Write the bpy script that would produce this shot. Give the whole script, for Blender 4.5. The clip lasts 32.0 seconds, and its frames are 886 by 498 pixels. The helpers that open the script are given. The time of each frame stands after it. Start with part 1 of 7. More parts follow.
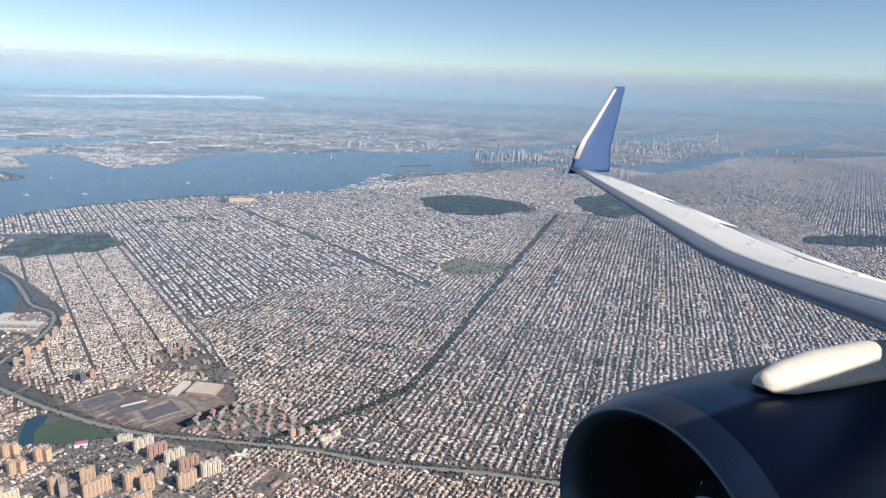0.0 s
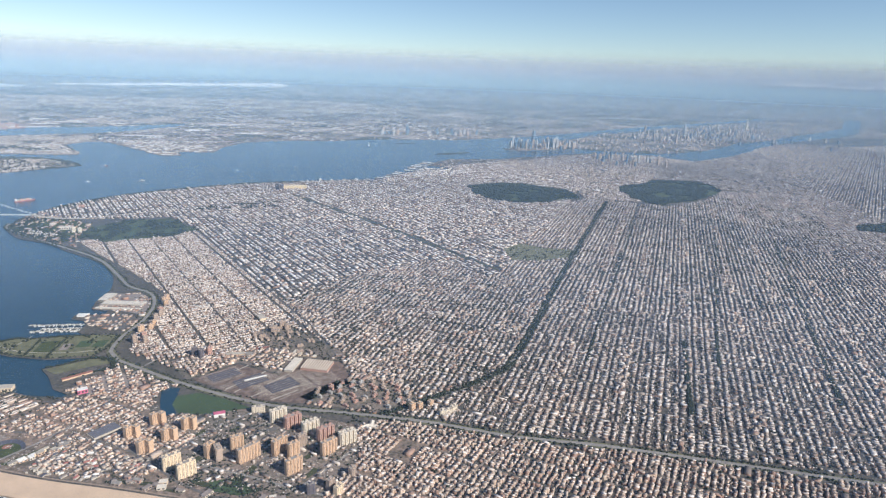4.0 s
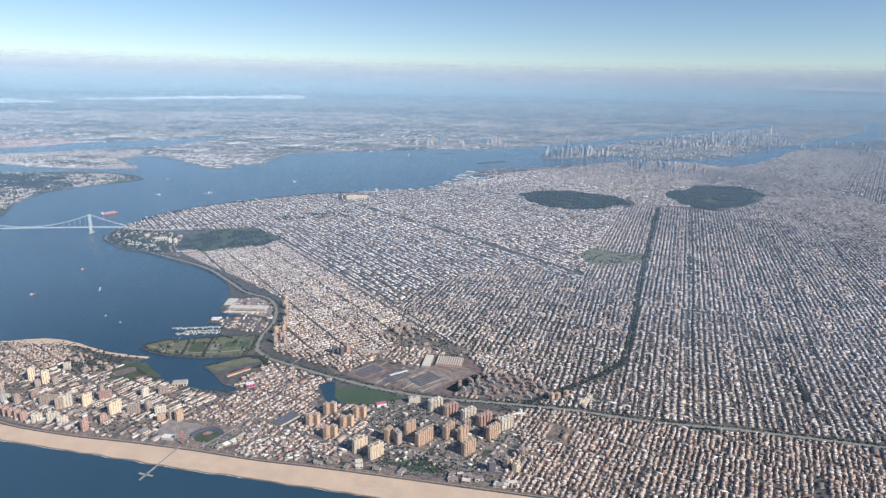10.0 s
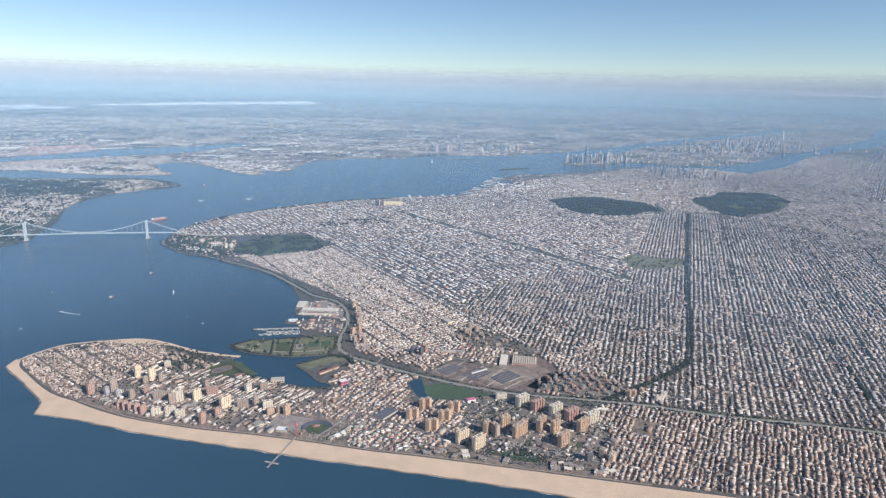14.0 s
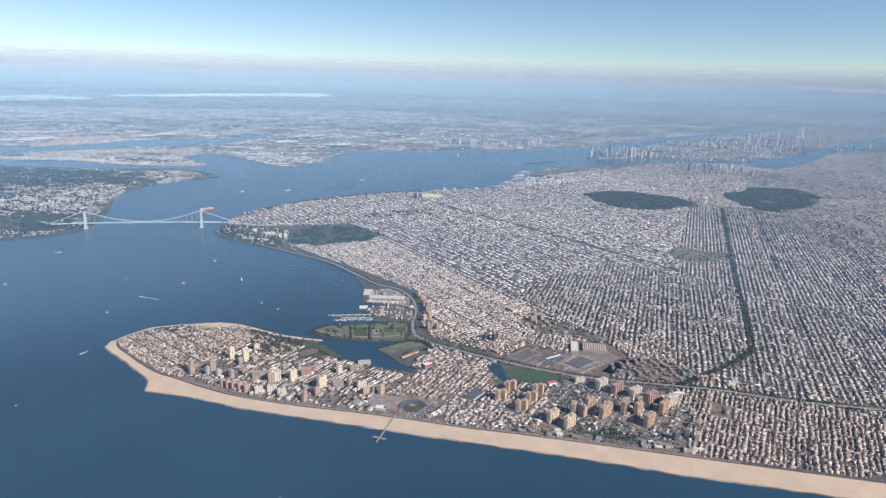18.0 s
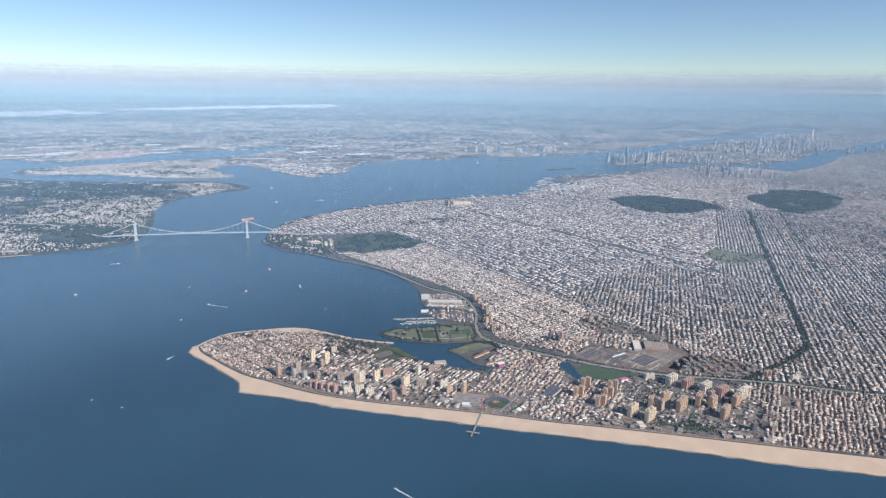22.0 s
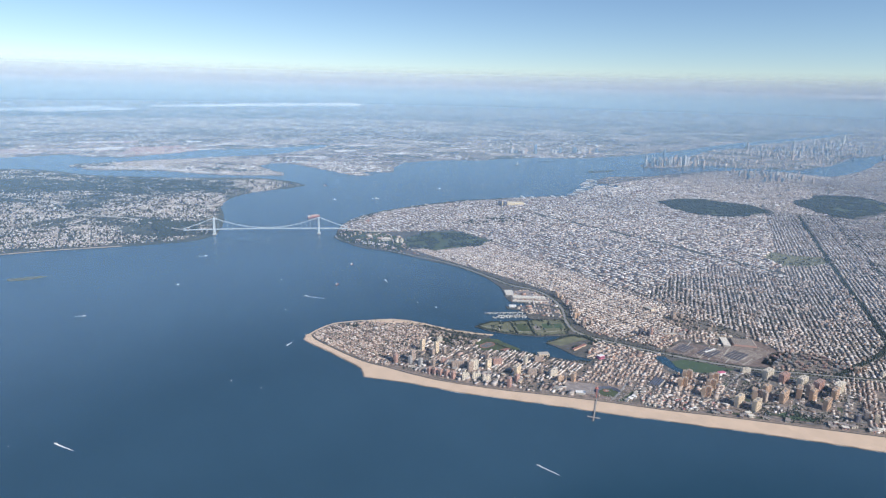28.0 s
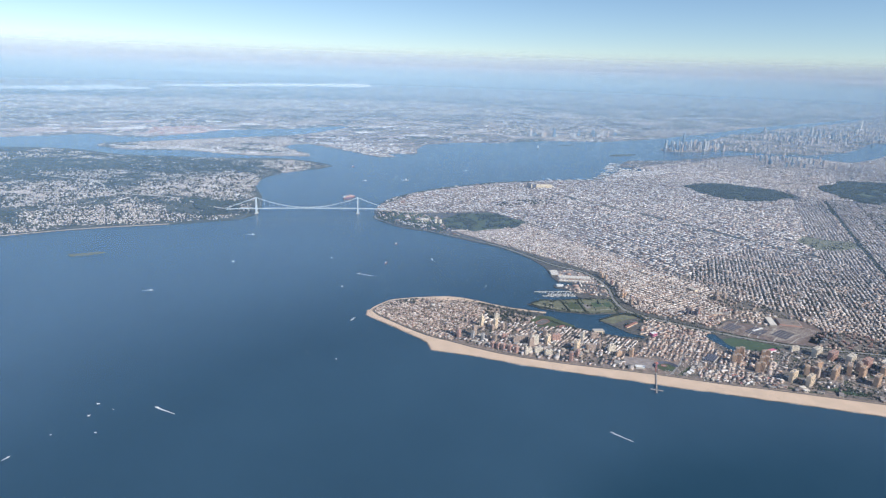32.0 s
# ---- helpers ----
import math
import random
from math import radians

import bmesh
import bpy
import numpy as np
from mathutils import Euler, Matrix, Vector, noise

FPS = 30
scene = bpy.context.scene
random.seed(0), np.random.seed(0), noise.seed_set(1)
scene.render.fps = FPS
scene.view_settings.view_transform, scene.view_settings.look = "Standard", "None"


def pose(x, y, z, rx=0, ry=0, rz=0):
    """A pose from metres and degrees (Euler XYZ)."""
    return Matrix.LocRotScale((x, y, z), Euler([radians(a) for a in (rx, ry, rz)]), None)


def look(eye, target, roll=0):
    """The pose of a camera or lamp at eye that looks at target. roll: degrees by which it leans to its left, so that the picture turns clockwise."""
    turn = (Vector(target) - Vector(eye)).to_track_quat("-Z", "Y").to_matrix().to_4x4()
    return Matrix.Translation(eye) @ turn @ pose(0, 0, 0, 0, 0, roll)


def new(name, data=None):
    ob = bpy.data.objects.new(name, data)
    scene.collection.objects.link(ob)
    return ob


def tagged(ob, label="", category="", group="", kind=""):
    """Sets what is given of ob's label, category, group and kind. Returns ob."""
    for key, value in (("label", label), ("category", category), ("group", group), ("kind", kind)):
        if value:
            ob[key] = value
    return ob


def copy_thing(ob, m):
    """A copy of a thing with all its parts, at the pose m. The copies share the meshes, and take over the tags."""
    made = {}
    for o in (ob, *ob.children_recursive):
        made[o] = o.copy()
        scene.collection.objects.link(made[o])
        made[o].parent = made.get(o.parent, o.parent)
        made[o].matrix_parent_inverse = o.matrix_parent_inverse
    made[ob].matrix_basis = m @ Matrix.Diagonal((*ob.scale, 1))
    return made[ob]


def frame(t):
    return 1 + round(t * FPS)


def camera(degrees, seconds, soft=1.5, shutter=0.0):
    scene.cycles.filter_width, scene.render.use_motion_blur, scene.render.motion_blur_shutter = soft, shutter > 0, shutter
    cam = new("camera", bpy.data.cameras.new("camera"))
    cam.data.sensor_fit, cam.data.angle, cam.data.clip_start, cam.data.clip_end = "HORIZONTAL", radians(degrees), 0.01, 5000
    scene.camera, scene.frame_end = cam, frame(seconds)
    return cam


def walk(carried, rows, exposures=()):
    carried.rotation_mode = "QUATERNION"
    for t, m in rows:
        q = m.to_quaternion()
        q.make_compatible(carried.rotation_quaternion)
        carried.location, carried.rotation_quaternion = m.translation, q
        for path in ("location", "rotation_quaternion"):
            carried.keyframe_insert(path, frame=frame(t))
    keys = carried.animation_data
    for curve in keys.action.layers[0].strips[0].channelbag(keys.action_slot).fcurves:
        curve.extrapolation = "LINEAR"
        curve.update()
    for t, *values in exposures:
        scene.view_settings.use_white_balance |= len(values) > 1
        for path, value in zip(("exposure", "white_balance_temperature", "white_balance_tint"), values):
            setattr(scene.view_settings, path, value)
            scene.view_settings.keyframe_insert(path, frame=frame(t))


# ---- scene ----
cam = camera(71.3, 32.0, soft=1.25)

PATH = [
    (0, (148.891, -95.581, 68.617), (148.721, -93.653, 68.113), 2.3),
    (0.5, (146.363, -96.391, 68.597), (146.193, -94.466, 68.081), 2.0),
    (1, (143.89, -97.215, 68.559), (143.71, -95.294, 68.032), 1.9),
    (1.5, (141.407, -98.058, 68.506), (141.221, -96.141, 67.968), 2.0),
    (2, (138.929, -98.947, 68.445), (138.737, -97.031, 67.905), 2.0),
    (2.5, (136.401, -100.013, 68.379), (136.202, -98.098, 67.839), 2.0),
    (3, (133.806, -101.236, 68.319), (133.6, -99.323, 67.776), 2.0),
    (3.5, (131.267, -102.47, 68.311), (131.056, -100.557, 67.766), 2.2),
    (5.5, (121.71, -107.557, 68.744), (121.487, -105.64, 68.22), 2.0),
    (6, (119.33, -108.858, 68.837), (119.107, -106.94, 68.317), 1.9),
    (6.5, (116.982, -110.223, 68.951), (116.758, -108.305, 68.431), 1.8),
    (7, (114.727, -111.631, 69.068), (114.501, -109.711, 68.556), 1.7),
    (7.5, (112.529, -112.948, 69.212), (112.3, -111.027, 68.704), 1.5),
    (8, (110.393, -114.251, 69.378), (110.157, -112.331, 68.869), 1.3),
    (8.5, (108.258, -115.66, 69.554), (108.017, -113.743, 69.038), 1.2),
    (9, (106.066, -117.081, 69.763), (105.824, -115.164, 69.247), 1.2),
    (9.5, (103.819, -118.515, 69.993), (103.576, -116.597, 69.478), 1.2),
    (10, (101.512, -120.051, 70.241), (101.267, -118.135, 69.722), 1.3),
    (10.5, (99.2, -121.541, 70.517), (98.954, -119.629, 69.987), 1.3),
    (11, (96.857, -123.035, 70.804), (96.61, -121.123, 70.271), 1.4),
    (11.5, (94.515, -124.475, 71.113), (94.266, -122.563, 70.579), 1.3),
    (12, (92.214, -125.834, 71.427), (91.962, -123.923, 70.894), 1.3),
    (12.5, (89.932, -127.203, 71.723), (89.678, -125.292, 71.19), 1.2),
    (13, (87.662, -128.583, 71.966), (87.408, -126.672, 71.434), 1.2),
    (13.5, (85.329, -130.103, 72.161), (85.074, -128.189, 71.641), 1.2),
    (14, (82.906, -131.609, 72.312), (82.652, -129.69, 71.808), 1.3),
    (14.5, (80.496, -133.052, 72.409), (80.238, -131.132, 71.914), 1.2),
    (16.5, (71.287, -138.244, 72.742), (71.031, -136.322, 72.256), 1.4),
    (17, (69.011, -139.361, 72.78), (68.747, -137.442, 72.281), 1.4),
    (17.5, (66.774, -140.454, 72.812), (66.504, -138.541, 72.297), 1.5),
    (18, (64.61, -141.588, 72.863), (64.338, -139.677, 72.337), 1.7),
    (18.5, (62.495, -142.769, 72.933), (62.221, -140.862, 72.395), 1.8),
    (19, (60.403, -143.998, 73.015), (60.126, -142.094, 72.468), 1.9),
    (19.5, (58.264, -145.35, 73.077), (57.984, -143.448, 72.526), 1.7),
    (20, (56.044, -146.729, 73.156), (55.761, -144.825, 72.611), 1.6),
    (20.5, (53.792, -148.06, 73.236), (53.513, -146.152, 72.709), 1.3),
    (21, (51.549, -149.299, 73.318), (51.274, -147.385, 72.805), 1.1),
    (21.5, (49.353, -150.454, 73.408), (49.077, -148.539, 72.904), 0.9),
    (22, (47.188, -151.618, 73.508), (46.906, -149.703, 73.007), 0.7),
    (22.5, (45.071, -152.834, 73.616), (44.787, -150.918, 73.118), 0.8),
    (23, (43.007, -154.102, 73.741), (42.721, -152.185, 73.246), 0.7),
    (23.5, (40.906, -155.39, 73.883), (40.613, -153.474, 73.39), 0.7),
    (24, (38.737, -156.646, 74.029), (38.44, -154.731, 73.537), 0.8),
    (24.5, (36.57, -157.89, 74.154), (36.268, -155.975, 73.663), 0.7),
    (25, (34.474, -159.12, 74.241), (34.172, -157.203, 73.757), 0.6),
    (25.5, (32.409, -160.354, 74.317), (32.101, -158.436, 73.839), 0.7),
    (27.5, (24.108, -165.032, 74.818), (23.787, -163.121, 74.323), 1.3),
    (28, (22.174, -166.212, 74.894), (21.852, -164.304, 74.391), 1.4),
    (28.5, (20.294, -167.409, 74.963), (19.968, -165.503, 74.451), 1.5),
    (29, (18.404, -168.627, 75.03), (18.074, -166.725, 74.509), 1.6),
    (29.5, (16.469, -169.837, 75.092), (16.135, -167.939, 74.557), 1.7),
    (30, (14.513, -171.075, 75.158), (14.176, -169.181, 74.611), 1.9),
    (30.5, (12.527, -172.337, 75.215), (12.187, -170.446, 74.659), 2.0),
    (31, (10.527, -173.571, 75.26), (10.185, -171.683, 74.695), 2.0),
    (31.5, (8.597, -174.797, 75.298), (8.261, -172.908, 74.733), 2.0),
    (32, (6.698, -176.024, 75.323), (6.367, -174.132, 74.765), 1.9),
]
EXPOSURES = [(0, 0.42, 6600, 10), (3, 0.40, 6560, 10), (7, 0.33, 6440, 10), (14, 0.33, 6380, 10), (24, 0.33, 6260, 10), (32, 0.40, 6220, 10)]
walk(cam, [(t, look(eye, target, roll)) for t, eye, target, roll in PATH], EXPOSURES)

# One unit is about 25 m: a wide landscape, built small enough to reach its own horizon.

# ---- world, sun ----
SUN_EL, SUN_AZ = radians(35), radians(-28)
sun_dir = Vector((math.cos(SUN_AZ) * math.cos(SUN_EL), math.sin(SUN_AZ) * math.cos(SUN_EL), math.sin(SUN_EL)))
world = bpy.data.worlds.new("sky")
scene.world = world
world.use_nodes = True
wn = world.node_tree
sky = wn.nodes.new("ShaderNodeTexSky")
sky.sky_type, sky.sun_disc = "NISHITA", False
sky.sun_elevation, sky.sun_rotation = SUN_EL, radians(90) - SUN_AZ
sky.altitude, sky.air_density, sky.dust_density, sky.ozone_density = 2600, 1.1, 0.06, 3.2
wn.nodes["Background"].inputs["Strength"].default_value = 0.087
wn.links.new(sky.outputs["Color"], wn.nodes["Background"].inputs["Color"])
sun_data = bpy.data.lights.new("sun", "SUN")
sun_data.energy, sun_data.angle, sun_data.color = 4.9, radians(0.5), (1.0, 0.925, 0.83)
sun = new("sun", sun_data)
sun.matrix_world = look(sun_dir * 900, (0, 0, 0))


# ---- materials ----
def material(name, rough=0.8, metal=0.0):
    m = bpy.data.materials.new(name)
    m.use_nodes = True
    b = m.node_tree.nodes["Principled BSDF"]
    b.inputs["Roughness"].default_value, b.inputs["Metallic"].default_value = rough, metal
    return m, m.node_tree, b


def node(nt, kind, **values):
    n = nt.nodes.new(kind)
    for key, value in values.items():
        n.inputs[key].default_value = value
    return n


def ramp(nt, source, stops, hard=False):
    r = nt.nodes.new("ShaderNodeValToRGB")
    if hard:
        r.color_ramp.interpolation = "CONSTANT"
    e = r.color_ramp.elements
    while len(e) < len(stops):
        e.new(0.5)
    for k, (p, c) in zip(e, stops):
        k.position, k.color = p, (*c, 1)
    nt.links.new(source, r.inputs[0])
    return r.outputs[0]


def place_of(nt):
    return nt.nodes.new("ShaderNodeNewGeometry").outputs["Position"]


def noise_of(nt, scale, detail=4.0, rough=0.6, where=None):
    n = node(nt, "ShaderNodeTexNoise", Scale=scale, Detail=detail, Roughness=rough)
    nt.links.new(where or place_of(nt), n.inputs["Vector"])
    return n.outputs["Fac"]


def blend(nt, fac, a, b, mode="MIX"):
    m = nt.nodes.new("ShaderNodeMix")
    m.data_type, m.blend_type = "RGBA", mode
    for value, slot in ((fac, 0), (a, 6), (b, 7)):
        if isinstance(value, (int, float)):
            m.inputs[slot].default_value = value
        elif isinstance(value, tuple):
            m.inputs[slot].default_value = (*value, 1)
        else:
            nt.links.new(value, m.inputs[slot])
    return m.outputs[2]


def bump(nt, b, height, strength, distance):
    n = node(nt, "ShaderNodeBump", Strength=strength, Distance=distance)
    nt.links.new(height, n.inputs["Height"])
    nt.links.new(n.outputs[0], b.inputs["Normal"])


def plain(name, colour, rough=0.7, metal=0.0, spread=0.18, scale=3.0):
    """A surface with broad stains and fine grain."""
    m, nt, b = material(name, rough, metal)
    dark, light = tuple(c * (1 - spread) for c in colour), tuple(min(1, c * (1 + spread)) for c in colour)
    broad = ramp(nt, noise_of(nt, scale), [(0.3, dark), (0.7, light)])
    fine = ramp(nt, noise_of(nt, scale * 14, 2), [(0.25, (0.8, 0.8, 0.8)), (0.75, (1, 1, 1))])
    nt.links.new(blend(nt, 0.7, broad, fine, "MULTIPLY"), b.inputs["Base Color"])
    return m


def water_material():
    m, nt, b = material("harbour_water", 0.22)
    broad = noise_of(nt, 0.012, 5)
    nt.links.new(ramp(nt, broad, [(0.35, (0.0125, 0.043, 0.073)), (0.65, (0.0195, 0.057, 0.094))]), b.inputs["Base Color"])
    b.inputs["IOR"].default_value = 1.43
    stretch = node(nt, "ShaderNodeMapping", Scale=(1.0, 2.2, 1.0), Rotation=(0, 0, 0.6))
    nt.links.new(place_of(nt), stretch.inputs["Vector"])
    waves = noise_of(nt, 2.2, 5, 0.65, stretch.outputs[0])
    bump(nt, b, waves, 0.35, 0.12)
    return m


def city_ground(name, earth, green, asphalt, scale=0.9):
    m, nt, b = material(name, 0.9)
    yards = ramp(nt, noise_of(nt, scale, 5, 0.7), [(0.40, green), (0.55, earth)])
    lots = ramp(nt, noise_of(nt, scale * 3.1, 3, 0.7), [(0.42, (1, 1, 1)), (0.62, (0.45, 0.45, 0.5))])
    quarter = ramp(nt, noise_of(nt, 0.035, 3), [(0.35, (0.75, 0.78, 0.75)), (0.7, (1.2, 1.12, 1.05))])
    mixed = blend(nt, 0.55, yards, asphalt)
    mixed = blend(nt, 0.8, mixed, lots, "MULTIPLY")
    nt.links.new(blend(nt, 1.0, mixed, quarter, "MULTIPLY"), b.inputs["Base Color"])
    return m


def far_ground(name, wood, town, pale):
    """Far country: woods, towns and pale yards in broad patches."""
    m, nt, b = material(name, 0.9)
    broad = ramp(nt, noise_of(nt, 0.016, 5, 0.65), [(0.40, wood), (0.50, town), (0.66, pale)])
    spots = ramp(nt, noise_of(nt, 0.11, 4, 0.7), [(0.36, (0.55, 0.6, 0.58)), (0.64, (1.25, 1.2, 1.15))])
    nt.links.new(blend(nt, 0.9, broad, spots, "MULTIPLY"), b.inputs["Base Color"])
    return m


def building_stock(name, roofs, walls, rough=0.8):
    """Roofs and walls take their tint building by building."""
    m, nt, b = material(name, rough)
    geo = nt.nodes.new("ShaderNodeNewGeometry")
    roof = ramp(nt, geo.outputs["Random Per Island"], roofs, True)
    shift = node(nt, "ShaderNodeMath")
    shift.operation = "MULTIPLY"
    shift.inputs[1].default_value = 7.31
    nt.links.new(geo.outputs["Random Per Island"], shift.inputs[0])
    part_of = node(nt, "ShaderNodeMath")
    part_of.operation = "FRACT"
    nt.links.new(shift.outputs[0], part_of.inputs[0])
    wall = ramp(nt, part_of.outputs[0], walls, True)
    split = nt.nodes.new("ShaderNodeSeparateXYZ")
    nt.links.new(geo.outputs["Normal"], split.inputs[0])
    up = node(nt, "ShaderNodeMath")
    up.operation = "GREATER_THAN"
    up.inputs[1].default_value = 0.6
    nt.links.new(split.outputs[2], up.inputs[0])
    both = blend(nt, up.outputs[0], wall, roof)
    quarter = ramp(nt, noise_of(nt, 0.09, 3, 0.6), [(0.32, (0.80, 0.79, 0.79)), (0.68, (1.15, 1.12, 1.08))])
    both = blend(nt, 0.85, both, quarter, "MULTIPLY")
    block = ramp(nt, noise_of(nt, 0.33, 3, 0.75), [(0.34, (0.66, 0.64, 0.63)), (0.62, (1.12, 1.11, 1.10))])
    both = blend(nt, 0.8, both, block, "MULTIPLY")
    grime = ramp(nt, noise_of(nt, 2.6, 4, 0.7), [(0.3, (0.72, 0.72, 0.72)), (0.7, (1.08, 1.06, 1.04))])
    nt.links.new(blend(nt, 0.8, both, grime, "MULTIPLY"), b.inputs["Base Color"])
    return m


def haze_sheet_material(name, amount, colour, low, full, top, gone):
    """Tinted see-through sheet imitating hazy air, clear at its foot and above its lid."""
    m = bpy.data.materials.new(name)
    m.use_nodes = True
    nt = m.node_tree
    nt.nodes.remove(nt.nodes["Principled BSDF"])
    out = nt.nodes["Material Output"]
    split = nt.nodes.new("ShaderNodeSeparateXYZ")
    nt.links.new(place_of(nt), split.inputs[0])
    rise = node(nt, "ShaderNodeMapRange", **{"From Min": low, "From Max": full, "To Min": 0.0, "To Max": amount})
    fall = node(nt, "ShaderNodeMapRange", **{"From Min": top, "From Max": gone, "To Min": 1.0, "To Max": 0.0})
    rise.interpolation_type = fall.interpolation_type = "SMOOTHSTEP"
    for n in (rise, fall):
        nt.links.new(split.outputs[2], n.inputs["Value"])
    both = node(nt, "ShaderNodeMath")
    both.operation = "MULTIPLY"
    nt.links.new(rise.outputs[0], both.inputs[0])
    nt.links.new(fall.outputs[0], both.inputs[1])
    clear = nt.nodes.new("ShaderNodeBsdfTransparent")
    # paler tint from about eye height up paints in the horizon's haze band
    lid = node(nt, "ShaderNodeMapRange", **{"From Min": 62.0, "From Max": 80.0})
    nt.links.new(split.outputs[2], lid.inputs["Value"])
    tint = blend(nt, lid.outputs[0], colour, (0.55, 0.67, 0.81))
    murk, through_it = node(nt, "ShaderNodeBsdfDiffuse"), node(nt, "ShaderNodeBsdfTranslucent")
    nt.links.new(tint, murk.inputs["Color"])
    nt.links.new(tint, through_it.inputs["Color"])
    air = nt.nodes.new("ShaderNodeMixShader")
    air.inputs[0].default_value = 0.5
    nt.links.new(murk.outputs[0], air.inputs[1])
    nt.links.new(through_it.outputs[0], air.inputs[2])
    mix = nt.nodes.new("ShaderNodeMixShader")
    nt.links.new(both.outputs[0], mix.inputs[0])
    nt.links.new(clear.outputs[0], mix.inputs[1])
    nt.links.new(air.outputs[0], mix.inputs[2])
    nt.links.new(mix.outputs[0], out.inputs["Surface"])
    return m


M_WATER = water_material()
M_CITY = city_ground("city_ground", (0.185, 0.162, 0.146), (0.044, 0.058, 0.043), (0.105, 0.104, 0.108))
M_CONEY = city_ground("dusty_ground", (0.35, 0.265, 0.215), (0.065, 0.065, 0.042), (0.20, 0.172, 0.16), 0.55)
M_COURT = city_ground("court_paving", (0.30, 0.25, 0.22), (0.075, 0.085, 0.055), (0.20, 0.18, 0.172), 0.7)
M_FAR = far_ground("far_ground", (0.05, 0.066, 0.05), (0.17, 0.15, 0.138), (0.44, 0.375, 0.335))
M_WOODED = city_ground("wooded_ground", (0.12, 0.12, 0.10), (0.04, 0.058, 0.045), (0.06, 0.075, 0.06), 0.2)
M_SAND = plain("beach_sand", (0.61, 0.46, 0.335), 0.95, spread=0.10, scale=0.25)
M_WETSAND = plain("wet_sand", (0.20, 0.16, 0.115), 0.5, scale=0.4)
M_FOAM = plain("surf_foam", (0.75, 0.77, 0.78), 0.6, scale=2)
M_GRASS = plain("mown_grass", (0.055, 0.075, 0.032), 0.95, spread=0.3, scale=0.35)
M_FIELD = plain("turf_field", (0.052, 0.088, 0.046), 0.95, spread=0.15, scale=0.2)
M_DRYGRASS = plain("dry_grass", (0.14, 0.145, 0.09), 0.95, spread=0.3, scale=0.4)
M_LAWN = plain("shaded_lawn", (0.052, 0.062, 0.034), 0.95, spread=0.4, scale=0.9)
M_LEAF = plain("tree_leaves", (0.026, 0.038, 0.029), 0.9, spread=0.4, scale=1.1)
M_ROAD = plain("highway_asphalt", (0.25, 0.24, 0.232), 0.9, scale=0.8)
M_LOT = plain("parking_asphalt", (0.13, 0.125, 0.125), 0.9, scale=0.7)
M_PAVED = plain("worn_paving", (0.27, 0.235, 0.22), 0.9, spread=0.25, scale=0.8)
M_YARDPALE = plain("pale_yard_paving", (0.74, 0.70, 0.66), 0.9, spread=0.2, scale=0.1)
M_YARDPINK = plain("pinkish_yard_paving", (0.46, 0.34, 0.31), 0.9, spread=0.25, scale=0.1)
M_BALLAST = plain("rail_ballast", (0.165, 0.123, 0.108), 0.95, spread=0.45, scale=0.8)
M_VIADUCT = plain("rusty_viaduct", (0.20, 0.17, 0.15), 0.9, spread=0.25, scale=0.8)
M_STEEL = plain("bridge_steel", (0.54, 0.59, 0.61), 0.55, scale=0.6)
M_TRAIN = plain("train_roof", (0.085, 0.09, 0.12), 0.5, scale=1.5)
M_WHITE = plain("white_paint", (0.78, 0.77, 0.74), 0.6, spread=0.06, scale=1.2)
M_CREAMROOF = plain("cream_roofing", (0.66, 0.61, 0.53), 0.8, spread=0.12, scale=1.0)
M_RED = plain("red_paint", (0.36, 0.15, 0.13), 0.6, scale=1.2)
M_PINK = plain("pink_panels", (0.62, 0.16, 0.26), 0.6, scale=1.2)
M_TIMBER = plain("weathered_timber", (0.34, 0.31, 0.28), 0.9, scale=2.0)
M_BOARDS = plain("sandy_boards", (0.30, 0.235, 0.185), 0.9, spread=0.25, scale=2.0)
M_CONCRETE = plain("pale_concrete", (0.46, 0.42, 0.36), 0.85, scale=0.8)
M_TRACK = plain("running_track", (0.30, 0.14, 0.115), 0.9, scale=1.0)
M_CLOUD = plain("cloud_vapour", (0.66, 0.66, 0.68), 1.0, spread=0.12, scale=0.03)
M_HOUSES = building_stock(
    "rowhouse_stock",
    [(0, (0.58, 0.51, 0.46)), (0.18, (0.40, 0.35, 0.32)), (0.32, (0.22, 0.185, 0.17)), (0.46, (0.66, 0.60, 0.55)), (0.60, (0.43, 0.31, 0.26)), (0.76, (0.56, 0.44, 0.37)), (0.88, (0.82, 0.80, 0.77))],
    [(0, (0.50, 0.38, 0.29)), (0.25, (0.38, 0.23, 0.17)), (0.45, (0.60, 0.50, 0.41)), (0.65, (0.30, 0.18, 0.14)), (0.82, (0.66, 0.59, 0.51))])
M_TERRACE = building_stock(
    "terrace_stock",
    [(0, (0.80, 0.75, 0.70)), (0.20, (0.28, 0.25, 0.24)), (0.34, (0.74, 0.67, 0.61)), (0.48, (0.12, 0.11, 0.11)), (0.60, (0.90, 0.89, 0.87)), (0.83, (0.42, 0.31, 0.265)), (0.92, (0.20, 0.19, 0.19))],
    [(0, (0.46, 0.38, 0.32)), (0.3, (0.32, 0.225, 0.185)), (0.6, (0.60, 0.53, 0.46))])
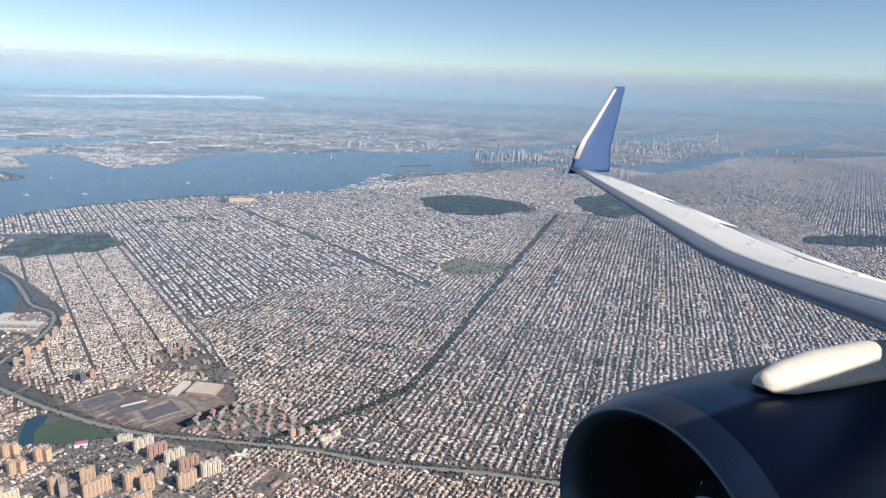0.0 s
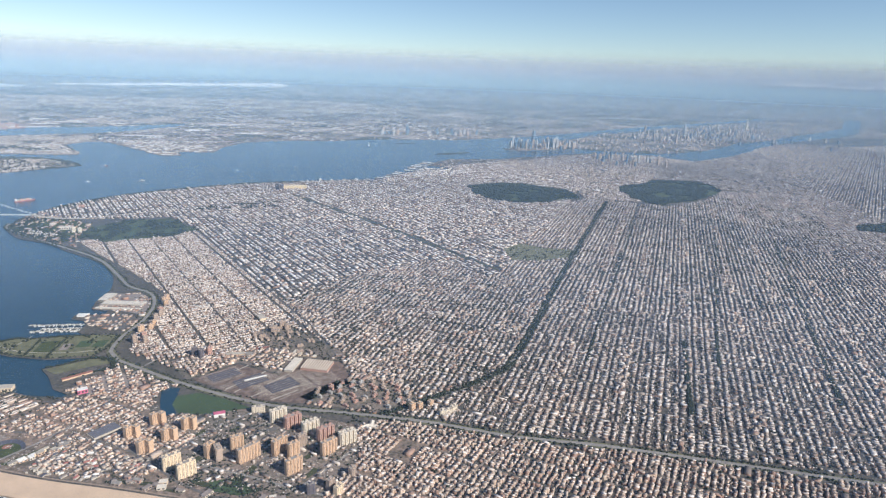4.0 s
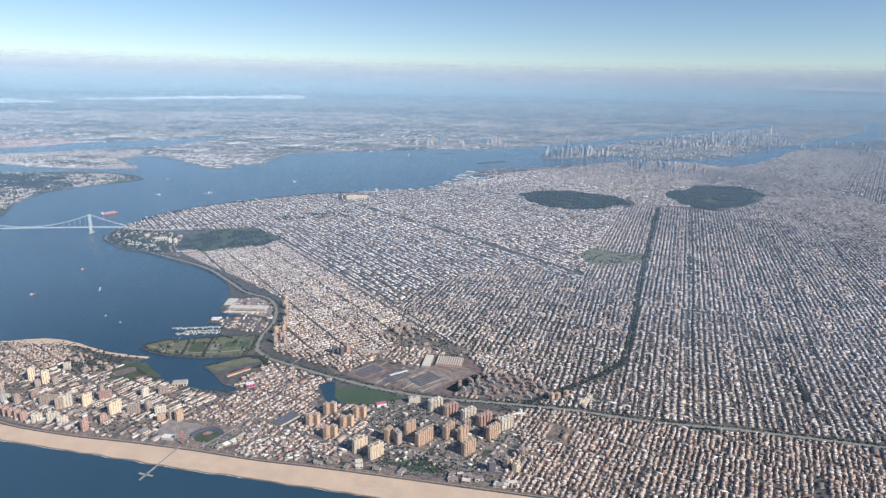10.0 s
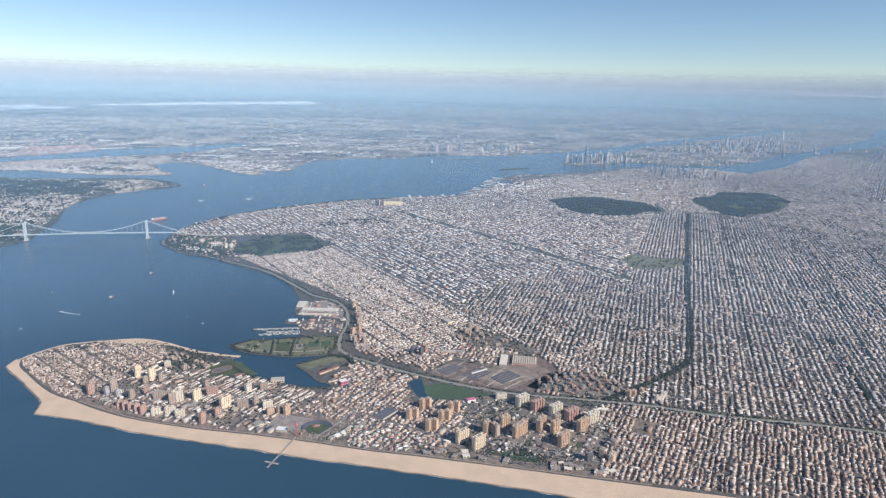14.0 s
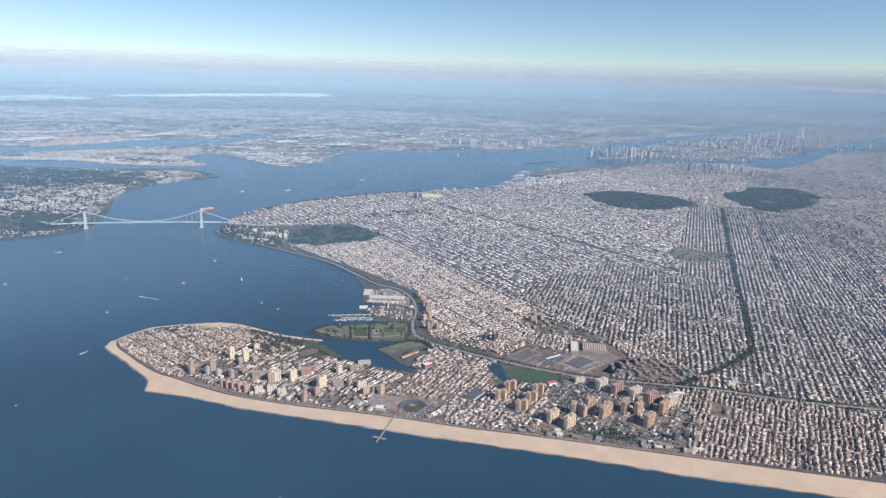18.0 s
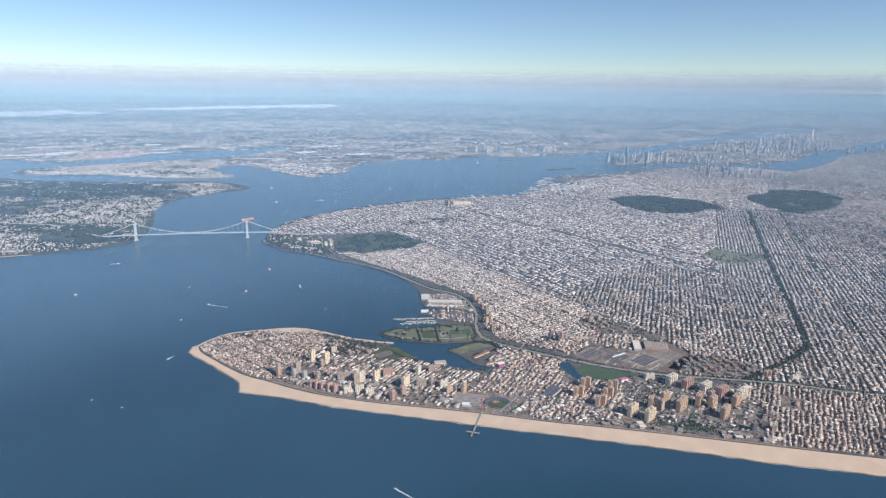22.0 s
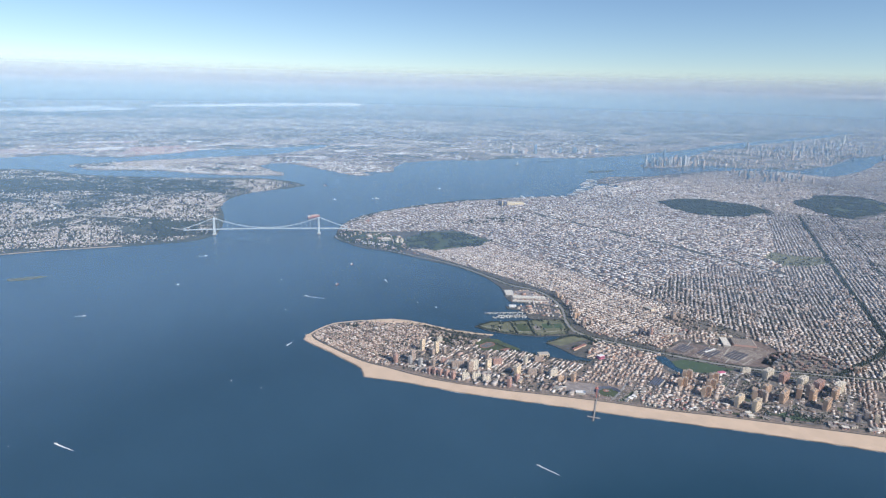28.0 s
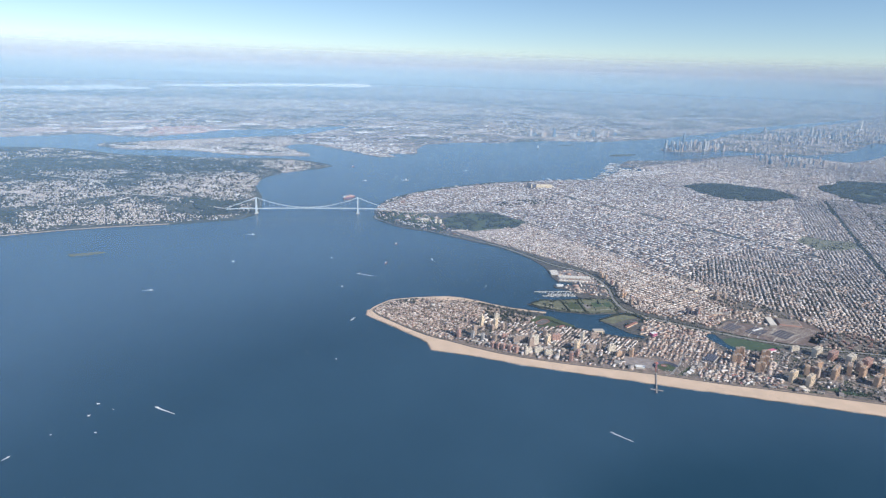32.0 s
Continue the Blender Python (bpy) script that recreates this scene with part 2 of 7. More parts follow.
M_BROWN = building_stock(
    "brownstone_stock",
    [(0, (0.37, 0.34, 0.325)), (0.18, (0.16, 0.15, 0.15)), (0.34, (0.52, 0.49, 0.475)), (0.50, (0.27, 0.205, 0.185)), (0.60, (0.60, 0.57, 0.55)), (0.79, (0.77, 0.76, 0.75))],
    [(0, (0.36, 0.28, 0.235)), (0.3, (0.27, 0.185, 0.15)), (0.55, (0.46, 0.40, 0.355)), (0.8, (0.54, 0.49, 0.44))])
M_FLATS = building_stock(
    "flats_stock",
    [(0, (0.52, 0.455, 0.41)), (0.22, (0.21, 0.185, 0.175)), (0.42, (0.64, 0.585, 0.54)), (0.58, (0.37, 0.265, 0.225)), (0.74, (0.30, 0.28, 0.275)), (0.84, (0.82, 0.795, 0.77))],
    [(0, (0.56, 0.455, 0.37)), (0.3, (0.38, 0.255, 0.20)), (0.55, (0.60, 0.52, 0.45)), (0.8, (0.33, 0.22, 0.18))])
M_FARTOWN = building_stock(
    "far_town_stock",
    [(0, (0.42, 0.36, 0.32)), (0.26, (0.15, 0.135, 0.125)), (0.46, (0.64, 0.60, 0.57)), (0.66, (0.34, 0.25, 0.21)), (0.80, (0.84, 0.82, 0.80))],
    [(0, (0.34, 0.29, 0.25)), (0.4, (0.40, 0.36, 0.33)), (0.75, (0.24, 0.19, 0.17))])
M_SUBURB = building_stock(
    "suburb_stock",
    [(0, (0.56, 0.51, 0.47)), (0.2, (0.25, 0.215, 0.20)), (0.42, (0.68, 0.64, 0.60)), (0.58, (0.44, 0.36, 0.31)), (0.8, (0.82, 0.80, 0.77))],
    [(0, (0.60, 0.54, 0.48)), (0.35, (0.72, 0.68, 0.63)), (0.7, (0.42, 0.32, 0.26))])
M_SHED = building_stock(
    "warehouse_stock",
    [(0, (0.74, 0.73, 0.71)), (0.4, (0.60, 0.60, 0.58)), (0.65, (0.82, 0.81, 0.79)), (0.9, (0.34, 0.33, 0.33))],
    [(0, (0.50, 0.47, 0.43)), (0.5, (0.38, 0.33, 0.29))])

M_CONTAINER = building_stock(
    "container_stock",
    [(0, (0.48, 0.24, 0.20)), (0.35, (0.60, 0.52, 0.48)), (0.6, (0.40, 0.28, 0.26)), (0.8, (0.72, 0.70, 0.68))],
    [(0, (0.46, 0.22, 0.18)), (0.5, (0.50, 0.44, 0.40))])


# ---- mesh helpers ----
def part(name, bm, mat, parent=None, label=""):
    me = bpy.data.meshes.new(name)
    bm.to_mesh(me)
    bm.free()
    me.materials.append(mat)
    ob = new(name, me)
    ob.parent = parent
    if label:
        ob["label"] = label
    return ob


def box(bm, x0, y0, z0, x1, y1, z1):
    v = [bm.verts.new(p) for p in ((x0, y0, z0), (x1, y0, z0), (x1, y1, z0), (x0, y1, z0), (x0, y0, z1), (x1, y0, z1), (x1, y1, z1), (x0, y1, z1))]
    for f in ((0, 3, 2, 1), (4, 5, 6, 7), (0, 1, 5, 4), (1, 2, 6, 5), (2, 3, 7, 6), (3, 0, 4, 7)):
        bm.faces.new([v[i] for i in f])
    return v


def prism(bm, ring, z0, z1, taper=1.0):
    n = len(ring)
    cx, cy = sum(p[0] for p in ring) / n, sum(p[1] for p in ring) / n
    low = [bm.verts.new((x, y, z0)) for x, y in ring]
    high = [bm.verts.new((cx + (x - cx) * taper, cy + (y - cy) * taper, z1)) for x, y in ring]
    for i in range(n):
        bm.faces.new((low[i], low[(i + 1) % n], high[(i + 1) % n], high[i]))
    bm.faces.new(high)
    bm.faces.new(low[::-1])


def circle(cx, cy, r, n=16, squash=1.0, turn=0.0):
    out = []
    for i in range(n):
        a = 2 * math.pi * i / n
        x, y = math.cos(a) * r, math.sin(a) * r * squash
        out.append((cx + x * math.cos(turn) - y * math.sin(turn), cy + x * math.sin(turn) + y * math.cos(turn)))
    return out


def rough_line(points, step, amount, seed=0.0, closed=False):
    """A drawn line with more corners, each a little off, as a real edge is."""
    out, n = [], len(points)
    for i in range(n if closed else n - 1):
        a, b = Vector((*points[i], 0)), Vector((*points[(i + 1) % n], 0))
        k = max(1, int((b - a).length / step))
        side = Vector((-(b - a).y, (b - a).x, 0)).normalized()
        for j in range(k):
            p = a.lerp(b, j / k)
            off = noise.noise(Vector((p.x / step / 3, p.y / step / 3, seed))) * amount * (1 if j else 0.3)
            out.append(tuple((p + side * off)[:2]))
    if not closed:
        out.append(tuple(points[-1]))
    return out


def slab(name, ring, z0, z1, mat, label, category, kind="structure"):
    """A flat piece of land with a sloping rim."""
    bm = bmesh.new()
    top = [bm.verts.new((x, y, z1)) for x, y in ring]
    face = bm.faces.new(top)
    face.normal_update()
    if face.normal.z < 0:
        face.normal_flip()
    for i in range(len(ring)):
        a, b = top[i], top[(i + 1) % len(ring)]
        low = [bm.verts.new((v.co.x, v.co.y, z0)) for v in (a, b)]
        bm.faces.new((a, low[0], low[1], b))
    bmesh.ops.triangulate(bm, faces=[face])
    return tagged(part(name, bm, mat), label, category, kind=kind)


def ribbon(name, line, width, z, mat, label, category, kind="structure", thick=0.0, parent=None):
    """A strip of even width along a line."""
    bm = bmesh.new()
    rows = []
    for i, p in enumerate(line):
        a, b = line[max(0, i - 1)], line[min(len(line) - 1, i + 1)]
        d = Vector((b[0] - a[0], b[1] - a[1])).normalized()
        h = z[i] if isinstance(z, (list, tuple)) else z
        s = Vector((-d.y, d.x)) * width / 2
        ends = [(p[0] + s.x, p[1] + s.y, h), (p[0] - s.x, p[1] - s.y, h)]
        if thick:
            ends += [(p[0] - s.x, p[1] - s.y, h - thick), (p[0] + s.x, p[1] + s.y, h - thick)]
        rows.append([bm.verts.new(e) for e in ends])
    for a, b in zip(rows, rows[1:]):
        for k in range(len(a) if thick else 1):
            bm.faces.new((a[k], a[(k + 1) % len(a)], b[(k + 1) % len(a)], b[k]))
    bmesh.ops.recalc_face_normals(bm, faces=bm.faces)
    if not thick and bm.faces and sum(f.normal.z for f in bm.faces) < 0:
        bmesh.ops.reverse_faces(bm, faces=bm.faces)
    ob = part(name, bm, mat, parent)
    return tagged(ob, label, category, kind=kind) if parent is None else ob


def curve_line(points, step):
    """A smooth line through a few points."""
    pts = [Vector(p) for p in points]
    out = []
    for i in range(len(pts) - 1):
        p0, p1, p2, p3 = pts[max(0, i - 1)], pts[i], pts[i + 1], pts[min(len(pts) - 1, i + 2)]
        k = max(1, int((p2 - p1).length / step))
        for j in range(k):
            t = j / k
            out.append(tuple(0.5 * (2 * p1 + (p2 - p0) * t + (2 * p0 - 5 * p1 + 4 * p2 - p3) * t * t + (3 * p1 - p0 - 3 * p2 + p3) * t ** 3)))
    out.append(tuple(pts[-1]))
    return out


def inside(ring, x, y):
    """Which of many places lie inside a ring."""
    hit = np.zeros(len(x), bool)
    r = np.asarray(ring)
    for (x0, y0), (x1, y1) in zip(r, np.roll(r, -1, 0)):
        if y0 != y1:
            hit ^= ((y0 > y) != (y1 > y)) & (x < (x1 - x0) * (y - y0) / (y1 - y0) + x0)
    return hit


def near_line(line, width, x, y):
    hit = np.zeros(len(x), bool)
    for (x0, y0), (x1, y1) in zip(line, line[1:]):
        d2 = (x1 - x0) ** 2 + (y1 - y0) ** 2 + 1e-9
        t = np.clip(((x - x0) * (x1 - x0) + (y - y0) * (y1 - y0)) / d2, 0, 1)
        hit |= (x - x0 - t * (x1 - x0)) ** 2 + (y - y0 - t * (y1 - y0)) ** 2 < (width / 2) ** 2
    return hit


def many_boxes(name, cx, cy, lx, ly, h, turn, z, mat, label, category):
    """Thousands of plain small buildings, joined."""
    n = len(cx)
    sx, sy = np.array([-1, 1, 1, -1]) / 2, np.array([-1, -1, 1, 1]) / 2
    dx, dy = lx[:, None] * sx, ly[:, None] * sy
    c, s = np.cos(turn)[:, None], np.sin(turn)[:, None]
    x, y = cx[:, None] + dx * c - dy * s, cy[:, None] + dx * s + dy * c
    low = np.stack([x, y, np.full_like(x, z)], -1)
    high = np.stack([x, y, np.repeat((z + h)[:, None], 4, 1)], -1)
    verts = np.concatenate([low, high], 1).reshape(-1, 3)
    quad = np.array([[4, 5, 6, 7], [0, 1, 5, 4], [1, 2, 6, 5], [2, 3, 7, 6], [3, 0, 4, 7]])
    faces = (quad[None] + 8 * np.arange(n)[:, None, None]).reshape(-1, 4)
    me = bpy.data.meshes.new(name)
    me.vertices.add(len(verts))
    me.vertices.foreach_set("co", verts.ravel())
    me.loops.add(faces.size)
    me.loops.foreach_set("vertex_index", faces.ravel().astype(np.int32))
    me.polygons.add(len(faces))
    me.polygons.foreach_set("loop_start", np.arange(0, faces.size, 4, dtype=np.int32))
    me.update(calc_edges=True)
    me.materials.append(mat)
    return tagged(new(name, me), label, category, kind="stuff")


def many_clumps(name, cx, cy, r, z, mat, label, category):
    """Leafy crowns, each an uneven lump of its own, joined."""
    rng = np.random.default_rng(5)
    base = np.array([[0, 0, 1.5], [0.95, 0, 0.75], [0.3, 0.9, 0.8], [-0.8, 0.55, 0.7], [-0.75, -0.6, 0.85], [0.3, -0.9, 0.7], [0, 0, 0.0]])
    tri = np.array([[0, 1, 2], [0, 2, 3], [0, 3, 4], [0, 4, 5], [0, 5, 1], [6, 2, 1], [6, 3, 2], [6, 4, 3], [6, 5, 4], [6, 1, 5]])
    n = len(cx)
    v = base[None] * (1 + rng.uniform(-0.35, 0.35, (n, 7, 3))) * r[:, None, None]
    a = rng.uniform(0, 6.28, n)
    c, s = np.cos(a)[:, None], np.sin(a)[:, None]
    x, y = v[..., 0] * c - v[..., 1] * s, v[..., 0] * s + v[..., 1] * c
    verts = np.stack([x + cx[:, None], y + cy[:, None], v[..., 2] + z], -1).reshape(-1, 3)
    faces = (tri[None] + 7 * np.arange(n)[:, None, None]).reshape(-1, 3)
    me = bpy.data.meshes.new(name)
    me.vertices.add(len(verts))
    me.vertices.foreach_set("co", verts.ravel())
    me.loops.add(faces.size)
    me.loops.foreach_set("vertex_index", faces.ravel().astype(np.int32))
    me.polygons.add(len(faces))
    me.polygons.foreach_set("loop_start", np.arange(0, faces.size, 3, dtype=np.int32))
    me.update(calc_edges=True)
    me.materials.append(mat)
    return tagged(new(name, me), label, category, kind="stuff")


# ---- the plan: shores, parks, roads ----
LAND = 0.12
BAY_SHORE = [(104, 428), (88, 420), (74, 413), (66, 396), (61, 368), (76, 366), (84, 361), (83, 352), (72, 346), (60, 341), (55, 330), (42, 294), (0, 273), (-36, 252), (-64, 220), (-78, 198), (-87, 178), (-89, 155), (-86, 136), (-79, 121), (-64, 110), (-49, 106.5), (-33, 98), (-18, 91), (-9, 85), (1, 74), (3.7, 69.6), (6.6, 64.2), (7.6, 60), (8.6, 54.5), (11.2, 48.7), (16.7, 48.3), (17, 46), (9.9, 43.5), (11, 40.8), (14.5, 40.6), (17.2, 38.4), (18.5, 33.3), (20.7, 32.4), (14.8, 30), (10.2, 27.8), (6.5, 27.4), (3.5, 24), (1.5, 21.5), (6.7, 18.6), (12.3, 17.5), (21.5, 17.6), (31.6, 21), (24.5, 13), (28, 10.5), (30.3, 8.3), (33.3, 5.3), (38, 3.8)]
CREEK_SHORE = [(37.5, 2.6), (32.9, 2.1), (27.5, 1.6), (21.2, 4.1), (14.3, 6), (8.9, 9.6), (7, 14), (7.8, 15.6), (3, 16.2), (-2, 16.8), (-9, 17.6), (-17.4, 20.4), (-25.2, 21.4), (-34.7, 18), (-43.3, 13.2), (-47, 5)]
BEACH_INNER = [(-47.2, 3), (-44.5, -0.5), (-39, -4.2), (-32.4, -8.5), (-25.1, -12.4), (-17.9, -14.6), (-10.6, -17.1), (-0.8, -19.4), (13.9, -20.8), (27.6, -21.0), (41, -21.6), (54, -22.6), (66.5, -22.9), (85, -23.8), (100, -24.6), (150, -27), (230, -30)]
BEACH_OUTER = [(-48.6, 3), (-47.8, -1), (-45.2, -3), (-38.3, -7.2), (-30.2, -12.5), (-24.9, -16.2), (-22.7, -20.9), (-11.5, -21.6), (0.9, -23.7), (15.1, -24.9), (28.7, -25.8), (41.7, -26.9), (54.2, -27.5), (66.3, -28.2), (85, -29.6), (100, -31), (150, -33.5), (230, -37)]
EAST = [(230, -30), (330, -20), (470, 60), (700, 300), (900, 700), (760, 930), (600, 885), (518, 802), (470, 735), (434, 692), (408, 655), (373, 592), (345, 550), (322, 520), (292, 487), (274, 498), (258, 514), (228, 512), (188, 505), (150, 465), (134, 455), (118, 434)]
BROOKLYN = rough_line(BAY_SHORE + CREEK_SHORE, 3.0, 0.5, 1.0) + BEACH_INNER[:-1] + EAST
GOLF = [(-48.5, 135), (-41.6, 148), (-26.5, 157), (-4.1, 140), (-9.6, 127.5), (-29.5, 113), (-41.8, 117)]
CEMETERY = [(99, 288), (114, 303), (140, 310), (162, 294), (167.6, 270), (150, 249), (128, 243), (107, 260)]
BIG_PARK = [(201, 317), (233, 356), (262, 358), (265, 322), (241, 284), (214, 259), (200, 278)]
POINT_PARK = [(2.6, 21.8), (4.6, 24.6), (6.8, 26.8), (10.4, 27.2), (15, 29.4), (21, 31.8), (29.6, 34), (31.5, 27), (31, 21.6), (21.5, 18.2), (12.3, 18.1), (7, 19.2)]
INNER_PARK = [(25.2, 13), (27.2, 15), (31.5, 19.6), (35.5, 21), (38, 19.2), (33.5, 15.8), (29, 11.5)]
BALLFIELD = [(61.4, 3.8), (60.5, 7.4), (64.2, 9.6), (70.6, 8.2), (77.4, 5.8), (70.3, 1.9), (64.5, 0.9)]
POND = [(56.3, 8.4), (56.9, 10.6), (59.3, 10.8), (60.4, 7.6), (61.3, 4), (64, 0.9), (61.6, -0.5), (59, 3.3)]
YARD = [(59.8, 15.0), (66.5, 24.0), (78, 20.4), (79.0, 29.6), (90, 30), (95.6, 20.8), (87.5, 9.4), (75.7, 8.8)]
ESTATE = [(62, 41), (68, 50), (80, 42), (92, 33), (84, 31), (70, 34)]
ESTATE_SOUTH = [(86, 12), (91.3, 20.0), (100.6, 23.0), (110.4, 17.6), (111.2, 11.1), (103, 9), (96, 9.2), (90.3, 9.8)]
COURTS = [(-12, 14), (3, 12.5), (4, 8), (-3, 4), (-10, 5.5)]
OPEN_LOTS = [(29.5, -18.2), (38, -18.8), (48.6, -21), (49, -14), (44.5, -12), (30, -11)]
TERMINAL = [(51, -10), (54, -4.5), (57.5, -5.5), (54.5, -11)]
CONTAINER_PORT = [(-390, 428), (-378, 455), (-374, 486), (-420, 520), (-455, 480), (-425, 425)]
CEMETERY_EAST = rough_line([(303, 222), (306, 231), (330, 246), (357, 249), (344, 225), (318, 220)], 4, 3, 18, True)
PROJECTS = [(70, -20), (74, 4), (103, 3), (108, -3), (100, -20)]
BELT = curve_line([(-84, 130), (-77.7, 121.5), (-49, 107.5), (-18.4, 93), (0, 77.7), (10, 68.5), (20, 64), (26.5, 55), (30, 44), (31, 33), (33.6, 24.5), (37.8, 20.9), (43.4, 18.5), (55.8, 13.7), (63.5, 11.4), (71, 9.3), (81.7, 7.4), (89.5, 7.2), (97, 7.4), (109, 7.3), (117, 6.8), (130, 5), (142, 4.7), (152, 4.6), (200, 1), (300, -6)], 3)
OCEAN_AVE = curve_line([(105, 8), (117.2, 19.5), (128.4, 31.8), (133, 44.2), (141.4, 82), (154.7, 142), (183.3, 262)], 4)
AVENUE_A = [(-9.4, 144.6), (73.4, 52.4), (88, 33)]
AVENUE_B = [(6.2, 226.5), (61.6, 176.6), (124.9, 113.9)]
CEMETERY_SMALL = [(126, 143), (133, 154), (143, 149), (155, 149), (153, 137), (140, 128), (130, 128)]
STATEN = [(-420, -130), (-300, -24), (-226, 43.4), (-210.7, 57.3), (-192.6, 70.7), (-171.8, 83), (-150.4, 97.1), (-145, 104), (-142.6, 115.4), (-151, 137), (-165, 164), (-182, 190), (-188, 215), (-186, 242), (-169, 264), (-162, 282), (-178, 295), (-195, 303), (-211, 306), (-227, 304), (-251, 294), (-275, 285), (-307, 282), (-346, 278), (-402, 292), (-440, 285), (-458, 277), (-800, 120), (-800, -100)]
JERSEY = [(-900, 150), (-520, 330), (-485, 366), (-467, 398), (-431, 386), (-398, 391), (-390, 418), (-379, 450), (-371, 490), (-335, 518), (-300, 558), (-268, 610), (-256, 585), (-262, 540), (-272, 490), (-296, 455), (-322, 428), (-340, 408), (-358, 387), (-386, 355), (-406, 333), (-395, 316), (-364, 304), (-341, 308), (-314, 319), (-284, 316), (-254, 312), (-228, 318), (-200, 328), (-205, 337), (-221, 353), (-246, 376), (-246, 402), (-232, 408), (-200, 387), (-177, 373), (-145, 347), (-130, 352), (-145, 374), (-118, 377), (-125, 410), (-126, 455), (-107, 478), (-93, 491), (-52, 505), (-36, 525), (10, 556), (60, 572), (121, 632), (192, 725), (314, 910), (496, 1137), (760, 1500), (-2200, 1900), (-2200, 400)]
MANHATTAN = [(115, 512), (121, 503), (142, 511), (192, 548), (217, 536), (250, 534), (268, 536), (290, 553), (333, 596), (362, 640), (395, 700), (432, 738), (466, 776), (524, 860), (610, 975), (720, 1130), (900, 1500), (760, 1500), (580, 1200), (440, 1010), (345, 895), (290, 802), (240, 738), (212, 690), (192, 645), (160, 600), (121, 532)]
CEMETERY = rough_line(rough_line(CEMETERY, 9, 9, 15, True), 3, 2.5, 25, True)
BIG_PARK = rough_line(rough_line(BIG_PARK, 10, 8, 16, True), 3.5, 2.5, 26, True)
GOLF = rough_line(GOLF, 3, 2, 17, True)

# ---- large structure ----
bm = bmesh.new()
bmesh.ops.create_grid(bm, x_segments=2, y_segments=2, size=6500)
tagged(part("water", bm, M_WATER), "calm blue harbour and ocean water", "water", kind="structure")

slab("ground_brooklyn", BROOKLYN, -0.3, LAND, M_CITY, "dense city ground of streets and back yards", "ground")
slab("ground_staten", rough_line(STATEN, 8, 1.5, 2, True), -0.3, LAND, M_WOODED, "wooded green suburban island ground", "ground")
slab("ground_jersey", rough_line(JERSEY, 9, 2, 3, True), -0.3, LAND, M_FAR, "far hazy industrial shore and town ground", "ground")
slab("ground_manhattan", rough_line(MANHATTAN, 10, 2, 4, True), -0.3, LAND, M_FAR, "far island ground under skyscrapers", "ground")
slab("ground_queens", [(600, 880), (690, 1010), (1040, 1700), (1600, 2400), (3600, 3000), (3200, 1200), (1000, 640), (880, 690), (750, 915)], -0.3, LAND - 0.02, M_FAR, "far flat borough ground in haze", "ground")
slab("ground_mainland", [(-5200, -500), (-2300, 300), (-1800, 1500), (200, 1350), (700, 1450), (3200, 1700), (5200, 300), (5600, 5600), (-5600, 5600)], -0.3, LAND + 0.04, M_FAR, "far mainland fading into haze", "ground")
for ring, lab in (([(-180, 28), (-171, 35), (-168.5, 35), (-172, 30), (-177.5, 26.5)], "small low scrubby island with stone edge"),
                  (circle(72, 455, 19, 14, 0.3, 0.72), "low harbour island"), (circle(-11, 478, 5, 10, 0.6), "small harbour island"), (circle(18, 517, 11, 12, 0.35, 0.5), "low built-up harbour island")):
    tagged(slab("island", rough_line(ring, 2, 0.4, 6, True), -0.3, LAND + 0.05, M_DRYGRASS if "stone" in lab else M_WOODED, lab, "island"), lab, "island", group="harbour islands", kind="structure")

# the beach: dry sand falling to a wet edge and a line of surf
inner = curve_line(BEACH_INNER, 1.2)
outer = rough_line(BEACH_OUTER, 1.2, 0.4, 9)


def along(line, t):
    k = min(int(t * (len(line) - 1)), len(line) - 2)
    f = t * (len(line) - 1) - k
    return Vector(line[k]).lerp(Vector(line[k + 1]), f)


slab("beach", outer + inner[::-1], -0.05, LAND + 0.02, M_SAND, "wide pale golden sand beach", "beach")


def offset_line(line, by):
    out = []
    for i, p in enumerate(line):
        a, b = Vector(line[max(0, i - 1)]), Vector(line[min(len(line) - 1, i + 1)])
        d = (b - a).normalized()
        out.append((p[0] + d.y * by, p[1] - d.x * by))
    return out


ribbon("wet_beach", offset_line(outer, 0.12), 0.5, 0.03, M_WETSAND, "dark wet sand at the water's edge", "beach")
wash, wash_far = offset_line(outer, 0.28), offset_line(outer, 0.46)
bm = bmesh.new()
for k in range(len(outer) - 1):
    p, q = Vector(wash[k]), Vector(wash[k + 1])
    if noise.noise(Vector((p.x * 0.3, p.y * 0.3, 3))) > 0.0:
        w = 0.25 + 0.9 * abs(noise.noise(Vector((p.x, p.y, 7))))
        p2, q2 = p.lerp(Vector(wash_far[k]), w), q.lerp(Vector(wash_far[k + 1]), w)
        bm.faces.new([bm.verts.new((*v, 0.034)) for v in (p, q, q2, p2)])
tagged(part("surf", bm, M_FOAM), "thin broken white surf line", "surf", kind="stuff")
slab("beach_north", rough_line([(-36, 17.6), (-30.7, 20.3), (-26.5, 21.7), (-21.4, 21.8), (-15, 20.4), (-11.9, 19.2), (-3.5, 16.6), (2.7, 16.1), (8.2, 16.0), (7.8, 15.0), (2.0, 14.9), (-4.6, 15.6), (-10, 17.4), (-14.5, 18.6), (-19.8, 18.4), (-27.0, 17.6), (-33, 17.0)], 1.5, 0.4, 14, True), 0, LAND + 0.035, M_SAND, "pale dune sand on the bay side", "beach")
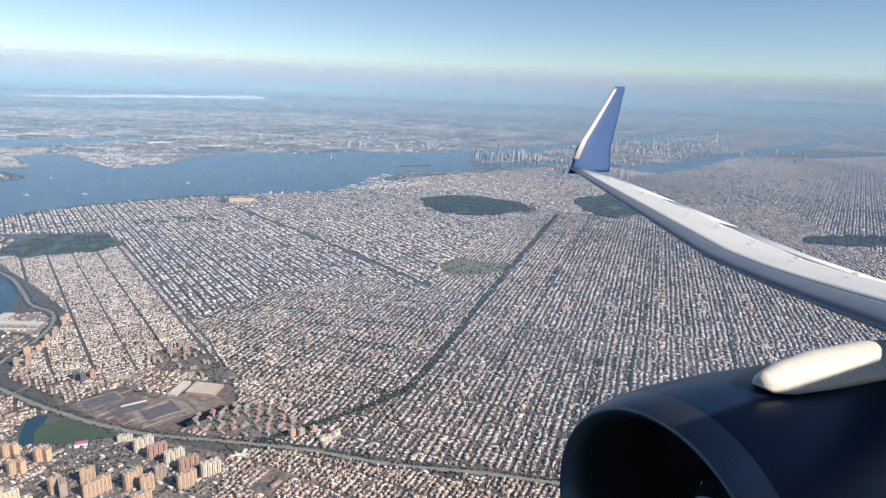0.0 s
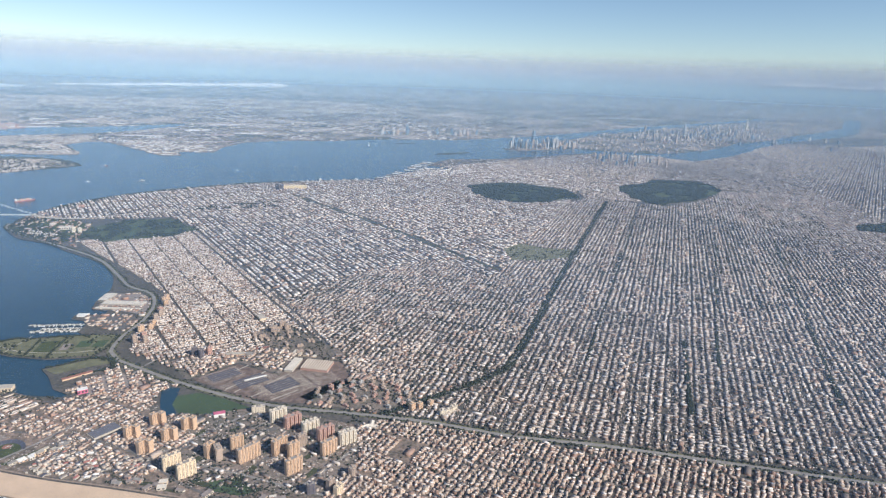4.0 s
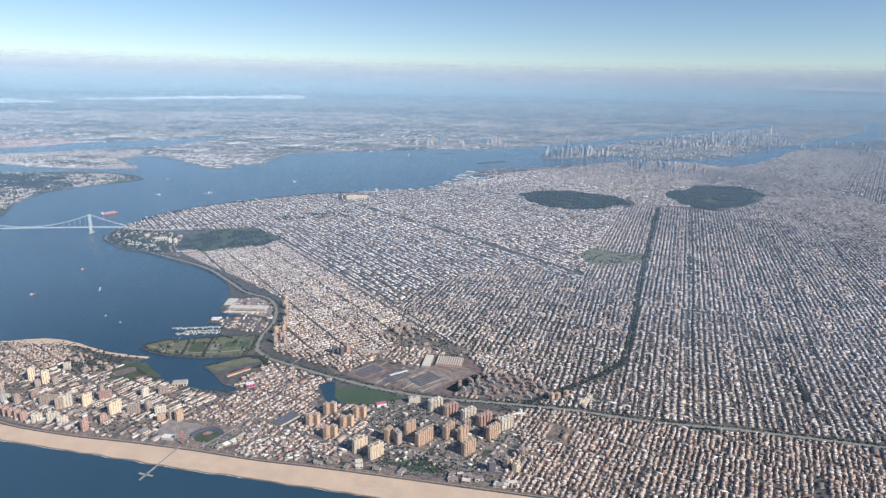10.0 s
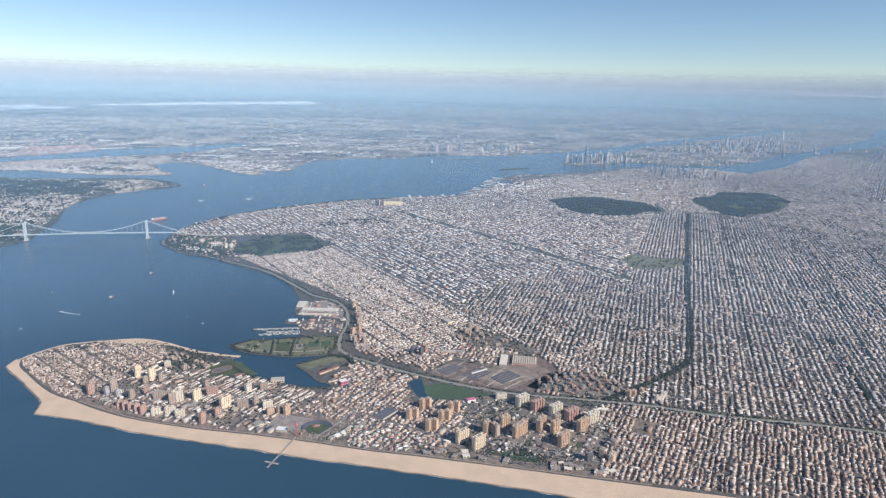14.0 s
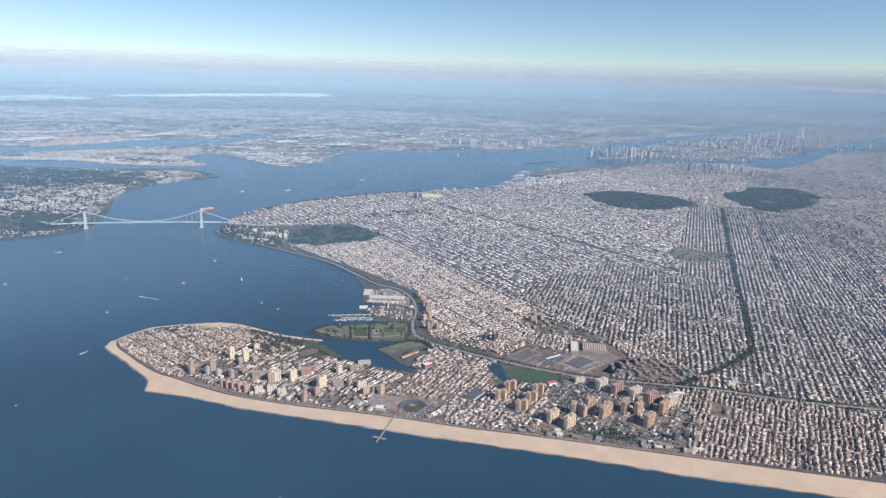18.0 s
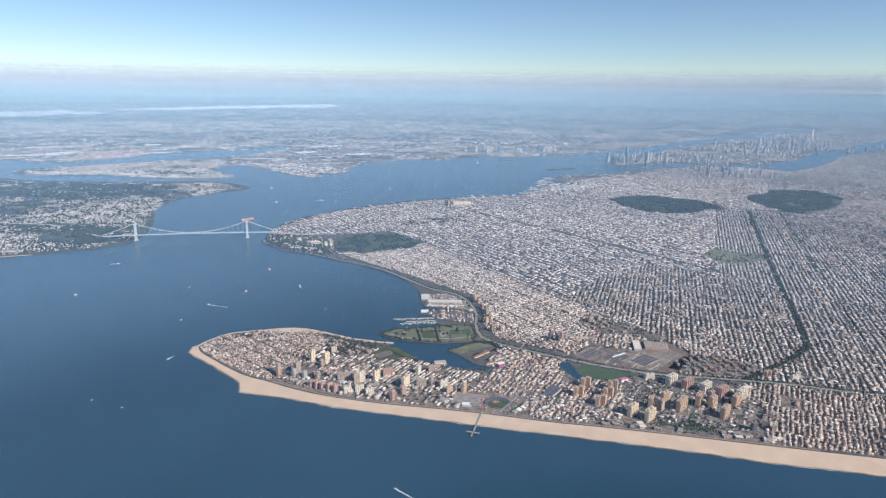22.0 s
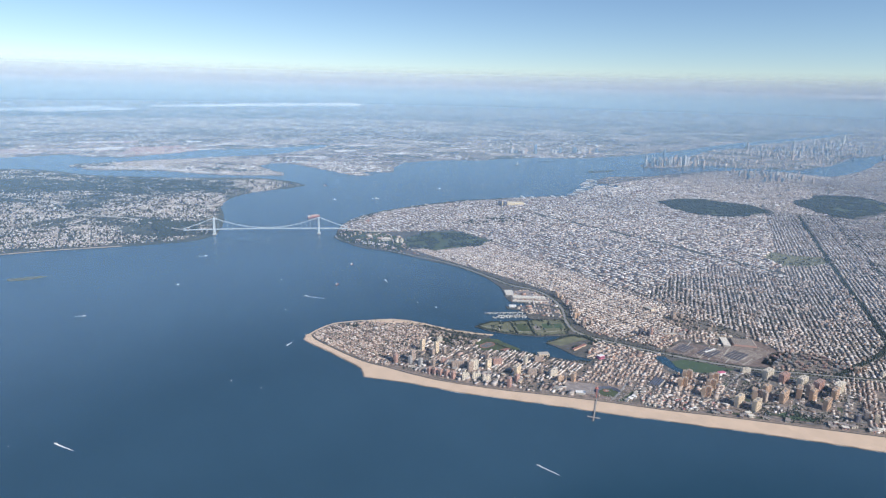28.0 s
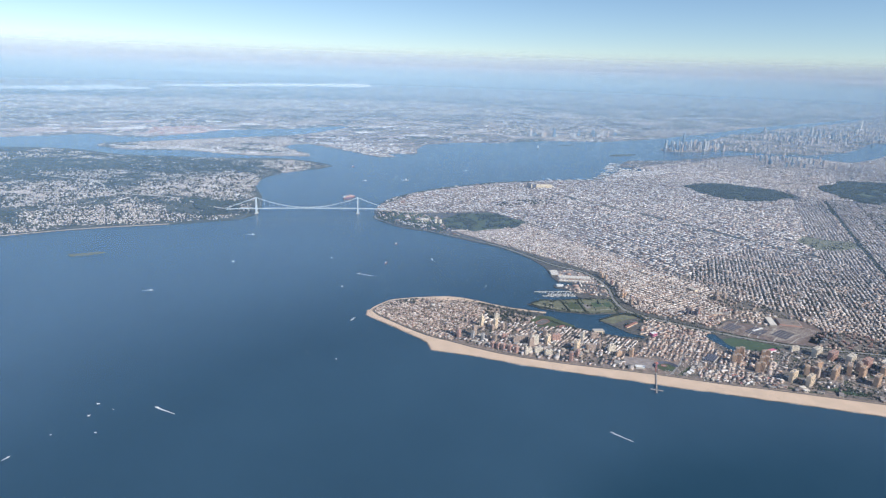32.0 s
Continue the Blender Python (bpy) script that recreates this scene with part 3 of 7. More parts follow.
ribbon("beach_west", curve_line([(-47.6, 3), (-46.6, 7), (-43.6, 13), (-39, 16), (-34.7, 18.2)], 1), 0.8, LAND + 0.03, M_SAND, "narrow sand strip below seaside houses", "beach")
ribbon("beach_staten", curve_line([(-300, -23.5), (-226, 43.8), (-210.7, 57.7), (-192.6, 71.1), (-172, 83.3)], 4), 1.3, LAND + 0.02, M_SAND, "narrow sandy shore below green suburbs", "beach")

PARKS = ((GOLF, M_GRASS, "golf course fairways among dark trees", "golf course"), (CEMETERY, M_GRASS, "wooded cemetery grounds", "cemetery"),
         (BIG_PARK, M_GRASS, "large wooded city park", "park"), (CEMETERY_EAST, M_GRASS, "wooded eastern cemetery", "cemetery"), (CEMETERY_SMALL, M_DRYGRASS, "grey-green open cemetery between rows of houses", "cemetery"), (POINT_PARK, M_DRYGRASS, "waterside park with dry ball fields", "park"),
         (INNER_PARK, M_DRYGRASS, "small grassy creek bank", "park"), (BALLFIELD, M_FIELD, "smooth green turf ball field", "sports field"),
         (ESTATE, M_COURT, "green lawns between apartment slabs", "lawn"), (ESTATE_SOUTH, M_COURT, "worn lawns and paths between brown apartment blocks", "lawn"))
for ring, mat, lab, cat in PARKS:
    slab("park", rough_line(ring, 2.5, 0.5, 11, True), 0.0, LAND + 0.03, mat, lab, cat)
slab("ground_peninsula", [(-44, 4), (-41, 11.5), (-34, 16.5), (-25, 19.5), (-17, 18.6), (-9, 15.8), (6.5, 9), (12.5, 5.2), (20, 2.9), (28, 2.4), (38, -0.4), (45, 3), (57, 3), (60, -2), (72, 1), (74, 5), (90, 5), (104, 3), (120, 1), (120, -24), (100, -24), (66.5, -22.3), (41, -21), (13.9, -20.2), (-10.6, -16.6), (-25, -11.8), (-32, -8), (-39, -3.7)], 0, LAND + 0.015, M_CONEY, "dusty pale streets and lots of the peninsula", "ground")
slab("fort_lawn", rough_line([(-85, 136), (-80, 124), (-64, 113), (-44, 109), (-42, 116), (-49, 135), (-60, 141), (-84, 146)], 3, 0.4, 13, True), 0, LAND + 0.025, M_GRASS, "green lawns of the old fort by the bridge", "lawn")
slab("court_ground", rough_line([(66, -16), (71, 3.5), (84, 5), (104, 2), (107.5, -4), (102, -19), (86, -19.6), (76, -18.4)], 2, 0.5, 8, True), 0, LAND + 0.022, M_COURT, "grey paved courts and planting between tower blocks", "ground")
for k, (fx, fy, w, d, tn) in enumerate(((86, -15.5, 6.0, 1.6, 72), (80, -19, 4.6, 1.4, -18), (75.5, -13, 2.4, 1.4, 65), (80.5, -6, 3.0, 1.0, 42), (87, -4.5, 3.4, 1.2, 44), (95, -8, 2.6, 1.3, 68), (97, -13, 3.0, 1.4, 66), (91, 3.6, 4.4, 1.2, -8), (99, 1.4, 3.2, 1.2, -20), (64, -8.5, 2.4, 1.4, 70), (66.5, -5.5, 2.0, 1.0, 70), (72, -5, 3.2, 1.2, 62), (84, -17.5, 2.6, 1.0, 72), (78, -2, 3.0, 0.9, 60))):
    c, sn = math.cos(radians(tn)), math.sin(radians(tn))
    ring = [(fx + u * w / 2 * c - v * d / 2 * sn, fy + u * w / 2 * sn + v * d / 2 * c) for u, v in ((-1, -0.8), (0.2, -1), (1, -0.5), (0.9, 1), (-0.3, 0.7), (-0.9, 1))]
    slab("courtyard_lawn", rough_line(ring, 0.6, 0.25, k + 20, True), 0, LAND + 0.03 + 0.002 * (k % 3), M_LAWN, "green courtyard lawn between tower blocks", "lawn")
for k, (fx, fy, w, d, tn) in enumerate(((78.6, -15.0, 3.0, 1.2, 70), (87.4, -11.2, 3.2, 1.1, 70), (84, -2, 4.5, 1.3, 40), (96, -4.6, 3.2, 1.1, 45), (71.5, -9, 3.0, 1.6, 65), (35.6, 13.4, 5.5, 2.4, 52), (49, -12, 3.4, 2.2, 70), (56, -13, 2.6, 1.8, 70), (24, -15, 3.0, 1.4, 15), (12.5, -12.5, 2.2, 1.2, 15))):
    c, sn = math.cos(radians(tn)), math.sin(radians(tn))
    ring = [(fx + u * w / 2 * c - v * d / 2 * sn, fy + u * w / 2 * sn + v * d / 2 * c) for u, v in ((-1, -1), (1, -1), (1, 1), (-1, 1))]
    slab("parking_lot", ring, 0, LAND + 0.045, M_LOT, "asphalt parking lot between buildings", "parking lot")
for pts, w in (([(66.5, -15), (71, -8), (77, 1.5), (80, 6)], 0.5), ([(80.5, -3), (85, 4.5)], 0.4), ([(70, -13.5), (80, -14.6), (95, -17.5), (104, -19)], 0.5), ([(96, -18), (104, -2), (108, 5)], 0.6)):
    ribbon("street", curve_line(pts, 2), w, LAND + 0.05, M_ROAD, "grey street between apartment blocks", "road")
slab("yard_surrounds", rough_line([(50, 22), (58, 31), (70, 35), (84, 33.5), (96, 34.5), (106, 26), (97, 21), (92, 31), (79, 30.5), (77.6, 21.4), (66.2, 25), (58.5, 14.5)], 2, 0.4, 7, True), 0, LAND + 0.018, M_COURT, "paved lots and lanes round the rail yard", "ground")
for ring, mat in (([(9.4, 61.5), (12, 50), (27, 48), (25.5, 56.5), (18, 63)], M_PAVED), ([(12, 42.6), (18.6, 38.6), (30, 37), (29.4, 45.6), (18, 46)], M_LOT), ([(36.5, 6), (41, 16), (47, 13), (56, 9), (55.5, 3.6), (45, 4.4)], M_PAVED)):
    slab("waterfront_lot", rough_line(ring, 2, 0.3, 3, True), 0, LAND + 0.016, mat, "worn paved lots along the waterfront", "parking lot")
slab("pond", rough_line(POND, 1.5, 0.2, 12, True), 0.0, LAND + 0.035, M_WATER, "dark creek water beside the ball field", "water")
slab("rail_yard", YARD, 0.0, LAND + 0.03, M_BALLAST, "brown ballast rail yard with many tracks", "rail yard")
ribbon("verge", BELT, 1.9, LAND + 0.02, M_DRYGRASS, "green verge along the parkway", "verge")
ribbon("road_parkway", BELT, 0.95, LAND + 0.05, M_ROAD, "grey shore parkway with two carriageways", "road")
ribbon("road_tree_lined", OCEAN_AVE, 1.6, LAND + 0.04, M_ROAD, "broad straight tree-lined avenue", "road")
ribbon("road_avenue", AVENUE_A, 0.6, LAND + 0.04, M_LOT, "dark straight avenue through low houses", "road")
ribbon("elevated_railway", curve_line([(119, -18), (131, 2), (135.4, 12.7), (143, 40), (152, 75), (160, 110)], 4), 0.3, 0.5, M_VIADUCT, "rust-grey elevated railway viaduct above the streets", "railway", thick=0.2)
ribbon("elevated_railway_west", curve_line([(97, 20), (103, 45), (112, 80), (120, 110)], 4), 0.3, 0.5, M_VIADUCT, "grey elevated railway along an avenue", "railway", thick=0.2)
ribbon("road_creek", curve_line([(41.5, -20), (43.4, -16.4), (46.4, -8.7), (48.0, 1.1), (46.5, 12), (45.6, 18.4), (50, 30)], 3), 0.5, LAND + 0.055, M_ROAD, "pale road crossing the creek lands", "road")
ribbon("road_boulevard", curve_line([(-16, -8), (10, -7), (32, -10.6), (46, -10.2), (58.1, -11.0), (68.7, -15.5), (75.9, -19.5), (82.4, -21.8), (90.4, -21.6), (110, -21)], 4), 0.55, LAND + 0.05, M_LOT, "grey seaside boulevard", "road")
ribbon("boardwalk", curve_line([(-17, -14.3), (-0.8, -18.9), (13.9, -20.3), (27.6, -20.5), (41, -21.1), (54, -22.1), (66.5, -22.4), (85, -23.3), (110, -24.6)], 3), 0.34, LAND + 0.07, M_BOARDS, "worn timber boardwalk behind the beach", "boardwalk")
for k, (fx, fy, fr) in enumerate(((-38, 130, 2.6), (-33, 138, 2.2), (-27, 128, 3.0), (-22, 143, 2.4), (-15, 136, 2.2), (-30, 146, 2.2), (-20, 133, 2.0), (-36, 121, 2.0), (-26, 119, 1.8), (-42, 136, 1.8))):
    slab("fairway", rough_line(circle(fx, fy, fr, 14, 0.4, k * 0.9), 1.0, 0.3, k, True), 0, LAND + 0.045, M_FIELD, "pale mown golf fairway between trees", "fairway")
for k, (ring, mat) in enumerate((([(22.9, 28.6), (25.9, 29.7), (26.8, 26.0), (23.9, 24.8)], M_FIELD), ([(26.6, 29.5), (29.2, 30.5), (30.2, 26.7), (27.6, 25.7)], M_FIELD), ([(14.4, 26.2), (17.9, 27.8), (19.9, 21.2), (16.4, 19.6)], M_GRASS), ([(4.6, 23.5), (8.8, 26.3), (9.4, 20.4), (5.6, 20.6)], M_DRYGRASS), ([(10.6, 26.8), (12.6, 27.4), (14.6, 20.2), (10.9, 19.6)], M_DRYGRASS))):
    slab("ball_field", rough_line(ring, 1.0, 0.12, k, True), 0, LAND + 0.05, mat, "mown ball field by the water", "sports field")
slab("play_court", [(20.2, 26.0), (22.0, 26.8), (22.9, 23.4), (21.2, 22.6)], 0, LAND + 0.05, M_PAVED, "pale paved play court in the park", "play court")
for pts in ([(9.4, 28.6), (9.6, 24), (9.9, 18.6)], [(5, 22), (14, 20.2), (24, 21.8), (31, 25)]):
    ribbon("park_path", curve_line(pts, 1), 0.22, LAND + 0.056, M_CONCRETE, "pale footpath across the park", "path")
ribbon("rail_cut", AVENUE_B, 2.2, LAND + 0.04, M_WOODED, "overgrown railway cutting between houses", "rail cutting")

RIDGE_PARK = rough_line([(-28, 172), (-27, 182), (-15, 195), (-3, 207), (8, 206), (10, 194), (0, 187), (-13, 180)], 3, 1.5, 19, True)

# added leaning tinted sheets that imitate hazy air, thicker with distance
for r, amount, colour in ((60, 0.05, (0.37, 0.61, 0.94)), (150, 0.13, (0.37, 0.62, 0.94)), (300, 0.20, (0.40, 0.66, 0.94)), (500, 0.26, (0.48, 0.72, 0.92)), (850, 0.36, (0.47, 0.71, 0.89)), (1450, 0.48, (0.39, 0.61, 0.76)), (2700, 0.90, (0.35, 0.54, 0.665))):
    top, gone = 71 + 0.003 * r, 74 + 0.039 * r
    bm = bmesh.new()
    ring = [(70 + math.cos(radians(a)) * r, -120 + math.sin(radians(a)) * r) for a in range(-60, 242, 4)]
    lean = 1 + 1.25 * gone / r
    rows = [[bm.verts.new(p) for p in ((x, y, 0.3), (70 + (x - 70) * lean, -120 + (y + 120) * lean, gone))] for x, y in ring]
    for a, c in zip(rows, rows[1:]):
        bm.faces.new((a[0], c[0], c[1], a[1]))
    mat = haze_sheet_material("haze", amount, colour, 0.3, min(62, 0.17 * r), top, gone)
    tagged(part("haze_sheet", bm, mat), "thin bluish tinted sheet imitating morning haze over the land", "haze", group="haze banks", kind="structure")

# ---- low buildings, district by district ----
rng = np.random.default_rng(11)
BLOCKED = [CEMETERY_EAST, CEMETERY_SMALL, POND, BALLFIELD, GOLF, CEMETERY, BIG_PARK, POINT_PARK, INNER_PARK, YARD, ESTATE, ESTATE_SOUTH, COURTS, OPEN_LOTS, TERMINAL, [(3.2, 8.2), (6.5, 12.6), (10, 12.4), (17.2, 6.6), (9.4, 3.2), (5.5, 3.2)]]


def free_land(x, y, ring=BROOKLYN):
    ok = inside(ring, x, y)
    for r in BLOCKED:
        ok &= ~inside(r, x, y)
    ok &= ~near_line(BELT, 1.8, x, y) & ~near_line(OCEAN_AVE, 2.0, x, y) & ~near_line(AVENUE_A, 0.9, x, y)
    ok &= ~near_line(AVENUE_B, 2.6, x, y)
    return ok


def district(ring, turn, long_side, deep, piece, height, fill=0.96, tall=0.04, open_blocks=0.03, thick=(0.26, 0.33), verge=(0.30, 0.40), yards=0, shift=0.2, own_land=False, loose=0.0):
    """Rows of houses in blocks, back to back, on a street grid turned by so many degrees."""
    t = radians(turn)
    r = np.asarray(ring, float)
    c, s = math.cos(t), math.sin(t)
    u, v = r[:, 0] * c + r[:, 1] * s, -r[:, 0] * s + r[:, 1] * c
    us, vs = np.arange(u.min(), u.max(), long_side), np.arange(v.min(), v.max(), deep)
    gu, gv = [q.ravel() for q in np.meshgrid(us, vs, indexing="ij")]
    gu = gu + np.repeat(rng.uniform(-0.2, 0.2, len(us)), len(vs))
    gv = gv + np.repeat(rng.uniform(-shift, shift, len(us)) * deep, len(vs))
    kind = rng.random(len(gu))
    rows = []
    run = long_side - 0.75
    for side in (-1, 1):
        # each row of a block is cut into buildings of its own widths
        count = np.maximum(1, np.round(run / (piece * rng.choice([0.75, 1.0, 1.0, 1.3, 1.9], len(gu))))).astype(int)
        row_depth = deep * rng.uniform(thick[0], thick[1], len(gu))
        row_height = height * rng.uniform(0.8, 1.25, len(gu))
        row_fill = fill * rng.choice([1.0, 1.0, 1.0, 0.88], len(gu))
        set_back = rng.uniform(verge[0], verge[1], len(gu))
        for k in range(count.max()):
            ok = (k < count) & (kind > open_blocks) & (rng.random(len(gu)) < row_fill)
            n = int(ok.sum())
            width = run / count[ok]
            d = row_depth[ok] * rng.uniform(0.85 - 2.5 * loose, 1.12 + 4 * loose, n)
            h = row_height[ok] * rng.uniform(0.85, 1.18, n)
            h = np.where(rng.random(n) < tall, h * rng.uniform(1.5, 2.6, n), h)
            x = gu[ok] + 0.38 + (k + 0.5) * width + rng.uniform(-0.05, 0.05, n) * width
            y = gv[ok] + side * (deep * 0.5 - set_back[ok] - d / 2) + rng.uniform(-loose, loose, n) * deep
            rows.append(np.stack([x, y, width * rng.uniform(0.9 if piece < 1.5 else 0.97, 1.0, n) - 0.02, d, h], 1))
    # sheds and garages in the back yards
    for k in range(yards):
        ok = (kind > open_blocks) & (rng.random(len(gu)) < 0.8)
        n = int(ok.sum())
        x, y = gu[ok] + rng.uniform(0.5, long_side - 0.5, n), gv[ok] + rng.uniform(-0.16, 0.16, n) * deep
        rows.append(np.stack([x, y, rng.uniform(0.12, 0.34, n), rng.uniform(0.12, 0.26, n), rng.uniform(0.1, 0.2, n)], 1))
    # schools, shops and workshops on whole blocks
    ok = (kind < open_blocks * 0.75)
    n = int(ok.sum())
    rows.append(np.stack([gu[ok] + long_side * rng.uniform(0.3, 0.7, n), gv[ok], long_side * rng.uniform(0.2, 0.5, n), deep * rng.uniform(0.4, 0.65, n), height * rng.uniform(1.2, 2.0, n)], 1))
    # end buildings along the avenues
    ok = rng.random(len(gu)) < 0.6
    n = int(ok.sum())
    rows.append(np.stack([gu[ok] + long_side - 0.62, gv[ok] + rng.uniform(-0.2, 0.2, n), rng.uniform(0.35, 0.5, n), deep * rng.uniform(0.45, 0.72, n), height * rng.uniform(1.2, 1.6, n)], 1))
    a = np.concatenate(rows)
    a[:, 0], a[:, 1] = a[:, 0] * c - a[:, 1] * s, a[:, 0] * s + a[:, 1] * c
    a = a[inside(ring, a[:, 0], a[:, 1])]
    if not own_land:
        a = a[free_land(a[:, 0], a[:, 1])]
    return np.c_[a, np.full(len(a), t)]


def houses(name, blocks, mat, label):
    a = np.concatenate(blocks)
    many_boxes(name, a[:, 0], a[:, 1], a[:, 2], a[:, 3], a[:, 4], a[:, 5], LAND, mat, label, "houses")
    return len(a)


houses("row_houses_bath", [district([(-40, 112), (-16, 126), (-9, 143), (74.5, 52.5), (89, 34), (62, 31), (60, 27), (39, 24.5), (33.5, 34), (32, 46), (28, 62), (2, 82), (-20, 97)], 42, 8.4, 2.9, 0.32, 0.33, 0.95, 0.06, 0.01, (0.2, 0.29), (0.22, 0.38), 10, 0.06, loose=0.05)], M_TERRACE, "pale low attached houses in long blocks")
houses("row_houses_ridge", [district([(-90, 140), (-88, 178), (-64, 222), (0, 276), (100, 400), (125, 390), (170, 300), (161, 253), (153, 224), (144, 189), (135, 153), (128, 119), (123, 104), (109, 118), (98, 118), (85, 106), (76, 97), (61, 67), (-9, 144), (-28, 160), (-50, 148)], -48.5, 12.5, 3.2, 1.3, 0.40, 0.95, 0.05, 0.0, (0.24, 0.31), (0.44, 0.58), shift=0.015)], M_TERRACE, "tight rows of pale attached houses")
houses("row_houses_gravesend", [district([(61, 67), (76, 97), (85, 106), (98, 118), (109, 118), (123, 104), (137, 104), (136, 80), (131, 40), (118, 22), (104, 9), (95, 21), (90, 31), (74, 52)], 79, 7.4, 3.05, 0.42, 0.27, 0.90, 0.08, 0.0, (0.17, 0.32), (0.2, 0.44), 22, 0.03, loose=0.06)], M_BROWN, "low brick and stucco houses between trees")
houses("row_houses_midwood", [district([(136, 80), (137, 104), (123, 104), (128, 119), (135, 153), (144, 189), (153, 224), (161, 253), (172, 268), (205, 261), (216, 257), (246, 285), (268, 325), (332, 325), (332, 80)], 76.5, 9.0, 3.2, 0.42, 0.30, 0.89, 0.08, 0.0, (0.18, 0.32), (0.2, 0.44), 18, 0.02, loose=0.055)], M_BROWN, "brown brick houses in narrow north-south blocks")
houses("small_houses", [district([(104, 9), (118, 22), (131, 40), (136, 80), (332, 80), (332, 0), (230, 1), (152, 6.2), (130, 6.8), (117, 8.4), (105, 9)], 76.5, 8.0, 3.2, 0.34, 0.27, 0.86, 0.09, 0.0, (0.16, 0.30), (0.2, 0.44), 24, 0.02, loose=0.065)], M_BROWN, "small detached houses with pale and dark roofs")
houses("yard_side_houses", [district([(52, 22), (58, 30.5), (70, 34.5), (84, 33), (96, 34), (105, 26), (97.5, 21.6), (92.6, 31.4), (78.4, 31), (77.2, 22.4), (66.4, 25.6), (59, 17)], 79, 5.0, 2.2, 0.4, 0.3, 0.7, 0.08, 0.15, (0.2, 0.36), (0.16, 0.36), 6, loose=0.07)], M_FLATS, "mixed low shops and houses beside the rail yard")
houses("row_houses_brighton", [district([(101, 3), (105, 6.2), (117, 5.6), (130, 3.8), (152, 3.4), (230, -2), (230, -29), (150, -26), (100, -23.5), (104, -8)], 70, 6.5, 2.2, 0.27, 0.34, 0.86, 0.22, 0.06, (0.16, 0.34), (0.14, 0.36), 16, loose=0.07)], M_FLATS, "crowded flats and small houses by the beach")
houses("row_houses_coney", [district([(30, -18), (38, 1), (44, 8), (58, 12), (57, -1), (72, 3), (71, -18), (60, -21), (50, -20.5)], 70, 5.2, 2.3, 0.34, 0.30, 0.70, 0.12, 0.16, (0.18, 0.42), (0.2, 0.4), 12, loose=0.07)], M_FLATS, "scattered low shops and houses near the creek")
houses("row_houses_seagate", [district([(-47, 3), (-43.5, 12), (-34, 17), (-20, 18.4), (-10, 15), (-14, 0), (-18, -13.4), (-25, -11.6), (-32, -7.8), (-39, -3.4), (-44, 0)], 60, 5.0, 1.7, 0.28, 0.26, 0.74, 0.06, 0.03, (0.16, 0.28), (0.14, 0.34), 5, loose=0.07)], M_FLATS, "small detached seaside houses")
houses("row_houses_peninsula", [district([(-14, 0), (-10, 14), (8, 9), (14, 5), (28, 3), (37, 0), (30, -13), (12, -10), (-5, -9)], 66, 6.0, 2.1, 1.6, 0.26, 0.82, 0.03, 0.10, (0.16, 0.24), (0.3, 0.5), 4)], M_TERRACE, "white-roofed terraces in slanting rows")
houses("court_buildings", [district([(71, -17), (74, 3), (84, 4), (104, 0), (107, -8), (100, -19), (86, -19.5)], 68, 4.6, 2.6, 0.5, 0.28, 0.24, 0.03, 0.02, (0.14, 0.3), (0.3, 0.6), 3)], M_BROWN, "low brick shops and annexes between tower blocks")
houses("row_houses_boulevard", [district([(-22, -11), (-5, -9), (12, -10), (30, -13), (36, -19.5), (15, -19.5), (0, -18), (-14, -14)], 75, 5.0, 2.4, 0.8, 0.34, 0.5, 0.1, 0.25)], M_BROWN, "mixed low buildings behind the beach")
houses("fort_buildings", [district([(-86, 132), (-84, 150), (-60, 140), (-50, 135), (-42, 116), (-34, 104), (-64, 113)], 20, 5.0, 3.0, 0.8, 0.35, 0.16, 0.1, 0.2)], M_HOUSES, "scattered fort buildings on lawns")
houses("shore_buildings", [district([(10, 60), (12, 48), (12, 38), (30, 36), (29, 46), (25, 58), (17, 64)], 10, 5.0, 2.2, 0.7, 0.3, 0.5, 0.05, 0.3), district([(36, 5), (40, 20), (50, 15), (59, 10.5), (56, 3), (45, 4)], 40, 4.0, 2.0, 0.55, 0.3, 0.7), district([(36, 26), (60, 16), (66, 25), (60, 31), (40, 30)], -48, 6.0, 2.2, 0.55, 0.3, 0.85), district([(88, 9), (96.5, 20), (91, 31), (100, 28), (112, 16), (104, 7)], 76, 6, 2.4, 0.6, 0.32, 0.85)], M_HOUSES, "mixed workshops and low houses")
houses("fort_houses", [district([(-69, 121), (-64, 116.5), (-54, 113.5), (-52, 117), (-58, 121)], 20, 4.0, 1.6, 0.5, 0.3, 0.9)], M_SHED, "white fort houses on lawns")
far = []
for ring, turn in (([(172, 268), (205, 268), (230, 360), (250, 440), (300, 500), (313, 576), (252, 531), (187, 492), (150, 450), (137, 431), (118, 419), (110, 400), (168, 305)], 40),
                   ([(230, 360), (265, 330), (330, 320), (345, 395), (390, 470), (378, 626), (313, 576), (300, 500), (250, 440)], 84),
                   ([(330, 160), (330, 320), (345, 395), (390, 470), (378, 626), (460, 735), (520, 730), (560, 560), (500, 430), (470, 260)], 62),
                   ([(330, -10), (330, 160), (470, 260), (560, 250), (465, 70)], 78), ([(470, 260), (500, 430), (560, 560), (520, 710), (740, 870), (880, 690), (690, 310), (560, 250)], 35)):
    far.append(district(ring, turn, 11, 3.4, 0.8, 0.40, 0.74, 0.10, 0.08, (0.2, 0.36), (0.3, 0.55), 2, 0.03))
houses("far_row_houses", far, M_FARTOWN, "distant brown brick neighbourhoods")


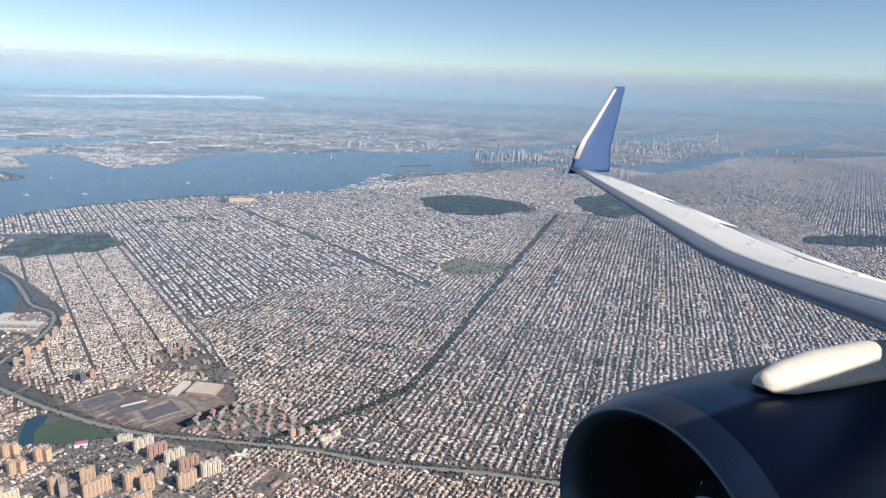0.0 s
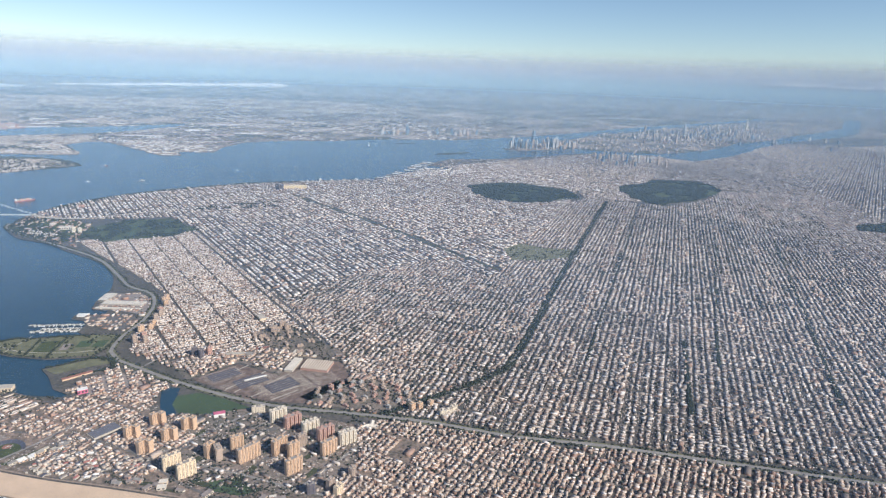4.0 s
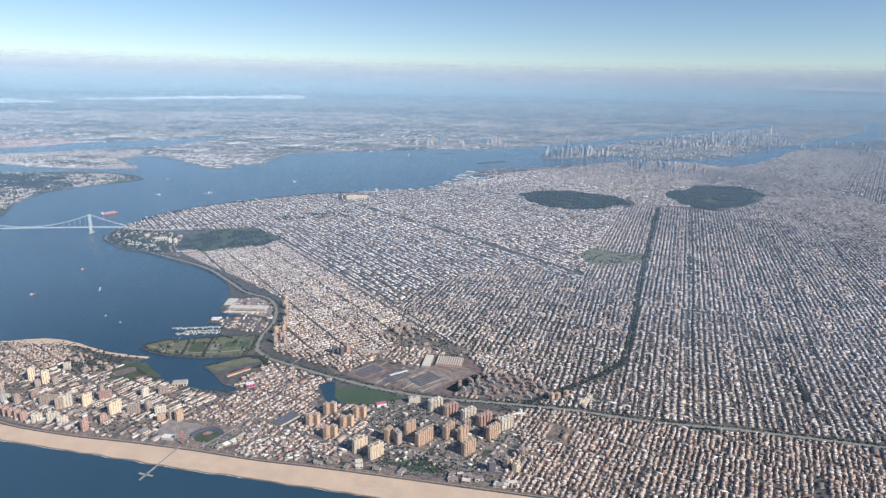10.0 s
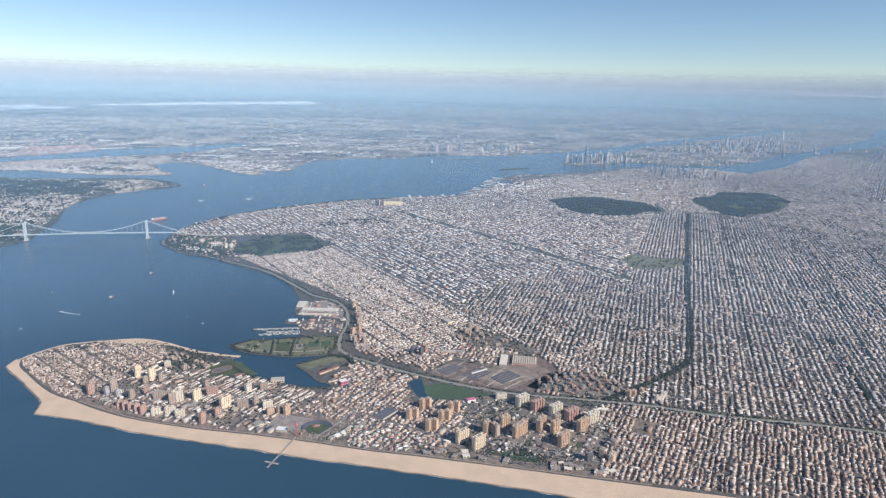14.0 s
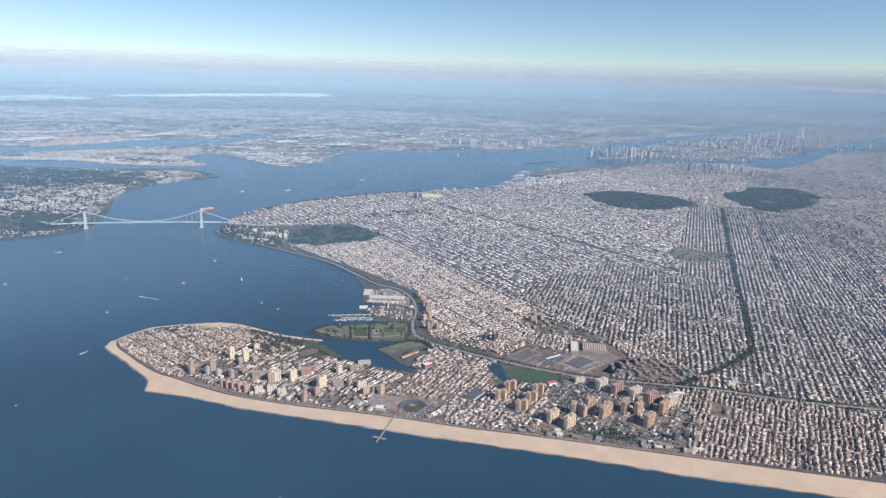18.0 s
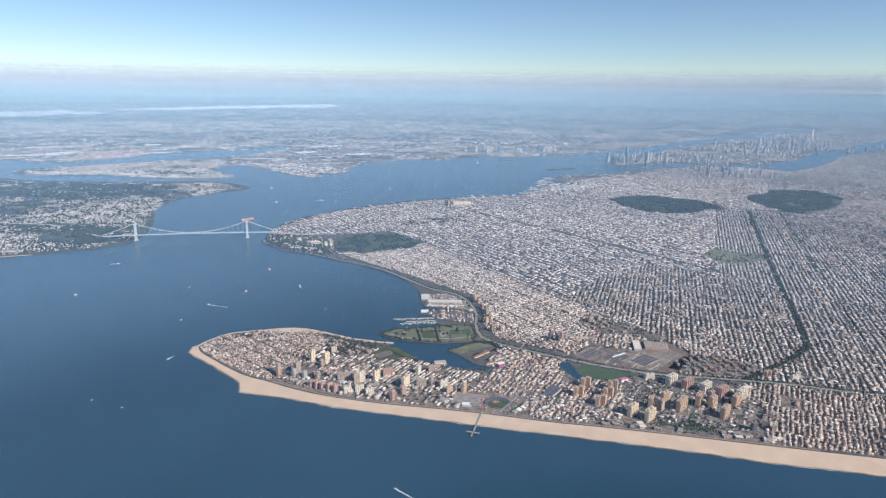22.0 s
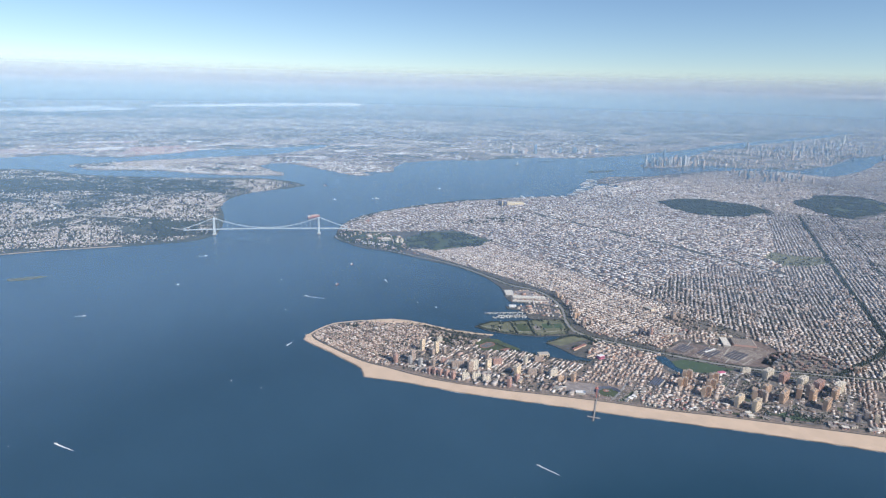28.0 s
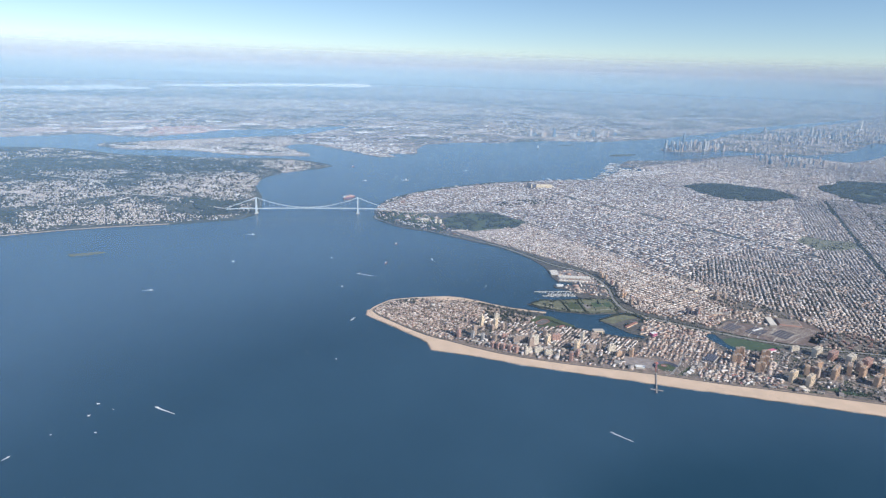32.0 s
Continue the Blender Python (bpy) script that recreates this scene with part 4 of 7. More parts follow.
def scatter(ring, n, size, height, seed, mat, name, label, turn=0.3):
    g = np.random.default_rng(seed)
    r = np.asarray(ring, float)
    x, y = g.uniform(r[:, 0].min(), r[:, 0].max(), n), g.uniform(r[:, 1].min(), r[:, 1].max(), n)
    group = np.array([noise.noise(Vector((p / 80, q / 60, seed))) + 0.6 * noise.noise(Vector((p / 22, q / 22, seed))) for p, q in zip(x, y)])
    keep = inside(ring, x, y) & (group > g.uniform(-0.45, 0.4, n))
    x, y = x[keep], y[keep]
    k = len(x)
    many_boxes(name, x, y, size * g.uniform(0.5, 1.8, k), size * g.uniform(0.4, 1.0, k), height * g.uniform(0.5, 1.5, k), turn + g.choice([0, 1.57], k), LAND, mat, label, "buildings")


STATEN_NEAR = [(-300, -18), (-226, 48), (-211, 61), (-193, 74), (-172, 87), (-153, 101), (-147, 116), (-156, 137), (-170, 168), (-188, 195), (-190, 224), (-180, 247), (-166, 280), (-180, 291), (-197, 299), (-226, 299), (-251, 290), (-307, 277), (-346, 273), (-420, 284), (-445, 270), (-420, 60)]
STATEN_WOODS = [[(-400, 218), (-320, 258), (-249, 280), (-215, 268), (-216, 240), (-240, 222), (-316, 203), (-344, 165)], [(-197, 132), (-176, 143), (-160, 128), (-153, 112), (-168, 101), (-184, 116)], [(-300, 20), (-262, 48), (-240, 72), (-270, 84), (-330, 60)]]
STATEN_TOWNS = [([(-240, 70), (-248, 98), (-215, 116), (-192, 112), (-176, 90), (-199, 73), (-224, 62)], 38), ([(-320, 134), (-275, 160), (-238, 140), (-250, 112), (-290, 104)], 30), ([(-238, 184), (-208, 233), (-190, 215), (-172, 168), (-170, 152), (-232, 138)], 55), ([(-232, 288), (-205, 299), (-178, 290), (-176, 262), (-186, 240), (-206, 262)], 60)]
staten_blocks = [district(ring, turn, 7.0, 2.9, 0.42, 0.30, 0.46, 0.05, 0.08, (0.16, 0.28), (0.2, 0.6), 2, own_land=True) for ring, turn in STATEN_TOWNS]
houses("suburb_houses", staten_blocks, M_SUBURB, "white suburban houses along curving streets")


def thinned(ring, n, seed, far_out):
    """Places in a ring, in uneven clusters, few of them inside the woods."""
    g = np.random.default_rng(seed)
    r = np.asarray(ring, float)
    x, y = g.uniform(r[:, 0].min(), r[:, 0].max(), n), g.uniform(r[:, 1].min(), r[:, 1].max(), n)
    clump = np.array([noise.noise(Vector((p / 28, q / 16, seed))) + 0.5 * noise.noise(Vector((p / 8, q / 8, seed))) for p, q in zip(x, y)])
    ok = inside(ring, x, y) & (clump > g.uniform(-0.25, 0.5, n))
    for w in far_out:
        ok &= ~inside(w, x, y) | (g.random(n) < 0.22)
    return x[ok], y[ok], g


x, y, g = thinned(STATEN_NEAR, 90000, 21, STATEN_WOODS)
k = len(x)
many_boxes("staten_houses", x, y, g.uniform(0.3, 0.8, k), g.uniform(0.25, 0.5, k), g.uniform(0.2, 0.42, k), 0.9 + g.choice([0, 1.57], k), LAND, M_SUBURB, "small suburban houses among trees", "buildings")
BAYONNE = [(-402, 333), (-392, 318), (-364, 307), (-341, 311), (-314, 322), (-284, 319), (-254, 315), (-228, 321), (-204, 330), (-224, 353), (-250, 376), (-250, 405), (-262, 440), (-296, 450), (-322, 422), (-358, 382)]
scatter(BAYONNE, 16000, 0.9, 0.36, 41, M_SUBURB, "peninsula_houses", "packed pale houses of a far harbour town", 0.5)
scatter([(-392, 320), (-364, 307), (-314, 322), (-254, 315), (-204, 330), (-222, 346), (-262, 336), (-316, 343), (-366, 328)], 1500, 2.0, 0.42, 22, M_SHED, "waterfront_sheds", "white dockside warehouses", 0.5)


def oil_tank(x, y, radius):
    ob = tagged(new("oil_tank"), "white round oil tank on a far harbour shore", "oil tank", group="oil tanks")
    ob.matrix_basis = pose(x, y, LAND)
    bm = bmesh.new()
    prism(bm, circle(0, 0, radius, 14), 0, 0.62, 1.0)
    part("shell", bm, M_SHED, ob)
    bm = bmesh.new()
    prism(bm, circle(0, 0, radius * 1.02, 14), 0.62, 0.76, 0.2)
    part("roof", bm, M_SHED, ob)


g = np.random.default_rng(42)
for row in range(4):
    for k in range(11):
        if g.random() < 0.8:
            oil_tank(-252 + 4.4 * k + 1.2 * row + g.uniform(-0.5, 0.5), 317 + 1.2 * k + 4.2 * row + g.uniform(-0.5, 0.5), g.uniform(0.9, 1.5))
JERSEY_TOWN = JERSEY[:-4] + [(-300, 1300), (-1100, 900)]
scatter(JERSEY_TOWN, 90000, 1.3, 0.42, 23, M_FARTOWN, "jersey_buildings", "far industrial and town buildings", 0.6)
scatter(JERSEY_TOWN, 20000, 3.4, 0.45, 28, M_SHED, "jersey_sheds", "pale roofed depots and tank farms", 0.6)
scatter([(-235, 420), (-190, 380), (-146, 346), (-131, 355), (-122, 382), (-136, 440), (-200, 440)], 700, 3, 0.5, 24, M_SHED, "port_sheds", "pale port warehouses on the far shore", 0.5)
scatter([(600, 880), (750, 915), (880, 690), (1000, 640), (1700, 1000), (1040, 1600), (690, 1010)], 26000, 2.6, 0.6, 25, M_FARTOWN, "queens_buildings", "far borough buildings in haze", 0.7)
scatter([(-1900, 700), (-900, 500), (-300, 1150), (300, 1300), (900, 1500), (1500, 1300), (1900, 2600), (-1500, 2600)], 34000, 4.0, 0.7, 27, M_FARTOWN, "mainland_buildings", "far towns fading into haze", 0.4)
g = np.random.default_rng(34)
PORT_LANDS = [(-640, 420), (-590, 570), (-440, 620), (-330, 640), (-200, 660), (-110, 520), (-122, 380), (-145, 350), (-230, 405), (-300, 460), (-372, 492), (-400, 392), (-470, 398), (-520, 340)]
for k in range(170):
    x, y = g.uniform(-640, -110), g.uniform(340, 660)
    w, d, turn = g.uniform(7, 24), g.uniform(3, 9), g.choice([0.45, 0.6, 0.75])
    c, sn = math.cos(turn), math.sin(turn)
    ring = [(x + u * w * c - v * d * sn, y + u * w * sn + v * d * c) for u, v in ((-1, -1), (0.6, -1), (1, -0.4), (1, 1), (-0.5, 1), (-1, 0.3))]
    px, py = np.array([q[0] for q in ring]), np.array([q[1] for q in ring])
    if inside(PORT_LANDS, px, py).all() and inside(JERSEY, px, py).all():
        slab("paved_yard", ring, 0, LAND + 0.03 + 0.004 * (k % 9), (M_PAVED, M_YARDPALE, M_YARDPINK)[k % 3], "pale paved yard of the far port lands", "yard")
scatter(CONTAINER_PORT, 900, 3.0, 0.5, 33, M_CONTAINER, "container_stacks", "faded red and pale container stacks at a far port", 0.5)
scatter([(62, 368), (67, 395), (75, 411), (104, 425), (120, 433), (150, 462), (188, 500), (226, 508), (256, 508), (215, 480), (150, 445), (118, 415), (104, 380), (90, 350)], 5200, 1.2, 0.45, 43, M_FARTOWN, "dock_side_houses", "low brick buildings on the dock lands", 0.7)
scatter([(58, 345), (66, 395), (84, 388), (108, 408), (122, 402), (100, 350), (66, 312), (50, 312)], 700, 2.0, 0.5, 29, M_SHED, "dock_sheds", "pale warehouses on the dock lands", 0.7)
g = np.random.default_rng(76)
x, y = g.uniform(135, 332, 26000), g.uniform(2, 320, 26000)
c, sn = math.cos(radians(76.5)), math.sin(radians(76.5))
lane = np.abs(((-x * sn + y * c) / 14.5) % 1 - 0.5)
ok = inside([(136, 80), (126, 112), (150, 130), (165, 240), (172, 268), (268, 325), (332, 325), (332, 4), (150, 6), (122, 24), (133, 44)], x, y) & (lane > 0.40)
ok &= free_land(x, y) & np.array([noise.noise(Vector((p / 26, q / 26, 4))) > 0.02 for p, q in zip(x, y)])
x, y = x[ok], y[ok]
k = len(x)
many_boxes("apartment_houses", x, y, g.uniform(0.5, 1.3, k), g.uniform(0.4, 0.8, k), g.uniform(0.45, 0.8, k), np.radians(g.choice([76.5, 166.5], k)), LAND, M_FLATS, "pinkish six-storey apartment houses along avenues", "buildings")
g = np.random.default_rng(78)
x, y = g.uniform(60, 138, 5200), g.uniform(8, 118, 5200)
ok = inside([(61, 67), (76, 97), (85, 106), (109, 118), (123, 104), (137, 104), (136, 80), (131, 40), (118, 22), (104, 9), (95, 34), (74, 54)], x, y) & free_land(x, y)
ok &= np.array([noise.noise(Vector((p / 9, q / 9, 12))) > 0.12 for p, q in zip(x, y)])
x, y = x[ok], y[ok]
k = len(x)
many_boxes("corner_buildings", x, y, g.uniform(0.4, 1.1, k), g.uniform(0.35, 0.8, k), g.uniform(0.36, 0.62, k), np.radians(g.choice([79, 169], k)), LAND, M_FLATS, "larger brick and stucco buildings between small houses", "buildings")
g = np.random.default_rng(77)
CAR_LAND = [(40, -21), (40, -2), (56, 3), (74, 4), (92, 5), (106, 2), (104, -18), (70, -21)]
x, y = g.uniform(30, 106, 5200), g.uniform(-21, 5, 5200)
ok = inside(CAR_LAND, x, y) & ~inside(BALLFIELD, x, y) & ~inside(POND, x, y) & np.array([noise.noise(Vector((p / 3.0, q / 3.0, 8))) > 0.02 for p, q in zip(x, y)])
x, y = x[ok], y[ok]
many_boxes("parked_cars", x, y, g.uniform(0.16, 0.22, len(x)), np.full(len(x), 0.08), np.full(len(x), 0.06), np.radians(g.choice([70, 160], len(x))), LAND + 0.05, M_SHED, "hundreds of small parked cars", "cars")
x, y = g.uniform(-16, 40, 1800), g.uniform(-19, 2, 1800)
ok = np.array([noise.noise(Vector((p / 3.0, q / 3.0, 5))) > 0.05 for p, q in zip(x, y)]) & inside([(-16, -11), (-8, 8), (36, 0), (40, -19), (0, -18)], x, y)
x, y = x[ok], y[ok]
many_boxes("street_cars", x, y, g.uniform(0.16, 0.22, len(x)), np.full(len(x), 0.08), np.full(len(x), 0.06), np.radians(g.choice([66, 156], len(x))), LAND + 0.05, M_SHED, "small cars parked along streets", "cars")
scatter(MANHATTAN, 20000, 1.5, 1.7, 26, M_FARTOWN, "manhattan_blocks", "packed mid-rise city blocks in haze", 0.62)

# ---- trees ----
def shore_trees(name, line, n, spread, size, seed, label):
    g2 = np.random.default_rng(seed)
    spots = [along(line, t) for t in g2.uniform(0, 1, n)]
    x = np.array([p.x for p in spots]) + g2.normal(0, spread, n)
    y = np.array([p.y for p in spots]) + g2.normal(0, spread, n)
    ok = inside(BROOKLYN, x, y)
    many_clumps(name, x[ok], y[ok], size * g2.uniform(0.6, 1.4, int(ok.sum())), LAND, M_LEAF, label, "trees")


def tree_spots(n, ring, seed, rule=None):
    g = np.random.default_rng(seed)
    r = np.asarray(ring, float)
    x, y = g.uniform(r[:, 0].min(), r[:, 0].max(), n), g.uniform(r[:, 1].min(), r[:, 1].max(), n)
    ok = inside(ring, x, y)
    if rule:
        ok &= rule(x, y)
    return x[ok], y[ok], g


def wood(name, n, ring, seed, size, label, rule=None):
    x, y, g = tree_spots(n, ring, seed, rule)
    many_clumps(name, x, y, size * g.uniform(0.6, 1.4, len(x)), LAND, M_LEAF, label, "trees")


def patchy(scale, level, seed):
    return lambda x, y: np.array([noise.noise(Vector((p / scale, q / scale, seed))) for p, q in zip(x, y)]) > level


TERRACES = [(-90, 120), (-60, 225), (100, 400), (170, 300), (150, 130), (126, 112), (75, 92), (62, 70), (88, 33), (40, 25)]


shore_trees("shore_park_trees", POINT_PARK + POINT_PARK[:1], 480, 0.3, 0.2, 51, "trees fringing the waterside park")
shore_trees("creek_trees", [(24.6, 13.4), (31.5, 20.6), (37, 20.5), (40, 17), (33, 11)], 420, 0.4, 0.26, 52, "trees along the creek bank")
shore_trees("creek_south_trees", [(9.5, 9.4), (14.5, 5.6), (21, 3.6), (28, 1.2), (37, 1.8)], 220, 0.35, 0.2, 53, "scrub along the creek")
shore_trees("bay_trees", [(-88, 160), (-80, 196), (-64, 218), (-36, 250), (-5, 268)], 1400, 1.2, 0.4, 54, "trees on the bay shore bluff")
shore_trees("fort_trees", [(-84, 140), (-76, 124), (-60, 118), (-45, 112)], 900, 3.5, 0.35, 55, "trees round the old fort")
shore_trees("seagate_trees", [(-44, 8), (-35, 15), (-15, 18), (4, 13)], 420, 1.4, 0.22, 56, "dark trees by the bay-side streets")
wood("golf_trees", 2600, GOLF, 31, 0.5, "dark rounded trees along fairways", patchy(6, 0.0, 1))
wood("ridge_park_trees", 900, RIDGE_PARK, 30, 0.5, "dark trees of a park strip", patchy(6, 0.0, 2))
wood("cemetery_trees", 11000, CEMETERY, 32, 0.55, "dense dark cemetery trees", patchy(9, -0.28, 7))
wood("cemetery_small_trees", 260, CEMETERY_SMALL, 48, 0.32, "scattered trees of an open cemetery", patchy(8, -0.1, 2))
g = np.random.default_rng(45)
x, y = g.uniform(126, 155, 2600), g.uniform(128, 154, 2600)
ok = inside(CEMETERY_SMALL, x, y) & (np.abs((x * 0.3 + y) % 2.4 - 1.2) > 0.3)
x, y = x[ok], y[ok]
many_boxes("gravestones", x, y, g.uniform(0.06, 0.14, len(x)), np.full(len(x), 0.06), g.uniform(0.04, 0.1, len(x)), np.full(len(x), 1.3), LAND + 0.05, M_SHED, "rows of small pale gravestones", "gravestones")
wood("cemetery_east_trees", 2600, CEMETERY_EAST, 49, 0.7, "dark trees of the eastern cemetery", patchy(8, -0.25, 3))
wood("park_trees", 12000, BIG_PARK, 33, 0.6, "dense dark woodland of the city park", patchy(12, -0.25, 8))
slab("park_lake", rough_line([(214, 268), (222, 272), (232, 282), (229, 290), (220, 284), (214, 276)], 3, 1.2, 5, True), 0, LAND + 0.05, M_WATER, "park lake among trees", "water")
shore_trees("hedge_west", [(12.9, 27.2), (15.8, 18.4)], 90, 0.12, 0.24, 57, "dark hedge of trees between ball fields")
shore_trees("hedge_east", [(18.6, 28.4), (21.0, 19.6)], 90, 0.12, 0.24, 58, "dark hedge of trees between ball fields")
wood("point_park_trees", 500, POINT_PARK, 34, 0.3, "hedges of trees round ball fields", patchy(3.5, 0.12, 2))
wood("estate_trees", 900, ESTATE, 35, 0.2, "trees on apartment lawns", patchy(5, -0.2, 3))
wood("estate_south_trees", 620, ESTATE_SOUTH, 37, 0.2, "dark trees between brown apartment blocks", patchy(2.5, -0.1, 6))
wood("court_trees", 420, COURTS, 47, 0.26, "dark trees round courtyard blocks")
wood("seafront_trees", 700, [(56, -18.5), (104, -19), (104, -23), (80, -22.4), (56, -21.2)], 50, 0.15, "small trees behind the boardwalk", patchy(2.2, 0.0, 4))
wood("aquarium_trees", 420, [(76, -17.5), (80, -15.5), (92, -18), (93, -20.5), (84, -21.4), (78, -20)], 48, 0.2, "trees round the park lawn", patchy(1.8, 0.0, 9))
wood("project_trees", 1500, PROJECTS, 36, 0.2, "courtyard trees between towers", patchy(4, -0.05, 3))
g = np.random.default_rng(38)
row = [along(OCEAN_AVE, t) for t in g.uniform(0, 1, 2600)]
side = g.choice([-0.8, -0.4, 0.45, 0.8], 2600) + g.uniform(-0.22, 0.22, 2600)
many_clumps("avenue_trees", np.array([p.x for p in row]) + side, np.array([p.y for p in row]), g.uniform(0.22, 0.42, 2600), LAND, M_LEAF, "rows of dark trees along the avenue", "trees")
row = [along(BELT, t) for t in g.uniform(0.0, 0.8, 2200)]
side = g.choice([-1.0, 1.0], 2200) + g.uniform(-0.4, 0.4, 2200)
many_clumps("parkway_trees", np.array([p.x for p in row]) + side * 0.6, np.array([p.y for p in row]) + side * 0.8, g.uniform(0.12, 0.26, 2200), LAND, M_LEAF, "roadside trees along the parkway", "trees")
for seed, line in ((1, [(150, 42), (158, 75.5), (187, 198.5), (202, 262)]), (2, [(183, 45), (188, 64), (216.5, 163), (240, 250)]), (5, [(205, 30), (222, 90), (250, 190)]), (6, [(170, 20), (178, 60)])):
    row = [along(line, t) for t in g.uniform(0, 1, 1000)]
    many_clumps("side_street_trees", np.array([p.x for p in row]) + g.uniform(-0.45, 0.45, 1000), np.array([p.y for p in row]), g.uniform(0.18, 0.38, 1000), LAND, M_LEAF, "dark street trees along an avenue", "trees")
wood("street_trees", 76000, [(-90, 120), (-60, 225), (100, 400), (200, 300), (330, 320), (330, -5), (150, -22), (60, 0), (40, 25), (0, 80)], 39, 0.26, "street and back-yard trees among houses", lambda x, y: free_land(x, y) & (~inside(TERRACES, x, y) | (np.random.default_rng(4).random(len(x)) < 0.3)) & (np.random.default_rng(3).random(len(x)) < 0.2 + 0.8 * patchy(11, 0.0, 4)(x, y)))
wood("staten_trees", 30000, STATEN_NEAR, 40, 0.5, "suburban woods on the island", patchy(9, -0.12, 5))
for k, ring in enumerate(STATEN_WOODS):
    wood("staten_woods", 4200, ring, 42 + k, 0.8, "dark hillside woods on the island", patchy(12, -0.1, k))
wood("gravesend_trees", 17000, [(61, 67), (75, 92), (126, 112), (136, 80), (131, 40), (118, 22), (104, 9), (95, 34), (74, 52)], 44, 0.2, "back-yard and street trees between small houses", lambda x, y: free_land(x, y) & patchy(7, -0.02, 3)(x, y))
wood("ditmas_trees", 21000, [(150, 120), (158, 160), (172, 250), (204, 258), (226, 262), (262, 300), (300, 250), (270, 150), (230, 95), (180, 85)], 43, 0.3, "dense street trees of a leafy neighbourhood", lambda x, y: free_land(x, y) & patchy(16, -0.05, 6)(x, y))
wood("peninsula_trees", 2600, [(-44, 3), (-40, 13), (-20, 19), (5, 14), (36, 0), (36, -19), (0, -18), (-20, -13)], 41, 0.22, "scattered trees on the peninsula", free_land)

# ---- high-rise buildings ----
M_BRICKS = {
    "tan": plain("tan_brick", (0.60, 0.42, 0.29), 0.85, spread=0.1, scale=1.5),
    "cream": plain("cream_brick", (0.76, 0.62, 0.45), 0.85, spread=0.1, scale=1.5),
    "red": plain("red_brick", (0.48, 0.30, 0.245), 0.85, spread=0.12, scale=1.5),
    "brown": plain("brown_brick", (0.42, 0.33, 0.27), 0.85, spread=0.12, scale=1.5),
    "white": plain("white_brick", (0.70, 0.625, 0.51), 0.8, spread=0.08, scale=1.5),
    "dark": plain("dark_brick", (0.13, 0.12, 0.14), 0.8, spread=0.15, scale=1.5),
    "grey": plain("grey_stone", (0.42, 0.41, 0.40), 0.7, spread=0.1, scale=1.0),
    "glass": plain("blue_glass_wall", (0.16, 0.22, 0.28), 0.25, spread=0.15, scale=1.0),
}
M_ROOF = plain("flat_roof", (0.30, 0.28, 0.26), 0.9, scale=1.5)
M_WINDOW = plain("window_bands", (0.07, 0.075, 0.085), 0.25, scale=2.0)


def apartment_tower(x, y, length, width, height, turn, colour, label, group, bays=5, reach=0.06):
    """A brick slab with projecting bays, dark window strips between them, a parapet and roof houses."""
    ob = tagged(new("apartment_tower"), label, "apartment building", group=group)
    ob.matrix_basis = pose(x, y, LAND, 0, 0, turn)
    brick = M_BRICKS[colour]
    bm = bmesh.new()
    box(bm, -length / 2, -width / 2, 0, length / 2, width / 2, height)
    part("wall", bm, brick, ob)
    bm = bmesh.new()
    box(bm, -length / 2 + 0.05, -width / 2 + 0.05, height, length / 2 - 0.05, width / 2 - 0.05, height + 0.03)
    part("roof", bm, M_ROOF, ob, "dark flat roof")
    step = length / bays
    bm = bmesh.new()
    box(bm, -step * 0.31, -reach, 0.02, step * 0.31, reach, height + 0.06)
    bay = part("bay", bm, brick, ob)
    bm = bmesh.new()
    for k in range(int(height / 0.24)):
        z = 0.12 + k * 0.24
        box(bm, -step * 0.17, -reach - 0.006, z, step * 0.17, reach + 0.006, z + 0.09)
    strip_ob = tagged(part("window_strip", bm, M_WINDOW, bay, "dark rows of windows"), kind="stuff")
    first = True
    for side in (-1, 1):
        for k in range(bays):
            at = Matrix.Translation((-length / 2 + (k + 0.5) * step, side * (width / 2 + 0.02), 0))
            if first:
                bay.matrix_basis = at
            else:
                more, strip_more = bay.copy(), strip_ob.copy()
                scene.collection.objects.link(more)
                scene.collection.objects.link(strip_more)
                more.matrix_basis, strip_more.parent = at, more
            first = False
    for k in (-0.25, 0.25) if length > 1.6 else (0.0,):
        bm = bmesh.new()
        box(bm, length * k - 0.22, -0.18, height, length * k + 0.22, 0.18, height + 0.2)
        part("bulkhead", bm, brick, ob)
    return ob


# five tan clusters by the ball field
for x, y, tn in ((60.4, -8.5, 70), (62.5, -3.4, 70), (69.2, -3.8, 70), (67.6, -8.0, 70), (65.4, -12.4, 70)):
    g1 = "tan tower blocks by the ball field"
    apartment_tower(x - 0.55, y - 0.2, 1.35, 0.9, 2.5, tn, "tan", "sunlit tan brick tower block, twenty storeys", g1, 3)
    apartment_tower(x + 0.75, y + 0.35, 1.35, 0.9, 2.55, tn + 90, "tan", "sunlit tan brick tower block with dark shaded side", g1, 3)
